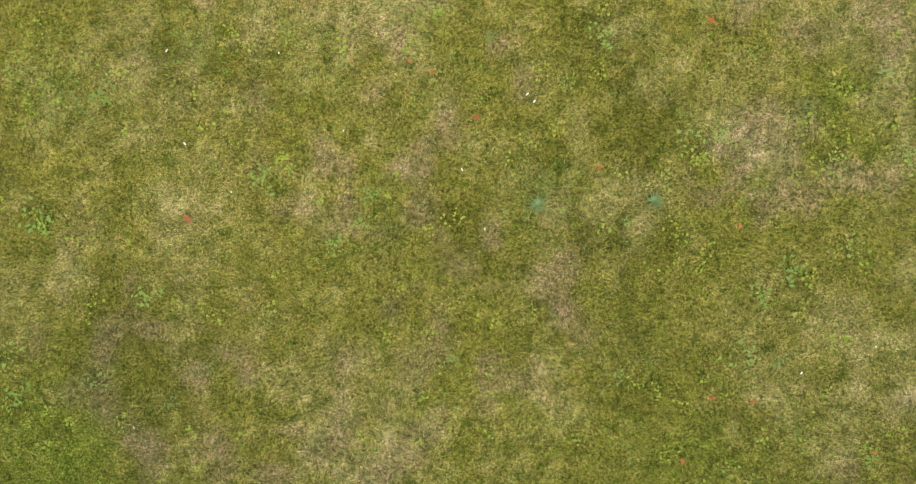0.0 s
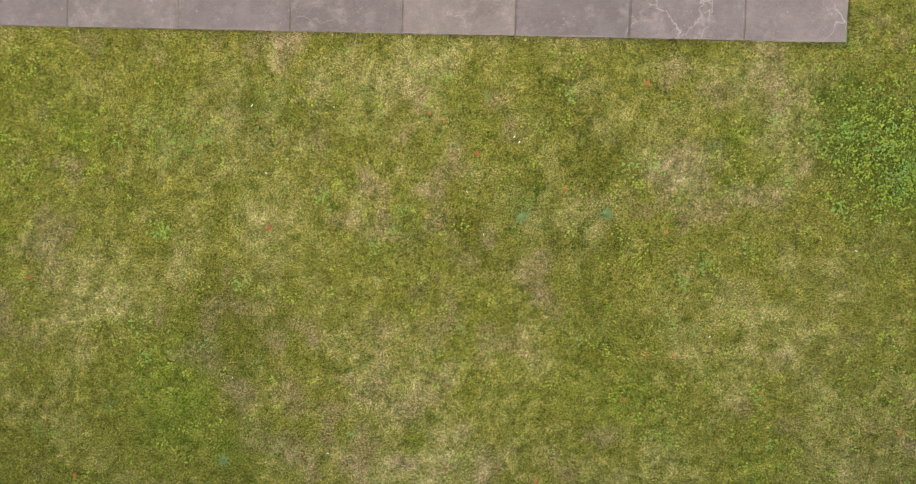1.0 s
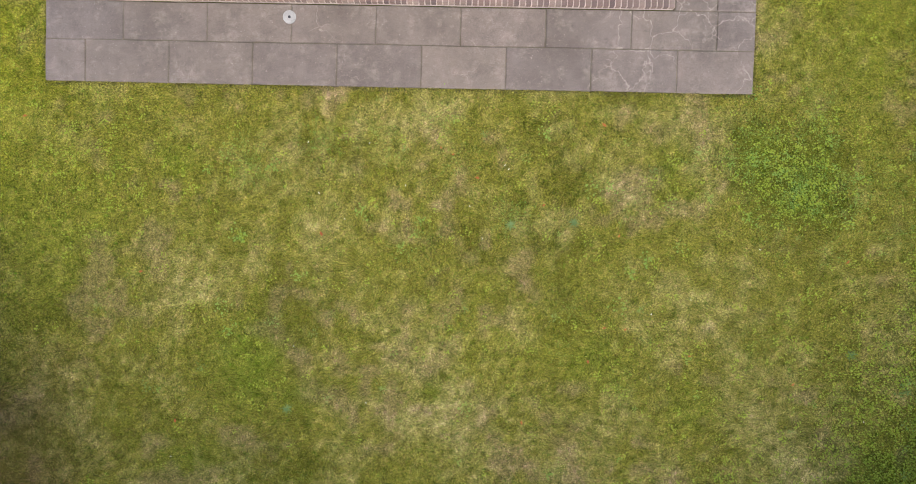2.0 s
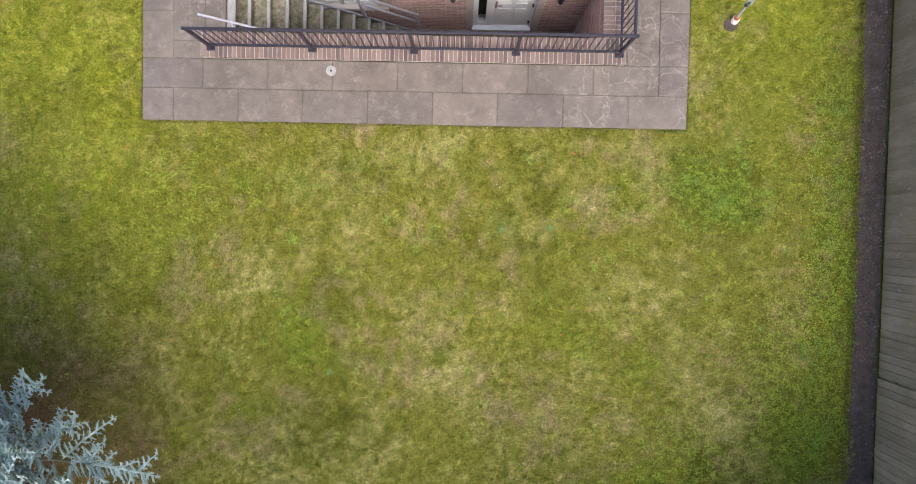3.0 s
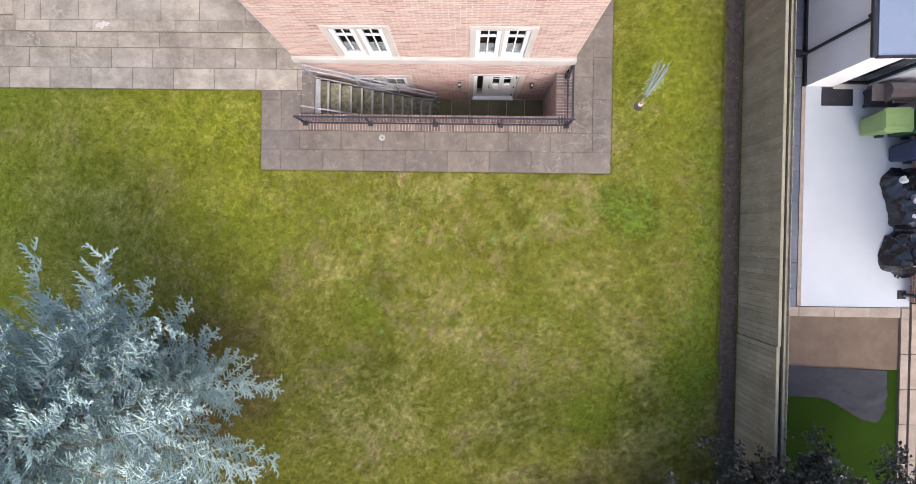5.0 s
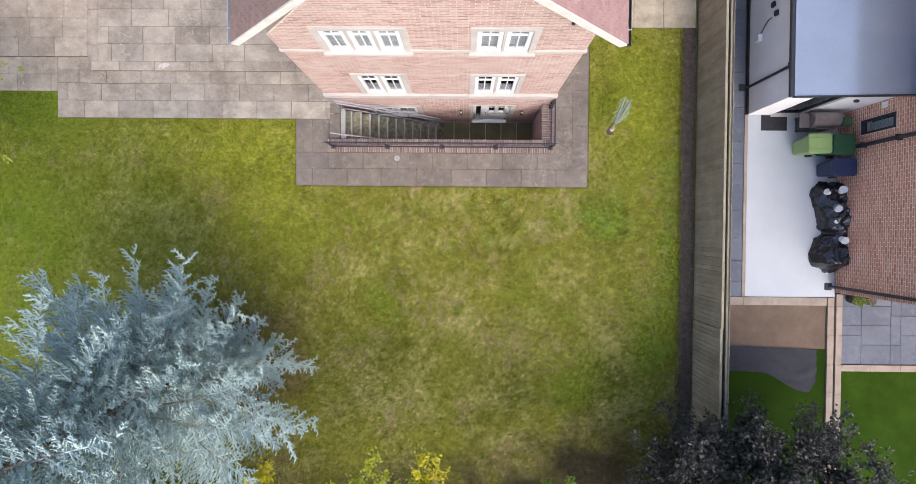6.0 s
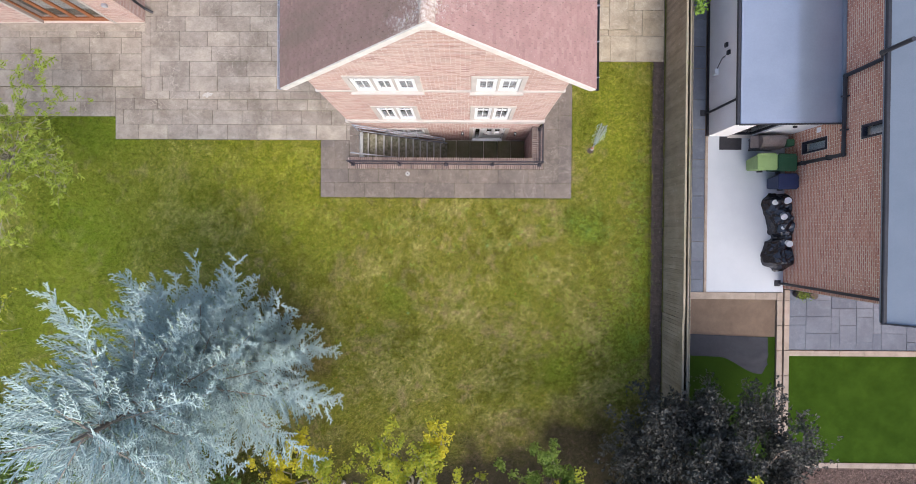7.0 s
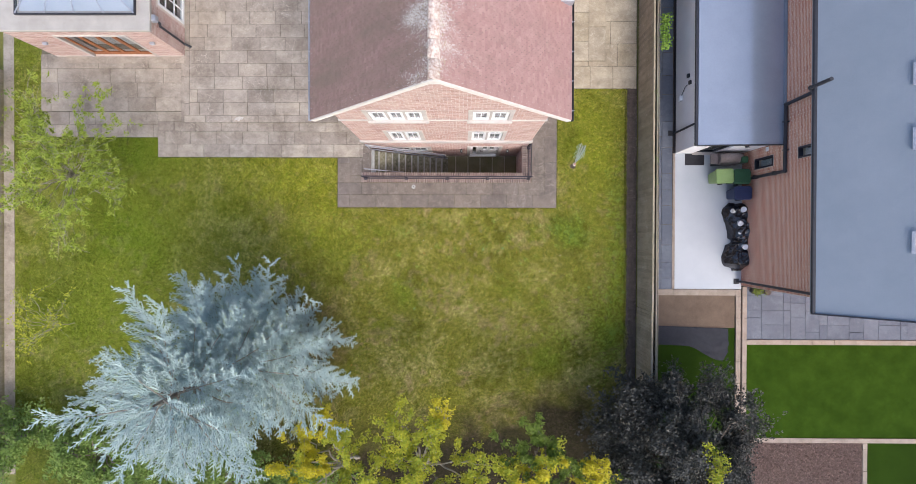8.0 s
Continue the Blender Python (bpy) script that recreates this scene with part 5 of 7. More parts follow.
while x < 20.5:
    w = (0.6, 0.9, 0.6, 0.3)[k % 4]
    y = -3.08
    j = k
    while y < -0.95:
        d = (0.9, 0.6, 0.3, 0.6)[j % 4]
        e = min(y + d, -0.9)
        if -0.9 - e < 0.2:
            e = -0.9
        slab_piece("paving_slab", x, x + w, y, e, NZ, M_SLATE, slates, rng, gap=0.003)
        y = e
        j += 1 + rng.randrange(2)
    x += w
    k += 1 + (k % 3 == 1)

# weed membrane thrown over the turf, one corner folded
bm = bmesh.new()
bmesh.ops.create_grid(bm, x_segments=60, y_segments=24, size=0.5)
for v in bm.verts:
    u, w = v.co.x + 0.5, v.co.y + 0.5
    x = 7.68 + u * 3.2
    deep = 0.78 + 0.55 * step01(u, 0.45, 0.9) - 0.35 * step01(u, 0.93, 1.0)
    y = -2.52 - (1 - w) * deep - 0.12 * u
    z = NZ + 0.012 + 0.05 * max(0, noise.noise(Vector((x * 2.2, y * 3.1, 4)))) * (0.3 + 0.7 * step01(u, 0.5, 0.7)) + 0.012 * noise.noise(Vector((x * 9, y * 9, 1)))
    v.co = (x + 0.05 * noise.noise(Vector((w * 4, 1, 7))), y, max(NZ - 0.005, z))
cloth = part("weed_membrane", bm, M_FABRIC, smooth=True)
tagged(cloth, "creased black weed membrane lying on the turf", "ground sheet")

# ---- white extension ----
ext = thing("white_extension", 9.9, 9.7, NZ, "white rendered single-storey extension with a grey roof", "extension")
EXT_DOOR = [(9.35, 10.2, NZ - 0.05, 2.35)]
bm = wall_mesh("south", 4.57, 0.3, 8.65, 11.39, NZ - 0.06, 2.86, EXT_DOOR)
part("wall", bm, M_RENDER, ext, "smooth white render")
part("side_wall", boxes((8.65, 8.95, 4.87, 14.9, NZ - 0.06, 2.86)), M_RENDER, ext, "smooth white render")
bm = bmesh.new()
ring = [[bm.verts.new((x, y, z)) for x, z in ((8.40, 2.90), (11.39, 3.14), (11.39, 3.02), (8.40, 2.78))] for y in (4.44, 15.0)]
for i in range(4):
    bm.faces.new((ring[0][i], ring[1][i], ring[1][(i + 1) % 4], ring[0][(i + 1) % 4]))
bm.faces.new(ring[0][::-1])
bm.faces.new(ring[1])
roof_e = part("roof", bm, M_ZINC, ext, "smooth blue-grey membrane roof")
bm = bmesh.new()
bar(bm, (8.40, 4.42, 2.86), (11.39, 4.42, 3.10), 0.03, 0.12)
part("roof_trim", bm, M_BLACK, roof_e)
part("flashing", boxes((11.30, 11.385, 4.45, 15.0, 3.145, 3.2)), M_SLATE_ROOF, roof_e)
bm = boxes((8.30, 8.40, 4.42, 15.0, 2.79, 2.88), bevel=0.015)
part("gutter", bm, M_BLACK, ext, "black gutter")
part("downpipe", pipe_run([(8.37, 5.35, 2.8), (8.42, 5.35, 2.65), (8.60, 5.37, 2.5), (8.60, 5.38, NZ + 0.1), (8.5, 5.38, NZ + 0.03)], 0.04), M_BLACK, ext, "black downpipe")
part("drain", boxes((8.36, 8.58, 5.28, 5.5, NZ - 0.01, NZ + 0.02), bevel=0.01), M_BLACK, ext)
part("skirting", boxes((8.60, 8.652, 4.56, 14.9, NZ - 0.03, NZ + 0.05)), M_BLACK, ext)
x0, x1, z0, z1 = EXT_DOOR[0]
z0 = NZ + 0.005
d = part("glass_door", boxes((x0, x0 + 0.07, 4.62, 4.7, z0, z1), (x1 - 0.07, x1, 4.62, 4.7, z0, z1), (x0 + 0.07, x1 - 0.07, 4.62, 4.7, z0, z0 + 0.09), (x0 + 0.07, x1 - 0.07, 4.62, 4.7, z1 - 0.08, z1), bevel=0.005), M_BLACK, ext, "dark framed glass door")
part("pane", boxes((x0 + 0.07, x1 - 0.07, 4.655, 4.665, z0 + 0.09, z1 - 0.08)), M_GLASS, d)
# dark sheet behind the glass door paints the room's gloom
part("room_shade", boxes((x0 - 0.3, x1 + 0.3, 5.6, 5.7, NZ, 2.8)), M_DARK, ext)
part("sill", boxes((x0 - 0.02, x1 + 0.02, 4.5, 4.62, NZ + 0.004, NZ + 0.03)), M_STONE, d)
for y, z in ((7.35, 1.55), (7.05, 1.7), (10.4, 2.2)):
    v = part("wall_vent", boxes((8.57, 8.648, y - 0.07, y + 0.07, z - 0.07, z + 0.07), bevel=0.01), M_BLACK, ext, "black wall vent")
part("wall_box", boxes((8.52, 8.648, 6.55, 6.75, 0.75, 0.98), bevel=0.012), M_WHITE, ext, "small white box on the wall")
part("cable", pipe_run([(8.62, 6.75, 0.9), (8.62, 7.0, 1.25), (8.62, 7.02, 1.45)], 0.012), M_BLACK, ext)
part("side_canopy", boxes((8.0, 8.648, 10.2, 11.1, 1.9, 2.0), bevel=0.01), M_WHITE, ext, "white canopy over the side door")
part("south_vent", boxes((10.55, 10.66, 4.5, 4.568, 2.0, 2.1), bevel=0.012), M_BLACK, ext)

# ---- russet brick house next door ----
red = thing("russet_brick_house", 15.0, 7.0, NZ, "russet brick house with a blue-grey slate roof", "house")
NX, NY = 11.4, -0.87
SMALL = [(3.77, 4.18, 1.2, 2.4), (3.81, 4.21, 3.83, 4.72)]
bm = wall_mesh("west", NX, 0.3, NY, 16.0, NZ - 0.06, 5.2, SMALL)
rwall = part("wall", bm, M_MORTAR_NB, red, "russet brick wall")
end_wall = part("end_wall", boxes((NX + 0.3, 22.0, NY, NY + 0.3, NZ - 0.06, 5.2)), M_MORTAR_NB, red, "russet brick wall")
rows = brick_rows(NY, 16.0, NZ, 5.15, SMALL, joint=0.02)
chosen = [r for r in rows if 1.0 < r[2] < 2.4 and r[0] < 3.6][:300]
brick_stuff("brickwork", [r for r in rows if r not in set(chosen)], "west", NX, M_BRICK_NB, rwall)
brick_stuff("brickwork", brick_rows(NX, 22.0, NZ, 5.15, []), "south", NY, M_BRICK_NB, end_wall)
for y0, y1, z0, z1 in SMALL:
    f = 0.06
    w = part("window", boxes((NX - 0.03, NX + 0.12, y0, y0 + f, z0, z1), (NX - 0.03, NX + 0.12, y1 - f, y1, z0, z1), (NX - 0.03, NX + 0.12, y0 + f, y1 - f, z0, z0 + f), (NX - 0.03, NX + 0.12, y0 + f, y1 - f, z1 - f, z1), bevel=0.006), M_IRON, red, "narrow window in a dark frame")
    part("pane", boxes((NX + 0.05, NX + 0.058, y0 + f, y1 - f, z0 + f, z1 - f)), M_GLASS, w)
    part("blind", boxes((NX + 0.2, NX + 0.21, y0 + f, y1 - f, z0 + f, z1 - f)), M_CURTAIN, w)
part("gutter", boxes((11.0, 11.12, -1.34, 16.0, 5.08, 5.18), bevel=0.02), M_BLACK, red, "black gutter")
part("downpipe", pipe_run([(11.07, -0.74, 5.08), (NX - 0.07, -0.74, 4.75), (NX - 0.07, -0.70, NZ + 0.12), (NX - 0.2, -0.7, NZ + 0.05)], 0.045), M_BLACK, red, "black downpipe")
part("drain", boxes((NX - 0.32, NX - 0.1, -0.8, -0.58, NZ + 0.004, NZ + 0.03), bevel=0.01), M_BLACK, red)
soil = part("soil_pipe", pipe_run([(NX - 0.1, 3.46, NZ), (NX - 0.1, 3.46, 3.24), (NX - 0.1, 5.8, 3.28), (NX - 0.1, 5.84, 4.7), (10.94, 5.86, 5.1), (10.94, 5.86, 6.05)], 0.06, 10), M_BLACK, red, "black soil and vent pipe")
for p in ((NX - 0.1, 3.46, 1.4), (NX - 0.1, 3.46, 2.6), (NX - 0.1, 4.2, 3.253), (NX - 0.1, 5.2, 3.27)):
    part("clip", boxes((p[0] - 0.075, p[0] + 0.11, p[1] - 0.075 if p[2] < 3 else p[1] - 0.02, p[1] + 0.075 if p[2] < 3 else p[1] + 0.02, p[2] - 0.02 if p[2] < 3 else p[2] - 0.075, p[2] + 0.02 if p[2] < 3 else p[2] + 0.075)), M_BLACK, soil)
part("white_plate", boxes((NX - 0.03, NX - 0.009, 4.36, 4.52, 1.95, 2.12)), M_WHITE, red)

# slate roof: west slope seen, east slope closes it
SL = 0.88
rise = lambda x: 5.12 + (x - 11.06) * SL
bm = bmesh.new()
ring = [[bm.verts.new((x, y, z)) for x, z in ((11.06, 5.10), (16.6, rise(16.6) - 0.02), (22.1, 5.10), (22.1, 4.98), (16.6, rise(16.6) - 0.16), (11.06, 4.98))] for y in (-1.30, 16.2)]
for i in range(6):
    bm.faces.new((ring[0][i], ring[1][i], ring[1][(i + 1) % 6], ring[0][(i + 1) % 6]))
for i in range(2):
    for q in ((0, 1, 4, 5), (1, 2, 3, 4)):
        bm.faces.new([ring[i][j] for j in q])
roof_r = part("roof", bm, M_SLATE_ROOF, red, "blue-grey slate roof with roof windows")
bm = bmesh.new()
ring = [[bm.verts.new(p) for p in ((NX + 0.02, y, 5.19), (21.9, y, 5.19), (16.6, y, rise(16.6) - 0.2))] for y in (NY, NY + 0.28)]
bm.faces.new(ring[0])
bm.faces.new(ring[1])
for i in range(3):
    bm.faces.new((ring[0][i], ring[1][i], ring[1][(i + 1) % 3], ring[0][(i + 1) % 3]))
part("gable", bm, M_BRICK_NB, red)
n = math.hypot(1, SL)
verts, faces, rng = [], [], random.Random(6)
k = 0
u = 0.0
while u < 6.9:
    y = -1.30 - (0.15 if k % 2 else 0)
    while y < 9.5:
        a, b = max(y, -1.30) + 0.002, y + 0.3 - 0.002
        j = rng.uniform(0, 0.0004)
        for du, lift in ((0.0015, 0.002 + j), (0.2185, 0.002 + j)):
            for yy in (a, b):
                x = 11.06 + (u + du) / n - SL / n * lift
                verts.append((x, yy, rise(11.06 + (u + du) / n) + lift / n))
        i = len(verts) - 4
        for yy in (a, b):
            verts.append((11.06 + (u - 0.01) / n, yy, rise(11.06 + (u - 0.004) / n) - 0.002))
        faces += [(i, i + 2, i + 3, i + 1), (i + 4, i, i + 1, i + 5)]
        y += 0.3
    u += 0.22
    k += 1
tagged(part("slate_covering", fast_mesh("slate_covering", verts, faces), M_SLATE_ROOF, roof_r), kind="stuff")
part("verge_trim", bar(bmesh.new(), (11.02, -1.32, 5.08), (16.6, -1.32, rise(16.6)), 0.03, 0.14), M_BLACK, roof_r)
for y in (5.8, 3.94, 0.97):
    x0 = 12.85
    m = pose(x0 + 0.4, y, rise(x0 + 0.4) + 0.05, 0, -math.degrees(math.atan(SL)), 0)
    bm = bmesh.new()
    for r in ((-0.6, 0.6, -0.32, -0.25), (-0.6, 0.6, 0.25, 0.32), (-0.6, -0.52, -0.25, 0.25), (0.52, 0.6, -0.25, 0.25)):
        box(bm, *r, -0.05, 0.05, m=m)
    f = part("roof_window", bm, M_GALV, roof_r, "pale metal framed roof window")
    bm = bmesh.new()
    box(bm, -0.52, 0.52, -0.25, 0.25, 0.0, 0.01, m=m)
    part("pane", bm, M_CURTAIN, f)

# ---- bins, grill, heap under black sheeting ----
def wheelie_bin(material, label, m):
    b = thing("wheelie_bin", 0, 0, 0, label, "bin", "wheeled bins by the wall")
    bm = bmesh.new()
    ring = []
    for z, sx, sy, ox in ((0.06, 0.48, 0.40, 0.04), (0.12, 0.50, 0.42, 0.04), (0.9, 0.66, 0.54, 0.0), (0.94, 0.70, 0.57, 0.0), (0.98, 0.70, 0.57, 0.0)):
        ring.append([bm.verts.new((ox + sx / 2 * a, sy / 2 * c, z)) for a, c in ((-1, -0.8), (-0.85, -1), (0.85, -1), (1, -0.8), (1, 0.8), (0.85, 1), (-0.85, 1), (-1, 0.8))])
    for r, s in zip(ring, ring[1:]):
        for i in range(8):
            bm.faces.new((r[i], r[(i + 1) % 8], s[(i + 1) % 8], s[i]))
    bm.faces.new(ring[0][::-1])
    bm.faces.new(ring[-1])
    part("body", bm, material, b)
    bm = bmesh.new()
    ring = []
    for z, sx, sy in ((0.975, 0.72, 0.59), (1.005, 0.74, 0.60), (1.03, 0.71, 0.57), (1.038, 0.62, 0.48)):
        ring.append([bm.verts.new((sx / 2 * a, sy / 2 * c, z)) for a, c in ((-1, -0.8), (-0.85, -1), (0.85, -1), (1, -0.8), (1, 0.8), (0.85, 1), (-0.85, 1), (-1, 0.8))])
    for r, s in zip(ring, ring[1:]):
        for i in range(8):
            bm.faces.new((r[i], r[(i + 1) % 8], s[(i + 1) % 8], s[i]))
    bm.faces.new(ring[0][::-1])
    bm.faces.new(ring[-1])
    lid = part("lid", bm, material, b)
    part("lid_ridge", boxes((-0.27, 0.24, -0.17, -0.15, 1.036, 1.05), (-0.27, 0.24, 0.15, 0.17, 1.036, 1.05), (-0.36, -0.31, -0.2, 0.2, 1.02, 1.06), bevel=0.004), material, lid)
    bm = bmesh.new()
    rod(bm, (0.40, -0.22, 0.97), (0.40, 0.22, 0.97), 0.016)
    for y in (-0.2, 0.2):
        rod(bm, (0.33, y, 0.95), (0.40, y, 0.97), 0.016)
    part("handle", bm, material, b)
    for y in (-0.24, 0.24):
        bm = bmesh.new()
        rod(bm, (0.27, y - 0.025, 0.10), (0.27, y + 0.025, 0.10), 0.10, 16)
        part("wheel", bm, M_BLACK, b, "black wheel")
    b.matrix_basis = m
    return b


wheelie_bin(M_BIN_GREEN, "lime green wheeled bin on the pale patio", pose(10.18, 3.52, NZ + 0.005, 0, 0, 2) @ Matrix.Diagonal((0.94, 0.98, 1, 1)))
wheelie_bin(M_BIN_DARK, "dark green wheeled bin beside the lime one", pose(10.86, 3.50, NZ + 0.005, 0, 0, -1) @ Matrix.Diagonal((0.86, 1, 1, 1)))
wheelie_bin(M_BIN_BLUE, "navy blue wheeled bin by the brick wall", pose(10.92, 2.86, NZ + 0.005, 0, 0, 1) @ Matrix.Diagonal((0.92, 0.9, 0.96, 1)))

grill = thing("barbecue", 10.4, 4.2, NZ, "stainless steel gas barbecue on the pale patio", "barbecue")
gz = NZ + 0.005
part("cabinet", boxes((10.05, 10.80, 4.03, 4.45, gz + 0.08, gz + 0.72), bevel=0.01), M_BLACK, grill)
part("shelf", boxes((9.75, 10.04, 4.02, 4.44, gz + 0.72, gz + 0.76), bevel=0.01), M_STEEL, grill)
part("shelf", boxes((10.81, 11.08, 4.02, 4.44, gz + 0.72, gz + 0.76), bevel=0.01), M_STEEL, grill)
bm = bmesh.new()
ring = [[bm.verts.new((x, 4.24 + 0.23 * math.cos(a), gz + 0.74 + 0.27 * math.sin(a))) for a in np.linspace(0, math.pi, 9)] for x in (10.04, 10.82)]
for i in range(8):
    bm.faces.new((ring[0][i], ring[0][i + 1], ring[1][i + 1], ring[1][i]))
bm.faces.new(ring[0])
bm.faces.new(ring[1][::-1])
bm.faces.new((ring[0][0], ring[1][0], ring[1][8], ring[0][8]))
part("hood", bm, M_STEEL, grill, "brushed steel hood")
bm = bmesh.new()
rod(bm, (10.15, 3.97, gz + 0.86), (10.71, 3.97, gz + 0.86), 0.014)
for x in (10.17, 10.69):
    rod(bm, (x, 3.97, gz + 0.86), (x, 4.05, gz + 0.85), 0.01)
part("handle", bm, M_STEEL, grill)
for k in range(4):
    bm = bmesh.new()
    rod(bm, (10.15 + k * 0.18, 4.03, gz + 0.66), (10.15 + k * 0.18, 3.995, gz + 0.66), 0.025, 12)
    part("knob", bm, M_STEEL, grill)
for x in (10.1, 10.75):
    for y in (4.07, 4.41):
        bm = bmesh.new()
        rod(bm, (x - 0.015, y, gz + 0.04), (x + 0.015, y, gz + 0.04), 0.04, 12)
        part("castor", bm, M_BLACK, grill)
bm = boxes((9.05, 9.84, 4.08, 4.55, NZ + 0.005, NZ + 0.02), bevel=0.006)
tagged(part("doormat", bm, M_BLACK), "black doormat on the pale patio by the glass door", "doormat")
tagged(part("green_caddy", boxes((10.87, 11.12, 4.06, 4.3, gz + 0.765, gz + 1.0), bevel=0.03), M_BIN_DARK), "small dark green caddy on the barbecue shelf", "caddy")

# black polythene over a heap of bags
bm = bmesh.new()
bmesh.ops.create_grid(bm, x_segments=50, y_segments=150, size=0.5)
for v in bm.verts:
    u, w = v.co.x + 0.5, v.co.y + 0.5
    y = -0.28 + w * 2.78
    wide = 0.72 + 0.10 * math.sin(w * 9) - 0.2 * step01(np.float64(abs(w - 0.43)), 0.06, 0.0) - 0.18 * step01(np.float64(w), 0.9, 1.0) - 0.3 * step01(np.float64(w), 0.12, 0.0)
    x = 11.38 - (1 - u) * wide
    pull = x * 3.1 + 0.6 * noise.noise(Vector((x * 2, y * 2, 3)))
    crease = (0.5 - abs(noise.noise(Vector((pull + y * 2.2, y * 3.4 - x * 2.6, 5))))) * 0.15 + (0.5 - abs(noise.noise(Vector((x * 7.5 - y * 5, y * 5.5 + x * 6, 9))))) * 0.05
    fold = noise.noise(Vector((x * 4, y * 3, 2))) * 0.08 + crease
    dome = 1 - (1 - u) ** 2.6
    ends = float(step01(np.float64(w), 0.0, 0.12) * step01(np.float64(1 - w), 0.0, 0.10))
    z = NZ + 0.01 + max(0.0, (0.46 + 0.1 * math.sin(w * 13)) * dome * ends + fold * min(1, dome * 2 + 0.1))
    v.co = (min(NX - 0.012, x + fold * 0.4), y + fold * 0.5, z)
heap = part("tarpaulin", bm, M_SHEET, smooth=True)
tagged(heap, "heap covered with creased shiny black polythene", "tarpaulin")


def bucket(x, y, z, material, label, lean):
    b = thing("bucket", 0, 0, 0, label, "bucket", "buckets on the black sheet")
    bm = bmesh.new()
    rod(bm, (0, 0, 0), (0, 0, 0.19), 0.085, 18, 0.105)
    part("body", bm, material, b)
    bm = bmesh.new()
    rod(bm, (0, 0, 0.185), (0, 0, 0.205), 0.112, 18, 0.108)
    part("lid", bm, material, b)
    bm = bmesh.new()
    rod(bm, (-0.11, 0, 0.17), (0.0, 0.11, 0.12), 0.005, 6)
    part("handle", bm, M_GALV, b)
    b.matrix_basis = pose(x, y, z, *lean)


bucket(11.18, 2.2, NZ + 0.5, M_WHITE, "white plastic bucket on black sheeting", (-12, -18, 0))
bucket(11.06, 1.75, NZ + 0.48, M_GALV, "grey plastic bucket on black sheeting", (8, -28, 40))
bucket(11.22, 0.78, NZ + 0.5, M_WHITE, "white plastic bucket on black sheeting", (-6, -16, 80))
for x, y, s in ((10.80, 2.18, 0.1), (11.1, 1.32, 0.09), (11.2, 1.28, 0.07)):
    bm = bmesh.new()
    bmesh.ops.create_icosphere(bm, subdivisions=2, radius=s)
    for v in bm.verts:
        v.co = Vector((x, y, NZ + 0.44)) + v.co * (1 + 0.5 * noise.noise(v.co * 30 + Vector((x * 9, 0, 0)))) * 0.9
    tagged(part("crumpled_bag", bm, M_PETAL), "small crumpled white bag on black sheeting", "bag", "crumpled bags")
planted = []
for x, y, r, h in ((11.86, -1.06, 0.16, 0.3), (12.35, -1.1, 0.14, 0.26)):
    pot = thing("plant_pot", x, y, NZ, "dark plant pot on the slate patio by the wall", "plant pot", "plant pots")
    bm = bmesh.new()
    rod(bm, (x, y, NZ), (x, y, NZ + h), r * 0.75, 16, r)
    part("pot", bm, M_BLACK, pot)
    bm = bmesh.new()
    rod(bm, (x, y, NZ + h), (x, y, NZ + h + 0.012), r * 0.9, 16)
    part("soil", bm, M_SOIL, pot)
    planted.append(pot)

brick_pieces(chosen, "west", NX, M_BRICK_NB, rwall)

# ---- brick garden room with a roof lantern ----
room = thing("garden_room", -14.3, 11.0, 0.15, "pink brick garden room with a flat roof and lantern", "extension")
GX0, GX1, GY = -17.0, -11.6, 8.56
BIFOLD = [(-15.36, -12.78, 0.2, 2.3)]
bm = wall_mesh("south", GY, 0.3, GX0, GX1, 0.1, 2.86, BIFOLD)
SIDE = [(9.8, 10.95, 0.35, 2.2)]
extra = wall_mesh("east", GX1, 0.3, GY + 0.3, 14.5, 0.1, 2.86, SIDE)
me_tmp = bpy.data.meshes.new("side_wall")
extra.to_mesh(me_tmp)
extra.free()
bm.from_mesh(me_tmp)
bpy.data.meshes.remove(me_tmp)
box(bm, GX0, GX0 + 0.3, GY + 0.3, 14.5, 0.1, 2.86)
gwall = part("wall", bm, M_MORTAR, room, "pink brick wall")
brick_stuff("brickwork", brick_rows(GX0, GX1, 0.3, 2.82, [(BIFOLD[0][0] - 0.1, BIFOLD[0][1] + 0.1, 0.0, 2.42)]), "south", GY, M_BRICK, gwall)
brick_stuff("brickwork", brick_rows(GY, 14.5, 0.3, 2.82, [(SIDE[0][0] - 0.08, SIDE[0][1] + 0.08, 0.25, 2.3)]), "east", GX1, M_BRICK, gwall)
part("plinth", boxes((-16.6, -11.5, 8.28, 8.555, 0.12, 0.2), bevel=0.01), M_SLAB_W, room, "weathered stone plinth step")
part("surround", boxes((-15.46, -15.36, GY - 0.02, GY + 0.1, 0.2, 2.4), (-12.78, -12.68, GY - 0.02, GY + 0.1, 0.2, 2.4), (-15.36, -12.78, GY - 0.02, GY + 0.1, 2.3, 2.4)), M_STONE, room)
rows = [(-15.36, -12.78, GY + 0.08, GY + 0.16, 0.2, 0.28), (-15.36, -12.78, GY + 0.08, GY + 0.16, 2.2, 2.3)]
bif = part("folding_doors", boxes(*rows), M_TIMBER, room, "orange-brown timber folding doors")
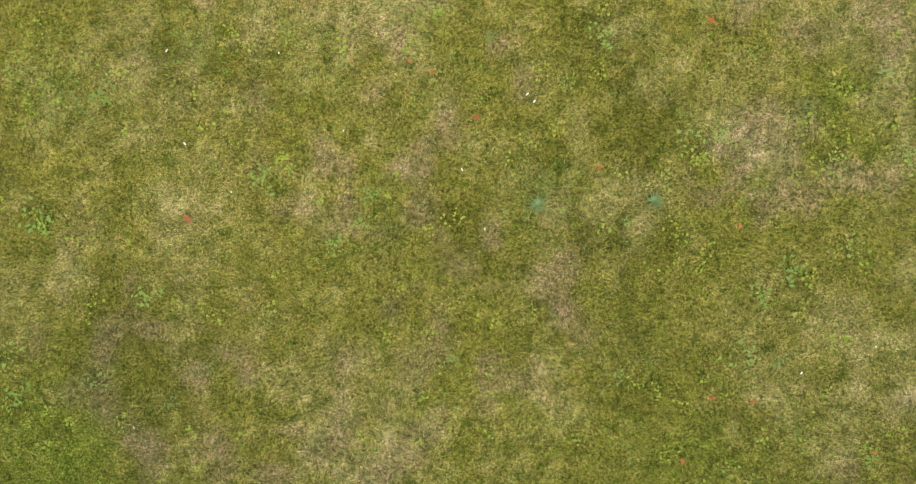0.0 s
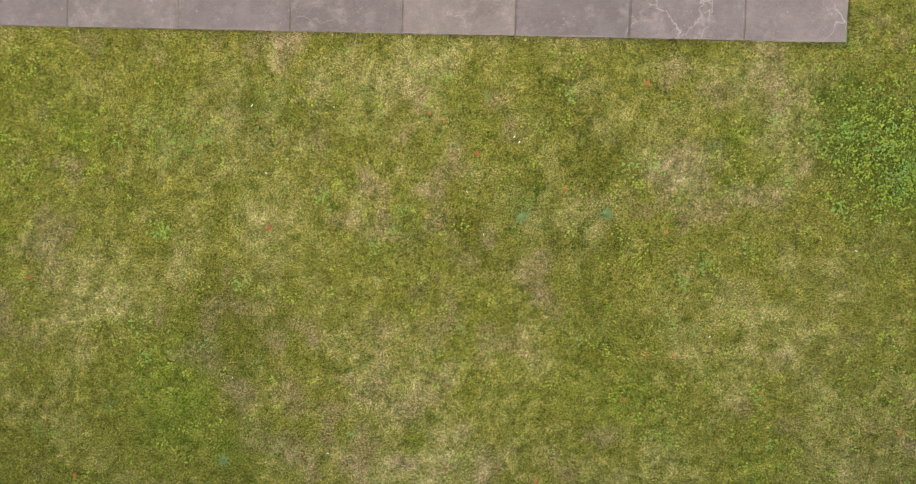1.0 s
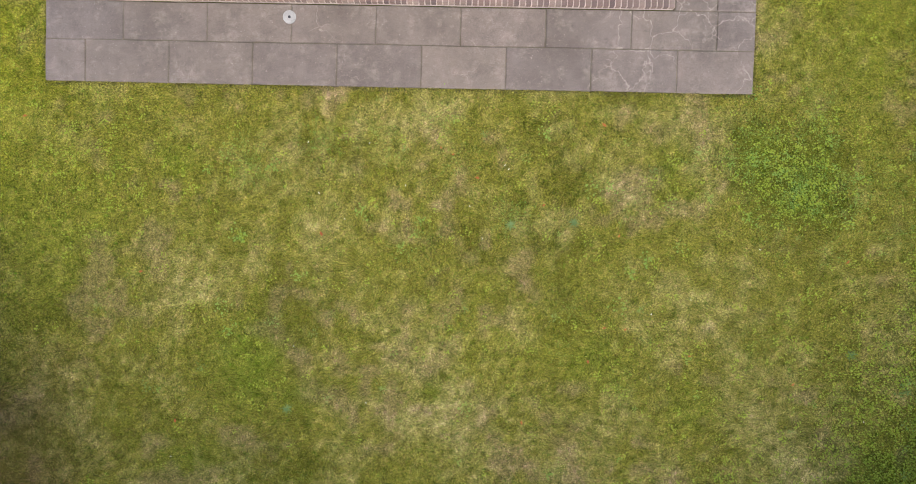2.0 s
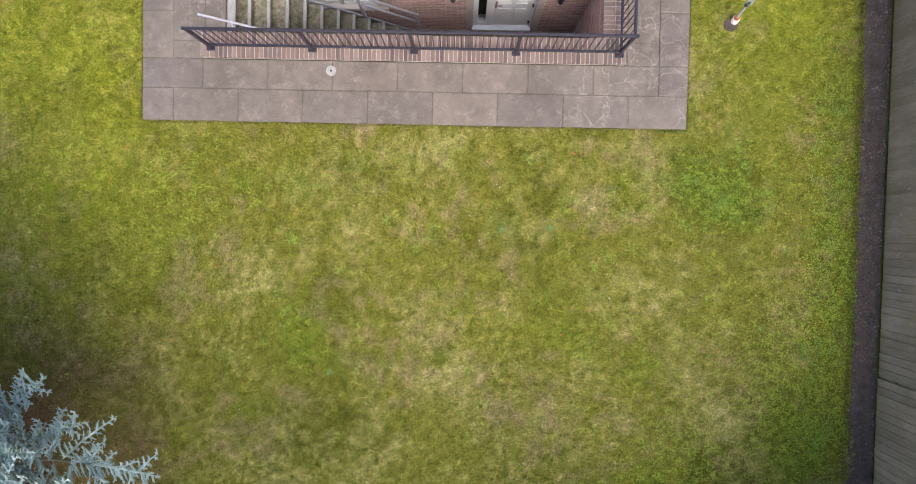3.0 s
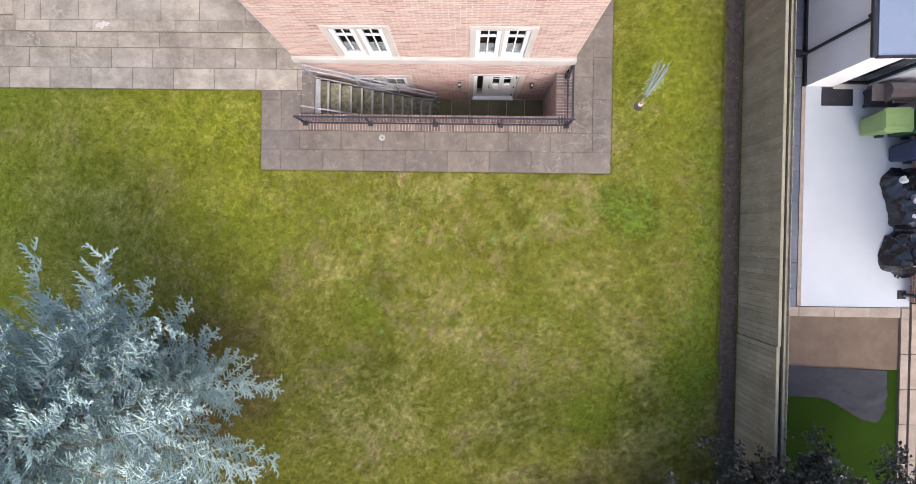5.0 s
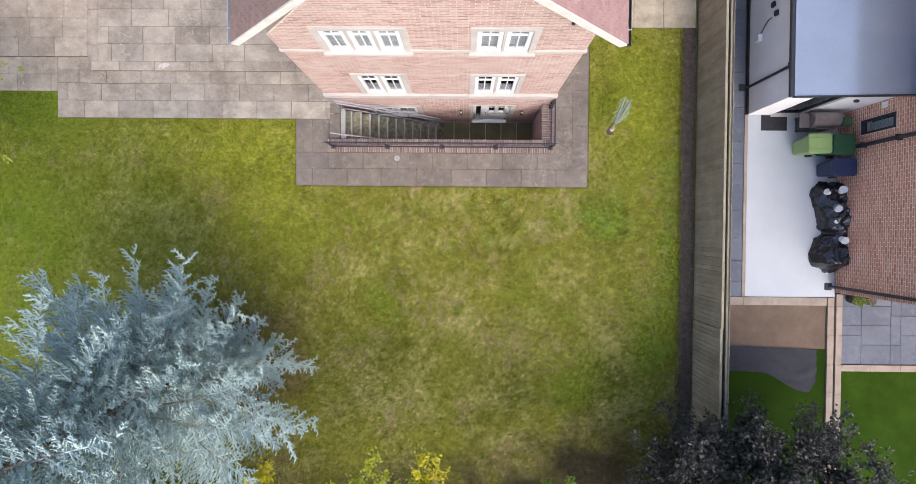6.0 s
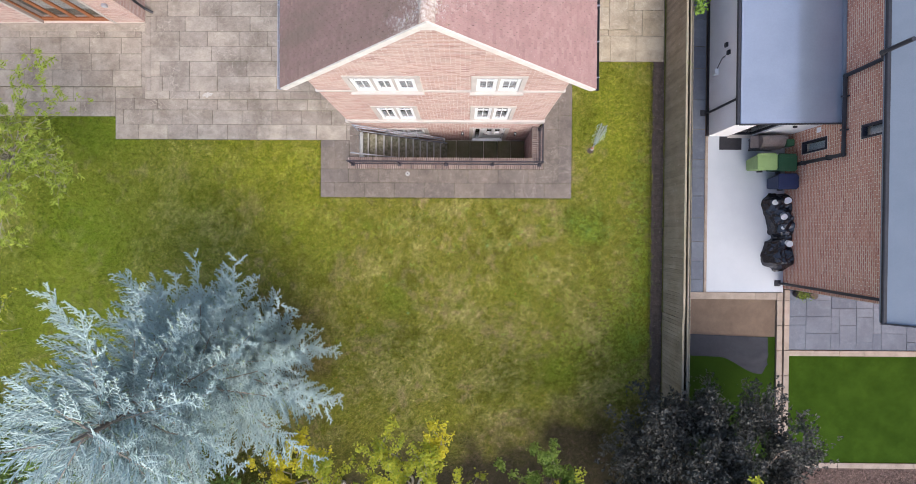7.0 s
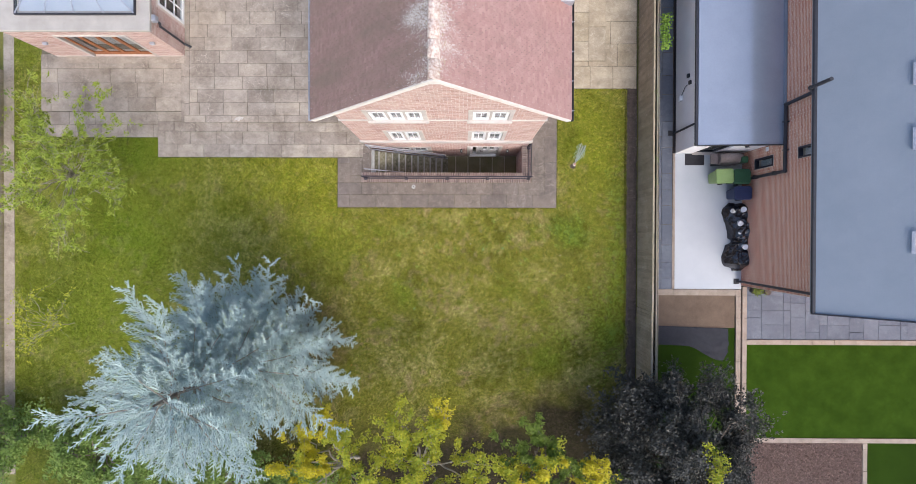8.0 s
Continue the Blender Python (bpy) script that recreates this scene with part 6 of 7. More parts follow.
for k in range(4):
    a = -15.36 + k * 0.645
    b = a + 0.645
    leaf = part("door_leaf", boxes((a + 0.003, a + 0.075, GY + 0.09, GY + 0.15, 0.28, 2.2), (b - 0.075, b - 0.003, GY + 0.09, GY + 0.15, 0.28, 2.2), (a + 0.075, b - 0.075, GY + 0.09, GY + 0.15, 0.28, 0.4), (a + 0.075, b - 0.075, GY + 0.09, GY + 0.15, 2.1, 2.2), bevel=0.005), M_TIMBER, bif)
    part("pane", boxes((a + 0.075, b - 0.075, GY + 0.115, GY + 0.123, 0.4, 2.1)), M_GLASS, leaf)
part("blind", boxes((-15.3, -12.85, GY + 0.5, GY + 0.51, 0.25, 1.3)), M_CURTAIN, room)
# dark sheet behind the folding doors, gloom put into its colour
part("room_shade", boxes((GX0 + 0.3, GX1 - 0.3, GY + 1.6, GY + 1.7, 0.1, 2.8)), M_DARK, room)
y0, y1, z0, z1 = SIDE[0]
w = part("side_window", boxes((GX1 - 0.1, GX1 + 0.02, y0, y0 + 0.1, z0, z1), (GX1 - 0.1, GX1 + 0.02, y1 - 0.1, y1, z0, z1), (GX1 - 0.1, GX1 + 0.02, y0 + 0.1, y1 - 0.1, z0, z0 + 0.1), (GX1 - 0.1, GX1 + 0.02, y0 + 0.1, y1 - 0.1, z1 - 0.1, z1),
                              (GX1 - 0.07, GX1 - 0.02, (y0 + y1) / 2 - 0.02, (y0 + y1) / 2 + 0.02, z0 + 0.1, z1 - 0.1), (GX1 - 0.07, GX1 - 0.02, y0 + 0.1, y1 - 0.1, 1.58, 1.62), (GX1 - 0.07, GX1 - 0.02, y0 + 0.1, y1 - 0.1, 0.98, 1.02), bevel=0.004), M_WHITE, room, "white glazed side door with bars")
part("pane", boxes((GX1 - 0.05, GX1 - 0.044, y0 + 0.1, y1 - 0.1, z0 + 0.1, z1 - 0.1)), M_GLASS, w)
# flat roof, stone edge and lantern
part("flat_roof", boxes((-16.95, -11.42, 8.5, 14.6, 2.86, 3.0), bevel=0.02), M_ROOF_EDGE, room, "flat roof with a grey stone edge")
lan = part("lantern", boxes((-16.28, -11.9, 9.05, 9.09, 3.0, 3.1), (-16.28, -11.9, 13.46, 13.5, 3.0, 3.1), (-16.28, -16.24, 9.09, 13.46, 3.0, 3.1), (-11.94, -11.9, 9.09, 13.46, 3.0, 3.1)), M_BLACK, room, "glass roof lantern in a dark frame")
bm = bmesh.new()
c = [(-16.24, 9.09, 3.1), (-11.94, 9.09, 3.1), (-11.94, 13.46, 3.1), (-16.24, 13.46, 3.1)]
t = [(-14.6, 10.9, 3.75), (-13.6, 10.9, 3.75), (-13.6, 11.7, 3.75), (-14.6, 11.7, 3.75)]
part("lantern_glass", sheet(sheet(sheet(sheet(sheet(bm, (c[0], c[1], t[1], t[0])), (c[1], c[2], t[2], t[1])), (c[2], c[3], t[3], t[2])), (c[3], c[0], t[0], t[3])), t), M_GLASS, lan)
bm = bmesh.new()
for k in range(5):
    f = k / 4
    bar(bm, (-16.24 + 4.3 * f, 9.09, 3.11), (-14.6 + 1.0 * f, 10.9, 3.76), 0.03, 0.03)
for a, b in zip(c[1:3], t[1:3]):
    bar(bm, a, b, 0.04, 0.04)
part("glazing_bars", bm, M_GALV, lan)
part("lantern_blind", boxes((-16.15, -12.0, 9.2, 13.4, 2.985, 3.02)), M_CONCRETE, lan)
for x in (-16.2, -12.05):
    lamp = part("wall_lamp", boxes((x - 0.09, x + 0.09, GY - 0.12, GY - 0.008, 1.72, 1.84), bevel=0.02), M_GALV, room, "small grey wall lamp")
part("hopper", boxes((-11.5, -11.28, 8.9, 9.14, 2.66, 2.9), bevel=0.03), M_GALV, room, "grey rainwater hopper")
part("downpipe", pipe_run([(-11.38, 9.02, 2.66), (-11.4, 9.0, 2.4), (-11.5, 8.98, 2.2), (-11.5, 8.96, 0.5), (-11.3, 8.88, 0.34)], 0.045), M_BLACK, room, "black downpipe")

# path along the far fence
tagged(part("path", boxes((-19.4, -18.96, -9.0, 14.0, -0.05, 0.012)), M_SLAB_W), "narrow grey gravel path along the fence", "path", kind="structure")

# ---- trees ----
def leaf_arrays(at, size, rng, up=0.6, long=1.5, droop=0.0):
    """Folded leaves, one four-cornered blade each."""
    n = len(at)
    nrm = rng.normal(size=(n, 3)) * (1 - up) + np.array([0, 0, up])
    nrm /= np.linalg.norm(nrm, axis=1)[:, None]
    ang = rng.random(n) * 2 * np.pi
    ahead = np.stack([np.cos(ang), np.sin(ang), np.full(n, -droop)], 1)
    ahead -= nrm * (ahead * nrm).sum(1)[:, None]
    ahead /= np.linalg.norm(ahead, axis=1)[:, None] + 1e-9
    side = np.cross(nrm, ahead)
    s = (size * rng.uniform(0.6, 1.35, n))[:, None]
    base, tip = at - ahead * s * long / 2, at + ahead * s * long / 2
    lift = nrm * s * 0.16
    mid = at - ahead * s * 0.08 * long
    v = np.stack([base, mid + side * s * 0.5 + lift, tip, mid - side * s * 0.5 + lift], 1).reshape(-1, 3)
    return v, np.arange(n * 4).reshape(-1, 4)


def bent(a, b, sag, rng, n=7, wobble=0.06):
    """A crooked way from a to b."""
    a, b = np.array(a, float), np.array(b, float)
    t = np.linspace(0, 1, n)[:, None]
    p = a + (b - a) * t + np.array([0, 0, sag]) * np.sin(t * np.pi)
    off = rng.normal(size=(n, 3)) * wobble * np.linalg.norm(b - a) * 0.4
    off[0] = off[-1] = 0
    return p + off


def broadleaf(name, label, base, top, clumps, leaves, size, material, seed, spread=0.42, flat=0.7, bark=None, up=0.6, long=1.5, droop=0.0, accents=(), twigs=4, rosette=9, loose=0.25, girth=1.0):
    """A broad-leaved tree: trunk, a limb and twigs to each clump, leaves round them."""
    rng = np.random.default_rng(seed)
    bark = bark or M_TRUNK
    tree = thing(name, base[0], base[1], 0.0, label, "tree")
    fork = np.array([base[0] + 0.3 * (top[0] - base[0]), base[1] + 0.3 * (top[1] - base[1]), top[2] * 0.38])
    part("trunk", fast_mesh("trunk", *tube_arrays(bent((base[0], base[1], -0.05), fork, 0, rng), 0.035 * girth * top[2] / 2.2, 0.024 * girth * top[2] / 2.2, 8)), bark, tree, smooth=True)
    by_mat = {}
    for k, row in enumerate(clumps):
        c = np.array(row[:3], float)
        r = row[3] if len(row) > 3 else spread
        mat = accents[row[4]] if len(row) > 4 else material
        path = bent(fork, c, 0.25, rng, 9)
        part("limb", fast_mesh("limb", *tube_arrays(path, (0.03 + 0.004 * top[2]) * girth, 0.009 * girth, 6)), bark, tree, smooth=True)
        pieces = []
        pts = []
        for _ in range(twigs):
            tip = c + rng.normal(size=3) * r * (0.9, 0.9, 0.9 * flat)
            start = path[rng.integers(5, 9)]
            tw = bent(start, tip, 0.05, rng, 6)
            pieces.append(tube_arrays(tw, 0.009 * min(1, girth * 1.3), 0.003, 4))
            n = int(leaves / twigs * (r / spread) ** 1.5)
            along = tw[rng.integers(1, 6, n)]
            # leaves sit in tight rosettes round the twig
            m = max(2, n // rosette)
            hub = along[rng.integers(0, n, m)] + rng.normal(size=(m, 3)) * np.array([1, 1, flat]) * r * loose
            pts.append(hub[rng.integers(0, m, n)] + rng.normal(size=(n, 3)) * np.array([1, 1, 0.6]) * size * 1.15)
        tagged(part("twig", fast_mesh("twig", *join_arrays(pieces)), bark, tree), kind="stuff")
        by_mat.setdefault(mat.name, (mat, []))[1].append(np.concatenate(pts))
    for mat, pts in by_mat.values():
        p = np.concatenate(pts)
        tagged(part("crown", fast_mesh("crown", *leaf_arrays(p, size, rng, up, long, droop)), mat, tree), kind="stuff")
    return tree


# golden and yellow-green trees at the foot of the lawn: clump x, y, z, reach, accent
broadleaf("maple_tree", "small tree turning golden yellow at the lawn's edge", (-4.4, -8.2), (-4.6, -5.6, 5.0),
          [(-5.0, -5.05, 4.1, 0.42, 0), (-5.5, -5.85, 4.0, 0.45, 0), (-4.1, -5.85, 4.1, 0.4), (-6.4, -6.80, 3.9, 0.35, 0), (-3.9, -6.70, 4.2, 0.5), (-4.9, -6.80, 4.3, 0.4, 0), (-5.6, -7.80, 4.2, 0.6), (-4.2, -8.00, 4.5, 0.7), (-3.4, -7.40, 4.3, 0.5), (-6.3, -8.40, 4.0, 0.6), (-4.5, -5.50, 3.8, 0.3)],
          1300, 0.052, M_MAPLE, 31, twigs=7, rosette=14, loose=0.12, bark=M_TWIG, accents=(M_GOLD,))
broadleaf("maple_tree", "yellow-green leafy tree at the lawn's edge", (-1.5, -8.3), (-1.6, -5.6, 5.0),
          [(-2.4, -5.05, 4.2, 0.42), (-2.05, -5.80, 4.2, 0.5), (-2.9, -6.40, 4.1, 0.4), (-1.0, -5.25, 4.1, 0.38), (-0.95, -6.10, 4.2, 0.42), (-1.5, -6.80, 4.3, 0.5), (0.2, -6.50, 4.1, 0.42), (0.7, -7.10, 4.1, 0.4), (-2.4, -7.50, 4.4, 0.6), (-0.6, -7.70, 4.5, 0.6), (-1.6, -8.40, 4.6, 0.7), (-0.7, -5.00, 4.1, 0.3, 0)],
          1300, 0.052, M_MAPLE, 32, twigs=7, rosette=14, loose=0.12, bark=M_TWIG, accents=(M_GOLD,))
broadleaf("maple_tree", "green tree with golden shoots beside the dark tree", (2.7, -8.2), (2.8, -5.8, 5.0),
          [(2.35, -5.45, 4.1, 0.4), (1.9, -6.10, 4.0, 0.45), (3.2, -6.00, 4.1, 0.5), (2.6, -6.90, 4.4, 0.5, 0), (3.7, -6.80, 4.0, 0.45), (4.6, -6.55, 4.6, 0.3, 0), (4.4, -7.10, 4.3, 0.35, 0), (5.1, -7.30, 4.0, 0.4), (1.4, -7.00, 4.1, 0.45, 1), (2.2, -7.70, 4.4, 0.6, 1), (3.3, -7.70, 4.5, 0.6), (2.9, -6.40, 4.4, 0.3, 1)],
          1400, 0.052, M_GREEN, 33, twigs=7, rosette=14, loose=0.12, accents=(M_GOLD, M_MAPLE))

rng = np.random.default_rng(50)
clumps = []
while len(clumps) < 56:
    p = rng.uniform(-1, 1, 3)
    if np.linalg.norm(p) < 1 and p[2] > -0.75:
        clumps.append((7.45 + p[0] * 3.15, -6.75 + p[1] * 2.9, 3.0 + p[2] * 1.9, rng.uniform(0.45, 0.75)))
clumps += [(6.0, -5.0, 2.0, 0.5), (7.4, -4.6, 3.0, 0.5), (9.7, -5.4, 3.2, 0.5), (8.2, -4.3, 3.6, 0.45), (4.9, -5.0, 2.5, 0.45), (5.2, -5.8, 2.8, 0.5), (9.6, -4.6, 4.4, 0.4)]
broadleaf("purple_plum_tree", "dense dark purple-leaved tree by the fence", (8.3, -8.0), (8.4, -7.0, 5.2), clumps, 1150, 0.062, M_PURPLE, 34, spread=0.55, up=0.45)
broadleaf("golden_shoot", "bright golden leafy shoot beside the dark tree", (8.9, -8.6), (8.5, -6.6, 5.2), [(8.0, -5.75, 4.7, 0.18), (8.12, -6.1, 4.9, 0.24), (8.25, -6.5, 4.9, 0.22), (8.3, -6.9, 4.6, 0.15)], 420, 0.055, M_MAPLE, 35, spread=0.3)

rng = np.random.default_rng(60)
clumps = []
for _ in range(34):
    a, r = rng.uniform(0, 2 * np.pi), 2.5 * math.sqrt(rng.random())
    clumps.append((-15.0 + r * math.cos(a) * 0.9, 3.4 + r * math.sin(a) * 1.1, 3.6 - 0.16 * r * r + rng.uniform(-0.4, 0.3), 0.45))
clumps += [(-12.9, 5.6, 2.4, 0.4), (-13.4, 6.3, 2.6, 0.4), (-12.9, 2.4, 2.4, 0.4), (-16.2, 6.5, 2.6, 0.4)]
broadleaf("weeping_tree", "sparse tree with pale drooping twigs and narrow leaves", (-15.2, 3.3), (-15.0, 3.6, 4.6), clumps, 230, 0.046, M_LIME, 36, bark=M_TWIG, long=3.4, droop=0.6, up=0.5, twigs=9, spread=0.45, girth=0.5)
clumps = [(-16.3 + rng.uniform(-1.1, 1.1), -2.2 + rng.uniform(-1.3, 1.2), 1.9 + rng.uniform(-0.5, 0.4), 0.4) for _ in range(14)]
broadleaf("sparse_shrub", "thin yellow-leaved shrub on the lawn", (-16.4, -2.6), (-16.3, -2.3, 2.5), clumps, 80, 0.05, M_MAPLE, 37, bark=M_TWIG, twigs=6, girth=0.3)

for k, (x, y, w) in enumerate(((-17.6, -6.9, 1.7), (-14.6, -7.6, 1.8), (-11.6, -8.1, 1.8), (-9.0, -8.6, 1.6), (-19.9, 6.2, 1.0), (-6.6, -8.9, 1.2))):
    rng = np.random.default_rng(70 + k)
    clumps = [(x + rng.uniform(-w, w), y + rng.uniform(-1.1, 1.1), 1.6 + rng.uniform(-0.9, 0.6), 0.5) for _ in range(22)]
    broadleaf("hedge_shrub", "dense dark green shrub along the garden's edge", (x, y), (x, y, 2.2), clumps, 420, 0.065, M_HEDGE, 80 + k, spread=0.5)

# ivy on top of the fence
rng = np.random.default_rng(90)
p = np.stack([7.62 + rng.normal(size=420) * 0.10, rng.uniform(8.3, 9.6, 420), 1.75 + rng.normal(size=420) * 0.14], 1)
ivy = thing("climber", 7.6, 8.9, NZ, "bright green climber growing over the fence top", "climbing plant")
tagged(part("leaves", fast_mesh("leaves", *leaf_arrays(p, 0.075, rng, 0.6)), M_WEED, ivy), kind="stuff")
part("stem", fast_mesh("stem", *tube_arrays(bent((7.66, 8.9, NZ - 0.05), (7.62, 8.95, 1.75), 0, rng), 0.02, 0.01)), M_TRUNK, ivy)
for y in (3.2, 4.1, 6.6):
    p = np.stack([7.34 + rng.normal(size=26) * 0.05, y + rng.normal(size=26) * 0.1, 1.78 + rng.normal(size=26) * 0.03], 1)
    v, f = leaf_arrays(p, 0.018, rng, 0.6)
    sprig = part("sprig", fast_mesh("sprig", v, f), M_WEED)
    tagged(sprig, "small green sprig on the fence top", "sprig", "sprigs on the fence")
p = np.stack([11.9 + rng.normal(size=160) * 0.14, -1.06 + rng.normal(size=160) * 0.1, NZ + 0.42 + rng.normal(size=160) * 0.07], 1)
tagged(part("plant", fast_mesh("plant", *leaf_arrays(p, 0.05, rng, 0.6)), M_GREEN, planted[0], "green leafy plant"), kind="stuff")


# ---- the blue cedar ----
def frames(along):
    """For each direction a sideways and an upward direction."""
    side = np.cross(along, np.array([0, 0, 1.0]))
    side /= np.linalg.norm(side, axis=1)[:, None] + 1e-9
    return side, np.cross(side, along)


def offshoots(root, way, long, bend, step, first, angle, rise, rng):
    """Shoots to both sides of curved parents: their roots, directions, parents and places along them."""
    count = np.maximum(1, (long * (1 - first) / step).astype(int))
    which = np.repeat(np.arange(len(long)), count)
    k = np.arange(len(which)) - np.repeat(np.cumsum(count) - count, count)
    u = first + (1 - first) * np.clip((k + rng.uniform(0.1, 0.9, len(k))) / count[which], 0, 0.99)
    at = root[which] + way[which] * (long[which] * u)[:, None] + bend[which] * (u * u)[:, None]
    along = way[which] * long[which][:, None] + 2 * bend[which] * u[:, None]
    along /= np.linalg.norm(along, axis=1)[:, None] + 1e-9
    side, up = frames(along)
    a = rng.uniform(*angle, len(k))[:, None]
    d = along * np.cos(a) + side * np.sin(a) * np.where(k % 2, 1.0, -1.0)[:, None] + up * rng.uniform(*rise, len(k))[:, None]
    return at, d / np.linalg.norm(d, axis=1)[:, None], which, u


def spindles(root, way, long, bend, fat, rng, rings=3):
    """Needle-clad shoots: three-sided, thick at the foot, uneven and pointed."""
    n = len(root)
    t = np.linspace(0, 1, rings)
    line = root[:, None] + way[:, None] * (long[:, None] * t)[..., None] + bend[:, None] * (t * t)[None, :, None]
    side, up = frames(way)
    ang = np.arange(3) * 2 * np.pi / 3
    rad = np.broadcast_to(fat, (n,))[:, None, None] * (1.0 - 0.82 * t ** 1.5)[None, :, None] * rng.uniform(0.7, 1.3, (n, rings, 3))
    spin = rng.random((n, rings, 1)) * 2.0
    v = line[:, :, None] + side[:, None, None] * (np.cos(ang + spin) * rad)[..., None] + up[:, None, None] * (np.sin(ang + spin) * rad)[..., None]
    i, j = np.meshgrid(np.arange(rings - 1), np.arange(3), indexing="ij")
    k = (j + 1) % 3
    quad = np.stack([i * 3 + j, i * 3 + k, i * 3 + 3 + k, i * 3 + 3 + j], -1).reshape(-1, 4)
    return v.reshape(-1, 3), (np.arange(n)[:, None, None] * rings * 3 + quad[None]).reshape(-1, 4)


def cones(root, way, long, fat, rng):
    """Short pointed shoots, three faces each."""
    n = len(root)
    side, up = frames(way)
    foot = [root + (side * math.cos(q) + up * math.sin(q)) * (fat * rng.uniform(0.7, 1.3, n))[:, None] for q in (0.5, 2.6, 4.7)]
    v = np.stack([*foot, root + way * long[:, None]], 1).reshape(-1, 3)
    return v, (np.arange(n)[:, None, None] * 4 + np.array(((0, 1, 3), (1, 2, 3), (2, 0, 3)))[None]).reshape(-1, 3)


# tips of the lower limbs that spread over the lawn
LOW_LIMBS = [(-7.3, 0.0, 3.2), (-6.7, -0.4, 2.6), (-6.2, -0.9, 1.8), (-7.9, -0.2, 2.2), (-5.6, -1.6, 1.7), (-5.0, -2.2, 1.7), (-4.5, -2.7, 2.6), (-3.9, -4.05, 3.6), (-8.4, 0.0, 5.2), (-6.6, -0.6, 4.2), (-5.2, -3.4, 1.5)]


def blue_cedar(cx, cy, height, seed):
    rng = np.random.default_rng(seed)
    tree = thing("blue_cedar", cx, cy, 0.0, "large blue cedar with layered feathery sprays", "tree")
    trunk = bent((cx, cy, -0.05), (cx - 0.1, cy - 0.05, height), 0, rng, 12, 0.01)
    part("trunk", fast_mesh("trunk", *tube_arrays(trunk, 0.26, 0.03, 10)), M_TRUNK, tree, smooth=True)
    limbs = 84
    roots, ways, longs, bends = [], [], [], []
    for k in range(limbs):
        f = (k + 0.5) / limbs
        z = 1.1 + (height - 1.5) * f ** 0.9 + rng.uniform(-0.2, 0.2)
        ang = k * 2.39996 + rng.uniform(-0.3, 0.3)
        lobe = 1 + 0.07 * math.cos(3 * ang + 0.7) + 0.05 * math.cos(5 * ang - 3 * f)
        reach = (3.4 - 0.25 * math.sin(ang) - 1.0 * f ** 3) * lobe * rng.uniform(0.86, 1.06)
        if k % 4 == 3:
            reach *= 0.62
        foot = trunk[min(11, int(z / height * 11.99))]
        a = np.array([foot[0], foot[1], z])
        d = np.array([math.cos(ang), math.sin(ang), rng.uniform(0.02, 0.35) + 0.2 * f])
        d /= np.linalg.norm(d)
        sag = np.array([*rng.uniform(-0.28, 0.28, 2) * reach, rng.uniform(-0.2, 0.0) * reach])
        t = np.linspace(0, 1, 8)[:, None]
        part("limb", fast_mesh("limb", *tube_arrays(a + d * reach * t + sag * t * t, 0.010 + 0.006 * reach, 0.004, 5)), M_TWIG, tree)
        roots.append(a)
        ways.append(d)
        longs.append(reach)
        bends.append(sag)
    for end in LOW_LIMBS:
        end = np.array(end)
        foot = trunk[min(11, int(end[2] / height * 11.99))]
        a = np.array([foot[0], foot[1], max(0.9, end[2] - 0.5)])
        reach = np.linalg.norm(end - a)
        sag = np.array([*rng.uniform(-0.12, 0.12, 2) * reach, -0.1 * reach])
        d = (end - a - sag) / np.linalg.norm(end - a - sag)
        t = np.linspace(0, 1, 8)[:, None]
        part("limb", fast_mesh("limb", *tube_arrays(a + d * reach * t + sag * t * t, 0.010 + 0.006 * reach, 0.004, 5)), M_TWIG, tree)
        roots.append(a)
        ways.append(d)
        longs.append(reach)
        bends.append(sag)
    limb = (np.array(roots), np.array(ways), np.array(longs), np.array(bends))
    # flat fans of branches off each limb, then sprays, then stubby shoots
    r2, d2, par, u2 = offshoots(*limb, 0.115, 0.04, (0.6, 1.25), (-0.05, 0.75), rng)
    l2 = np.clip((1.12 - u2) * limb[2][par] * 0.45, 0.35, 1.15) * rng.uniform(0.55, 1.2, len(u2))
    b2 = limb[1][par] * (0.22 * l2)[:, None] + np.stack([np.zeros_like(l2), np.zeros_like(l2), rng.uniform(-0.12, 0.2, len(l2)) * l2], 1)
    # the limb's own last stretch is a spray too
    tip = 0.62
    r2 = np.concatenate([r2, limb[0] + limb[1] * (limb[2] * tip)[:, None] + limb[3] * tip * tip])
    dt = limb[1] * limb[2][:, None] + 2 * limb[3] * tip
    dt /= np.linalg.norm(dt, axis=1)[:, None]
    d2, l2 = np.concatenate([d2, dt]), np.concatenate([l2, limb[2] * (1 - tip) + 0.1])
    b2 = np.concatenate([b2, limb[3] * (1 - tip) ** 2 + (0, 0, 0.05)])
    r3, d3, par, u3 = offshoots(r2, d2, l2, b2, 0.045, 0.06, (0.65, 1.05), (0.0, 0.6), rng)
    l3 = (0.065 + 0.2 * (1 - u3) * np.clip(l2[par], 0.4, 1.0)) * rng.uniform(0.6, 1.25, len(u3))
    b3 = d2[par] * (0.25 * l3)[:, None] + np.stack([np.zeros_like(l3), np.zeros_like(l3), 0.15 * l3], 1)
    r4, d4, par4, u4 = offshoots(r3, d3, l3, b3, 0.021, 0.1, (0.6, 1.05), (-0.3, 0.9), rng)
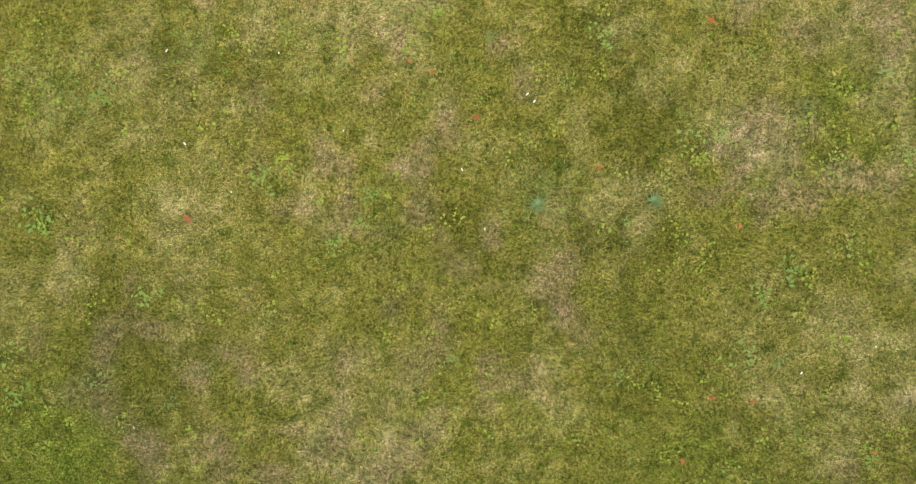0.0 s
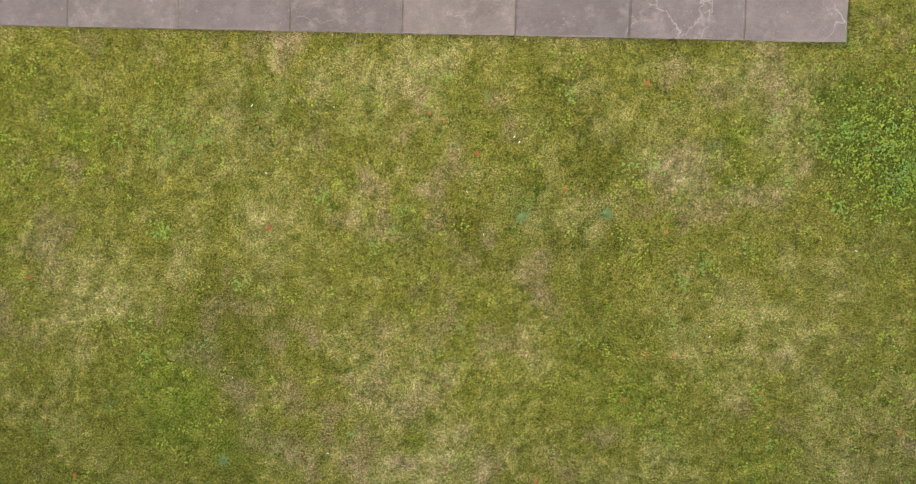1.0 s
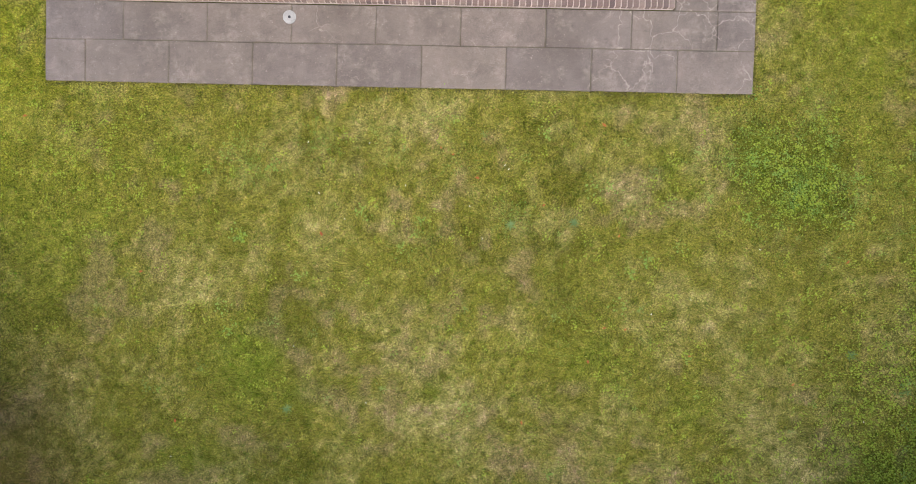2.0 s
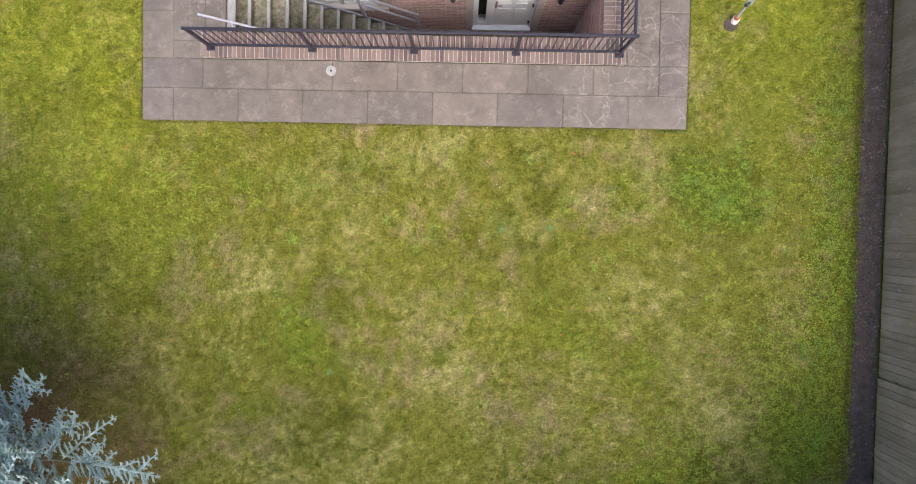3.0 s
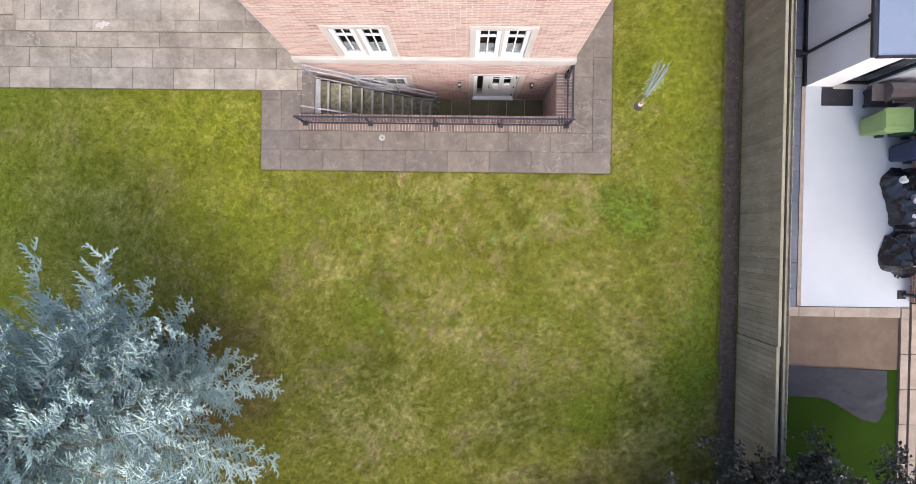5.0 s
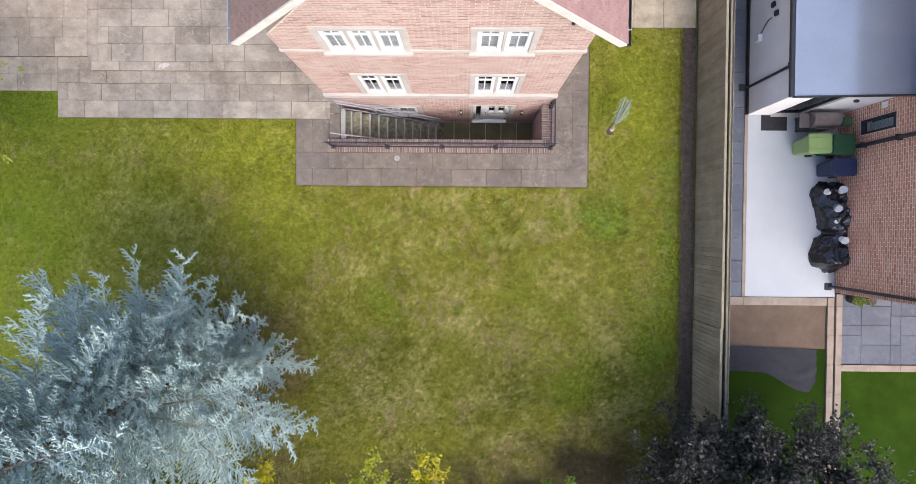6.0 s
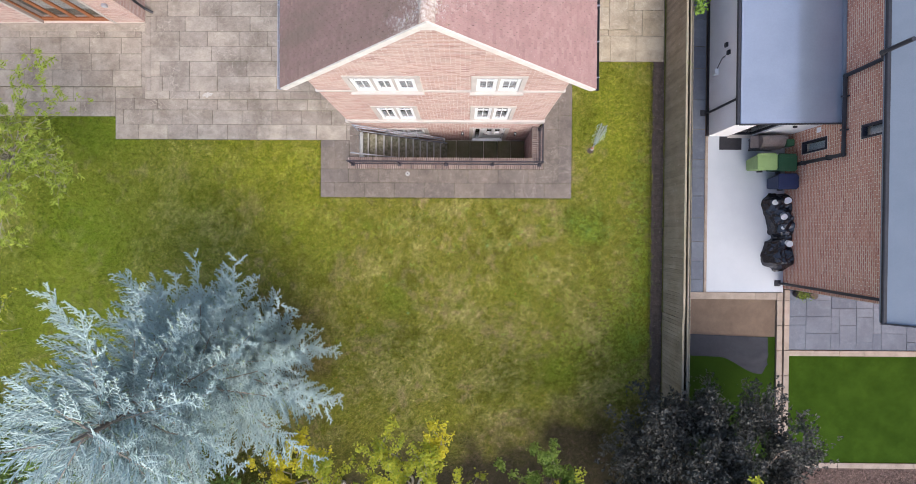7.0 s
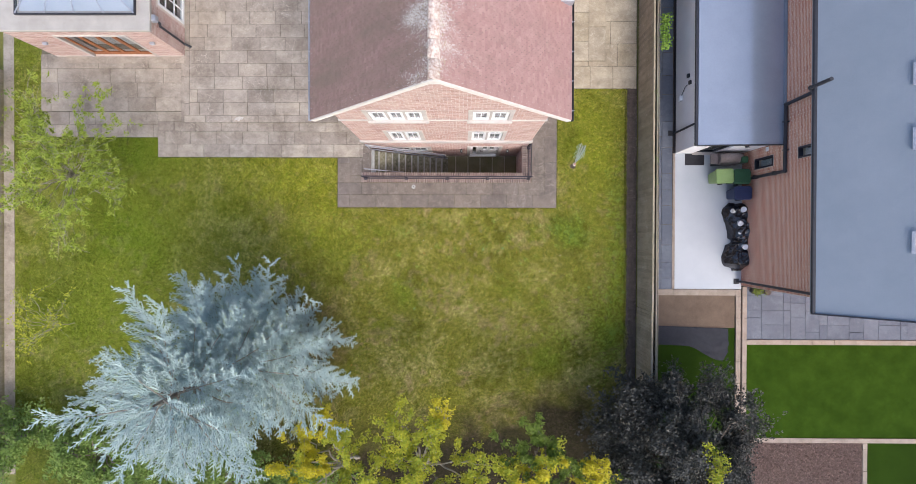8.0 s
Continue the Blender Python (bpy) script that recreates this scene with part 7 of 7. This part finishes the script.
    l4 = (0.026 + 0.046 * (1 - u4)) * rng.uniform(0.6, 1.3, len(u4))
    tagged(part("twig", fast_mesh("twig", *spindles(r2, d2, l2 * 0.9, b2 * 0.8, 0.009, rng)), M_TWIG, tree), kind="stuff")
    green = rng.random(len(r3)) < 0.06
    for sel, mat in ((~green, M_NEEDLE), (green, M_NEEDLE_G)):
        tagged(part("needles", fast_mesh("needles", *spindles(r3[sel], d3[sel], l3[sel], b3[sel], 0.0205, rng)), mat, tree, smooth=True), kind="stuff")
        s4 = sel[par4]
        tagged(part("needle_fringe", fast_mesh("needle_fringe", *cones(r4[s4], d4[s4], l4[s4], np.full(int(s4.sum()), 0.0115), rng)), mat, tree, smooth=True), kind="stuff")
    tagged(part("needles", fast_mesh("needles", *spindles(r2 + d2 * (0.08 * l2)[:, None], d2, l2 * 0.95, b2, 0.031, rng, 5)), M_NEEDLE, tree, smooth=True), kind="stuff")
    return tree


blue_cedar(-7.65, -3.1, 8.9, 101)

# ---- small things ----
# folded rotary clothes dryer, leaning in its ground socket
dryer = thing("rotary_dryer", 4.56, 4.10, 0.0, "folded rotary clothes dryer leaning in the lawn", "clothes dryer")
A, B = Vector((4.56, 4.12, 0.0)), Vector((4.52, 4.58, 1.72))
lean = (B - A).normalized()
part("pole", rod(bmesh.new(), A, B, 0.022, 10), M_GALV, dryer)
bm = bmesh.new()
rod(bm, A + lean * 0.02, A + lean * 0.10, 0.06, 16)
part("collar", bm, M_PETAL, dryer, "white plastic collar")
bm = bmesh.new()
rod(bm, A + lean * 0.10, A + lean * 0.13, 0.045, 16)
part("ring", bm, M_FALLEN, dryer, "red plastic ring")
bm = bmesh.new()
rod(bm, A + lean * 0.42, A + lean * 0.52, 0.04, 10)
part("hub", bm, M_BLACK, dryer)
rng = random.Random(8)
tips = []
s1 = lean.cross(Vector((1, 0, 0))).normalized()
s2 = lean.cross(s1)
for k in range(4):
    a = k * math.pi / 2 + 0.4
    out = s1 * math.cos(a) + s2 * math.sin(a)
    lo, hi = A + lean * 0.5 + out * 0.05, A + lean * 1.78 + out * 0.13
    tips.append((lo, hi))
    part("arm", rod(bmesh.new(), lo, hi, 0.013, 8), M_GALV, dryer)
pieces = []
nrng = np.random.default_rng(8)
for k in range(46):
    (l0, h0), (l1, h1) = tips[k % 4], tips[(k + 1) % 4]
    f = 0.12 + 0.86 * (k // 4) / 11
    a, b = l0.lerp(h0, f), l1.lerp(h1, f)
    out = ((a + b) / 2 - (A + lean * ((a - A).dot(lean)))).normalized()
    c = (a + b) / 2 + out * rng.uniform(0.1, 0.32) - lean * rng.uniform(0.05, 0.34)
    t = np.linspace(0, 1, 8)[:, None]
    pts = (1 - t) ** 2 * np.array(a) + 2 * t * (1 - t) * np.array(c) + t ** 2 * np.array(b)
    pieces.append(tube_arrays(pts, 0.005, 0.005, 4))
part("washing_line", fast_mesh("washing_line", *join_arrays(pieces)), M_LINE, dryer, "pale green-white plastic line")
bm = bmesh.new()
bmesh.ops.create_circle(bm, cap_ends=True, segments=20, radius=0.1)
for v in bm.verts:
    v.co = Vector((4.5 + v.co.x * 1.2, 4.06 + v.co.y, 0.03 + 0.004 * noise.noise(v.co * 20)))
tagged(part("bare_patch", bm, M_SOIL), "bare soil round the dryer's socket", "soil patch", kind="structure")

# round cover in the paving
bm = bmesh.new()
rod(bm, (-2.14, 3.19, 0.03), (-2.14, 3.19, 0.044), 0.085, 28)
cover = thing("drain_cover", -2.14, 3.19, 0.03, "small round pale cover set in the paving", "drain cover")
part("disc", bm, M_NOSING, cover)
bm = bmesh.new()
rod(bm, (-2.14, 3.19, 0.044), (-2.14, 3.19, 0.047), 0.018, 12)
part("cap", bm, M_BLACK, cover)

# a pale scrap on the terrace
bm = bmesh.new()
bmesh.ops.create_grid(bm, x_segments=10, y_segments=6, size=0.5)
for v in bm.verts:
    v.co = Vector((-9.33 + v.co.x * 0.32 + v.co.y * 0.08, 5.95 + v.co.y * 0.17 * (1.15 - 1.6 * abs(v.co.x)) + 0.05 * noise.noise(v.co * 4), 0.335 + 0.04 * abs(noise.noise(v.co * 5))))
tagged(part("paper_scrap", bm, M_PAPER), "pale crumpled paper scrap on the terrace", "paper")


# ---- weeds, fallen leaves and petals in the lawn ----
def rooted(name, v, f):
    """Leaves that all hang by short stems on one root."""
    root = np.array([[v[:, 0].mean(), v[:, 1].mean(), v[:, 2].min() - 0.012]])
    beside = v[f[:, 0]] + np.array([0.0012, 0.0012, 0.0])
    stems = [(len(v), int(a), len(v) + 1 + k) for k, a in enumerate(f[:, 0])]
    me = bpy.data.meshes.new(name)
    me.from_pydata(np.concatenate([v, root, beside]).tolist(), [], f.tolist() + stems)
    return me


def weed_mesh(kind, seed):
    """A low rosette: broad leaves, clover or a spiky tuft."""
    rng = np.random.default_rng(seed)
    if kind == "spiky":
        n = 26
        a = np.arange(n) * 2.4 + rng.uniform(-0.2, 0.2, n)
        d = np.stack([np.cos(a), np.sin(a), rng.uniform(0.25, 0.7, n)], 1)
        s = np.stack([-np.sin(a), np.cos(a), np.zeros(n)], 1) * 0.005
        ln = rng.uniform(0.05, 0.095, n)[:, None]
        v = np.stack([-s, s, d * ln * 0.6 + s, d * ln + (0, 0, -0.012), d * ln * 0.6 - s][:3] + [d * ln * 0.95], 1).reshape(-1, 3)
        return rooted("weed", v, np.arange(n * 4).reshape(-1, 4))
    n = 40 if kind == "clover" else 18
    r = 0.12 if kind == "clover" else 0.045
    at = np.stack([rng.normal(size=n) * r, rng.normal(size=n) * r, rng.uniform(0.02, 0.05, n)], 1)
    v, f = leaf_arrays(at * (1, 1, 0.5), 0.011 if kind == "clover" else 0.017, rng, 0.85, 1.2 if kind == "clover" else 1.7)
    return rooted("weed", v, f)


KINDS = {}
for kind, mat in (("clover", M_WEED), ("broad", M_WEED), ("spiky", M_WEED_BLUE), ("dark", M_HEDGE)):
    KINDS[kind] = []
    for s in range(3):
        me = weed_mesh("broad" if kind == "dark" else kind, 200 + s + 10 * len(KINDS))
        me.materials.append(mat)
        KINDS[kind].append(me)
LABELS = {"clover": "low bright green clover patch in the lawn", "broad": "broad-leaved green weed in the lawn", "spiky": "blue-green spiky tuft in the lawn", "dark": "dark green weed in the lawn"}
rng = random.Random(77)


def weed(kind, x, y, size=1.0):
    ob = new("weed", rng.choice(KINDS[kind]))
    z = float(lawn_height(np.array([x]), np.array([y]))[0])
    ob.matrix_basis = pose(x, y, z, 0, 0, rng.uniform(0, 360)) @ Matrix.Diagonal((size, size, size, 1))
    tagged(ob, LABELS[kind], "weed", "weeds in the lawn")


CLOVER = [(-2.8, 1.54), (-2.65, 1.2), (-2.7, 1.28), (-2.58, 1.22), (-1.8, 1.64), (-1.64, 1.6), (-0.82, 1.6), (0.82, 0.71), (0.72, 0.69), (0.92, 0.72), (0.07, 1.39), (-0.02, 1.8), (-0.13, 1.96), (0.04, -0.84), (2.32, 0.87), (-0.6, 0.24)]
BROAD = [(-2.96, 1.42), (-2.33, 1.28), (-2.77, 0.38), (-2.74, 0.33), (1.19, 1.78), (-1.14, 0.72), (-0.46, 0.43), (2.34, 0.0), (2.21, -0.41), (1.8, 1.08), (2.82, 0.88), (2.54, 0.18), (-2.98, -0.59), (-2.89, -0.85), (-1.98, -0.12), (2.96, 0.34), (3.32, 1.0)]
DARKER = [(-0.63, 1.53), (2.47, -0.49), (0.21, -0.52), (-1.79, -0.9), (-2.32, -0.75), (2.59, 1.33), (3.16, 1.57), (-1.55, -1.75), (-0.85, -1.6)]
for x, y in CLOVER:
    weed("clover", x, y, rng.uniform(0.9, 1.4))
for x, y in BROAD:
    weed("broad", x, y, rng.uniform(0.8, 1.3))
for x, y in DARKER:
    weed("dark", x, y, rng.uniform(0.7, 1.1))
for x, y in ((1.59, 0.63), (0.78, 0.58), (-2.1, -1.9), (5.2, -1.0)):
    weed("spiky", x, y, 1.1)
for _ in range(70):
    a, b = rng.gauss(0, 1), rng.gauss(0, 1)
    weed(rng.choice(("clover", "broad", "clover")), min(6.6, 4.4 + 0.55 * a), 1.35 + 0.5 * b if 4.4 + 0.55 * a < 6.6 else 1.0, rng.uniform(0.7, 1.2))
for _ in range(70):
    weed(rng.choice(("clover", "broad", "dark")), rng.uniform(5.9, 6.68), rng.uniform(-3.8, 4.0), rng.uniform(0.8, 1.5))
for _ in range(60):
    weed(rng.choice(("clover", "broad", "dark", "clover")), rng.uniform(-5.0, 5.8), rng.uniform(-3.5, 2.2), rng.uniform(0.5, 1.0))
leaf = fast_mesh("fallen_leaf", np.array([(-0.03, 0, 0), (0.0, -0.016, 0.008), (0.034, 0.002, 0.002), (0.004, 0.018, 0.01)]), np.array([(0, 1, 2, 3)]))
leaf.materials.append(M_FALLEN)
for x, y in [(-0.15, 1.56), (-1.68, 0.41), (2.02, -0.72), (2.29, -0.74), (1.82, -1.17), (3.13, -1.06), (0.33, 1.18)] + [(rng.uniform(-6, 6), rng.uniform(-5, 2)) for _ in range(14)]:
    ob = new("fallen_leaf", leaf)
    k = rng.uniform(0.7, 1.2)
    ob.matrix_basis = pose(x, y, 0.035, rng.uniform(-20, 20), rng.uniform(-20, 20), rng.uniform(0, 360)) @ Matrix.Diagonal((k, k, k, 1))
    tagged(ob, "curled orange-brown fallen leaf on the grass", "leaf", "fallen leaves")
petal = fast_mesh("petal", np.array([(-0.02, -0.006, 0), (0.018, -0.009, 0.004), (0.022, 0.006, 0.006), (-0.016, 0.009, 0.002)]), np.array([(0, 1, 2, 3)]))
petal.materials.append(M_PETAL)
for x, y in [(0.68, 1.35), (0.73, 1.3), (0.41, 0.4), (2.62, -0.53), (-1.72, 0.94), (-0.6, 1.06), (-1.38, 0.61), (0.24, 0.81), (-1.06, -1.79)] + [(rng.uniform(-5, 6), rng.uniform(-4, 2)) for _ in range(9)]:
    ob = new("petal", petal)
    k = rng.uniform(0.35, 0.65)
    ob.matrix_basis = pose(x, y, 0.036, rng.uniform(-15, 15), rng.uniform(-15, 15), rng.uniform(0, 360)) @ Matrix.Diagonal((k, k, k, 1))
    tagged(ob, "small white petal on the grass", "petal", "white petals")

# clover and plantain spreading in the turf
rng = np.random.default_rng(140)
pts = []
for x, y, rx, ry, n in ((4.4, 1.4, 0.42, 0.38, 1500), (4.5, 0.9, 0.2, 0.2, 300), (6.0, -2.6, 0.5, 0.9, 4200), (3.9, -3.1, 0.6, 0.5, 1800), (6.3, 0.2, 0.25, 1.9, 4200), (5.3, -1.4, 0.6, 0.9, 1800), (-2.6, -1.3, 0.3, 0.35, 110), (-5.6, 1.4, 0.9, 0.6, 700), (-4.2, 0.9, 0.5, 0.4, 350),
                        (0.2, 0.2, 2.6, 1.5, 1000), (-3.0, -0.5, 2.5, 1.8, 900), (4.4, -1.6, 1.2, 1.6, 1200), (-7.4, 2.6, 1.6, 1.0, 900), (5.2, 4.6, 0.8, 1.4, 500)):
    hubs = np.stack([x + rng.normal(size=n // 9) * rx, y + rng.normal(size=n // 9) * ry], 1)
    q = hubs[rng.integers(0, n // 9, n)] + rng.normal(size=(n, 2)) * 0.034
    q = q[(q[:, 0] < 6.7) & ((q[:, 1] < 2.25) | (q[:, 0] > 3.9) | ((q[:, 0] < -5.4) & (q[:, 1] < 4.3))) & (q[:, 1] < 7.1)]
    pts.append(np.column_stack([q, lawn_height(q[:, 0], q[:, 1]) + rng.uniform(0.012, 0.035, len(q))]))
p = np.concatenate(pts)
tagged(part("clover", fast_mesh("clover", *leaf_arrays(p, 0.02, rng, 0.7, 1.2)), M_CLOVER), "bright green clover spreading through the lawn", "clover", kind="stuff")
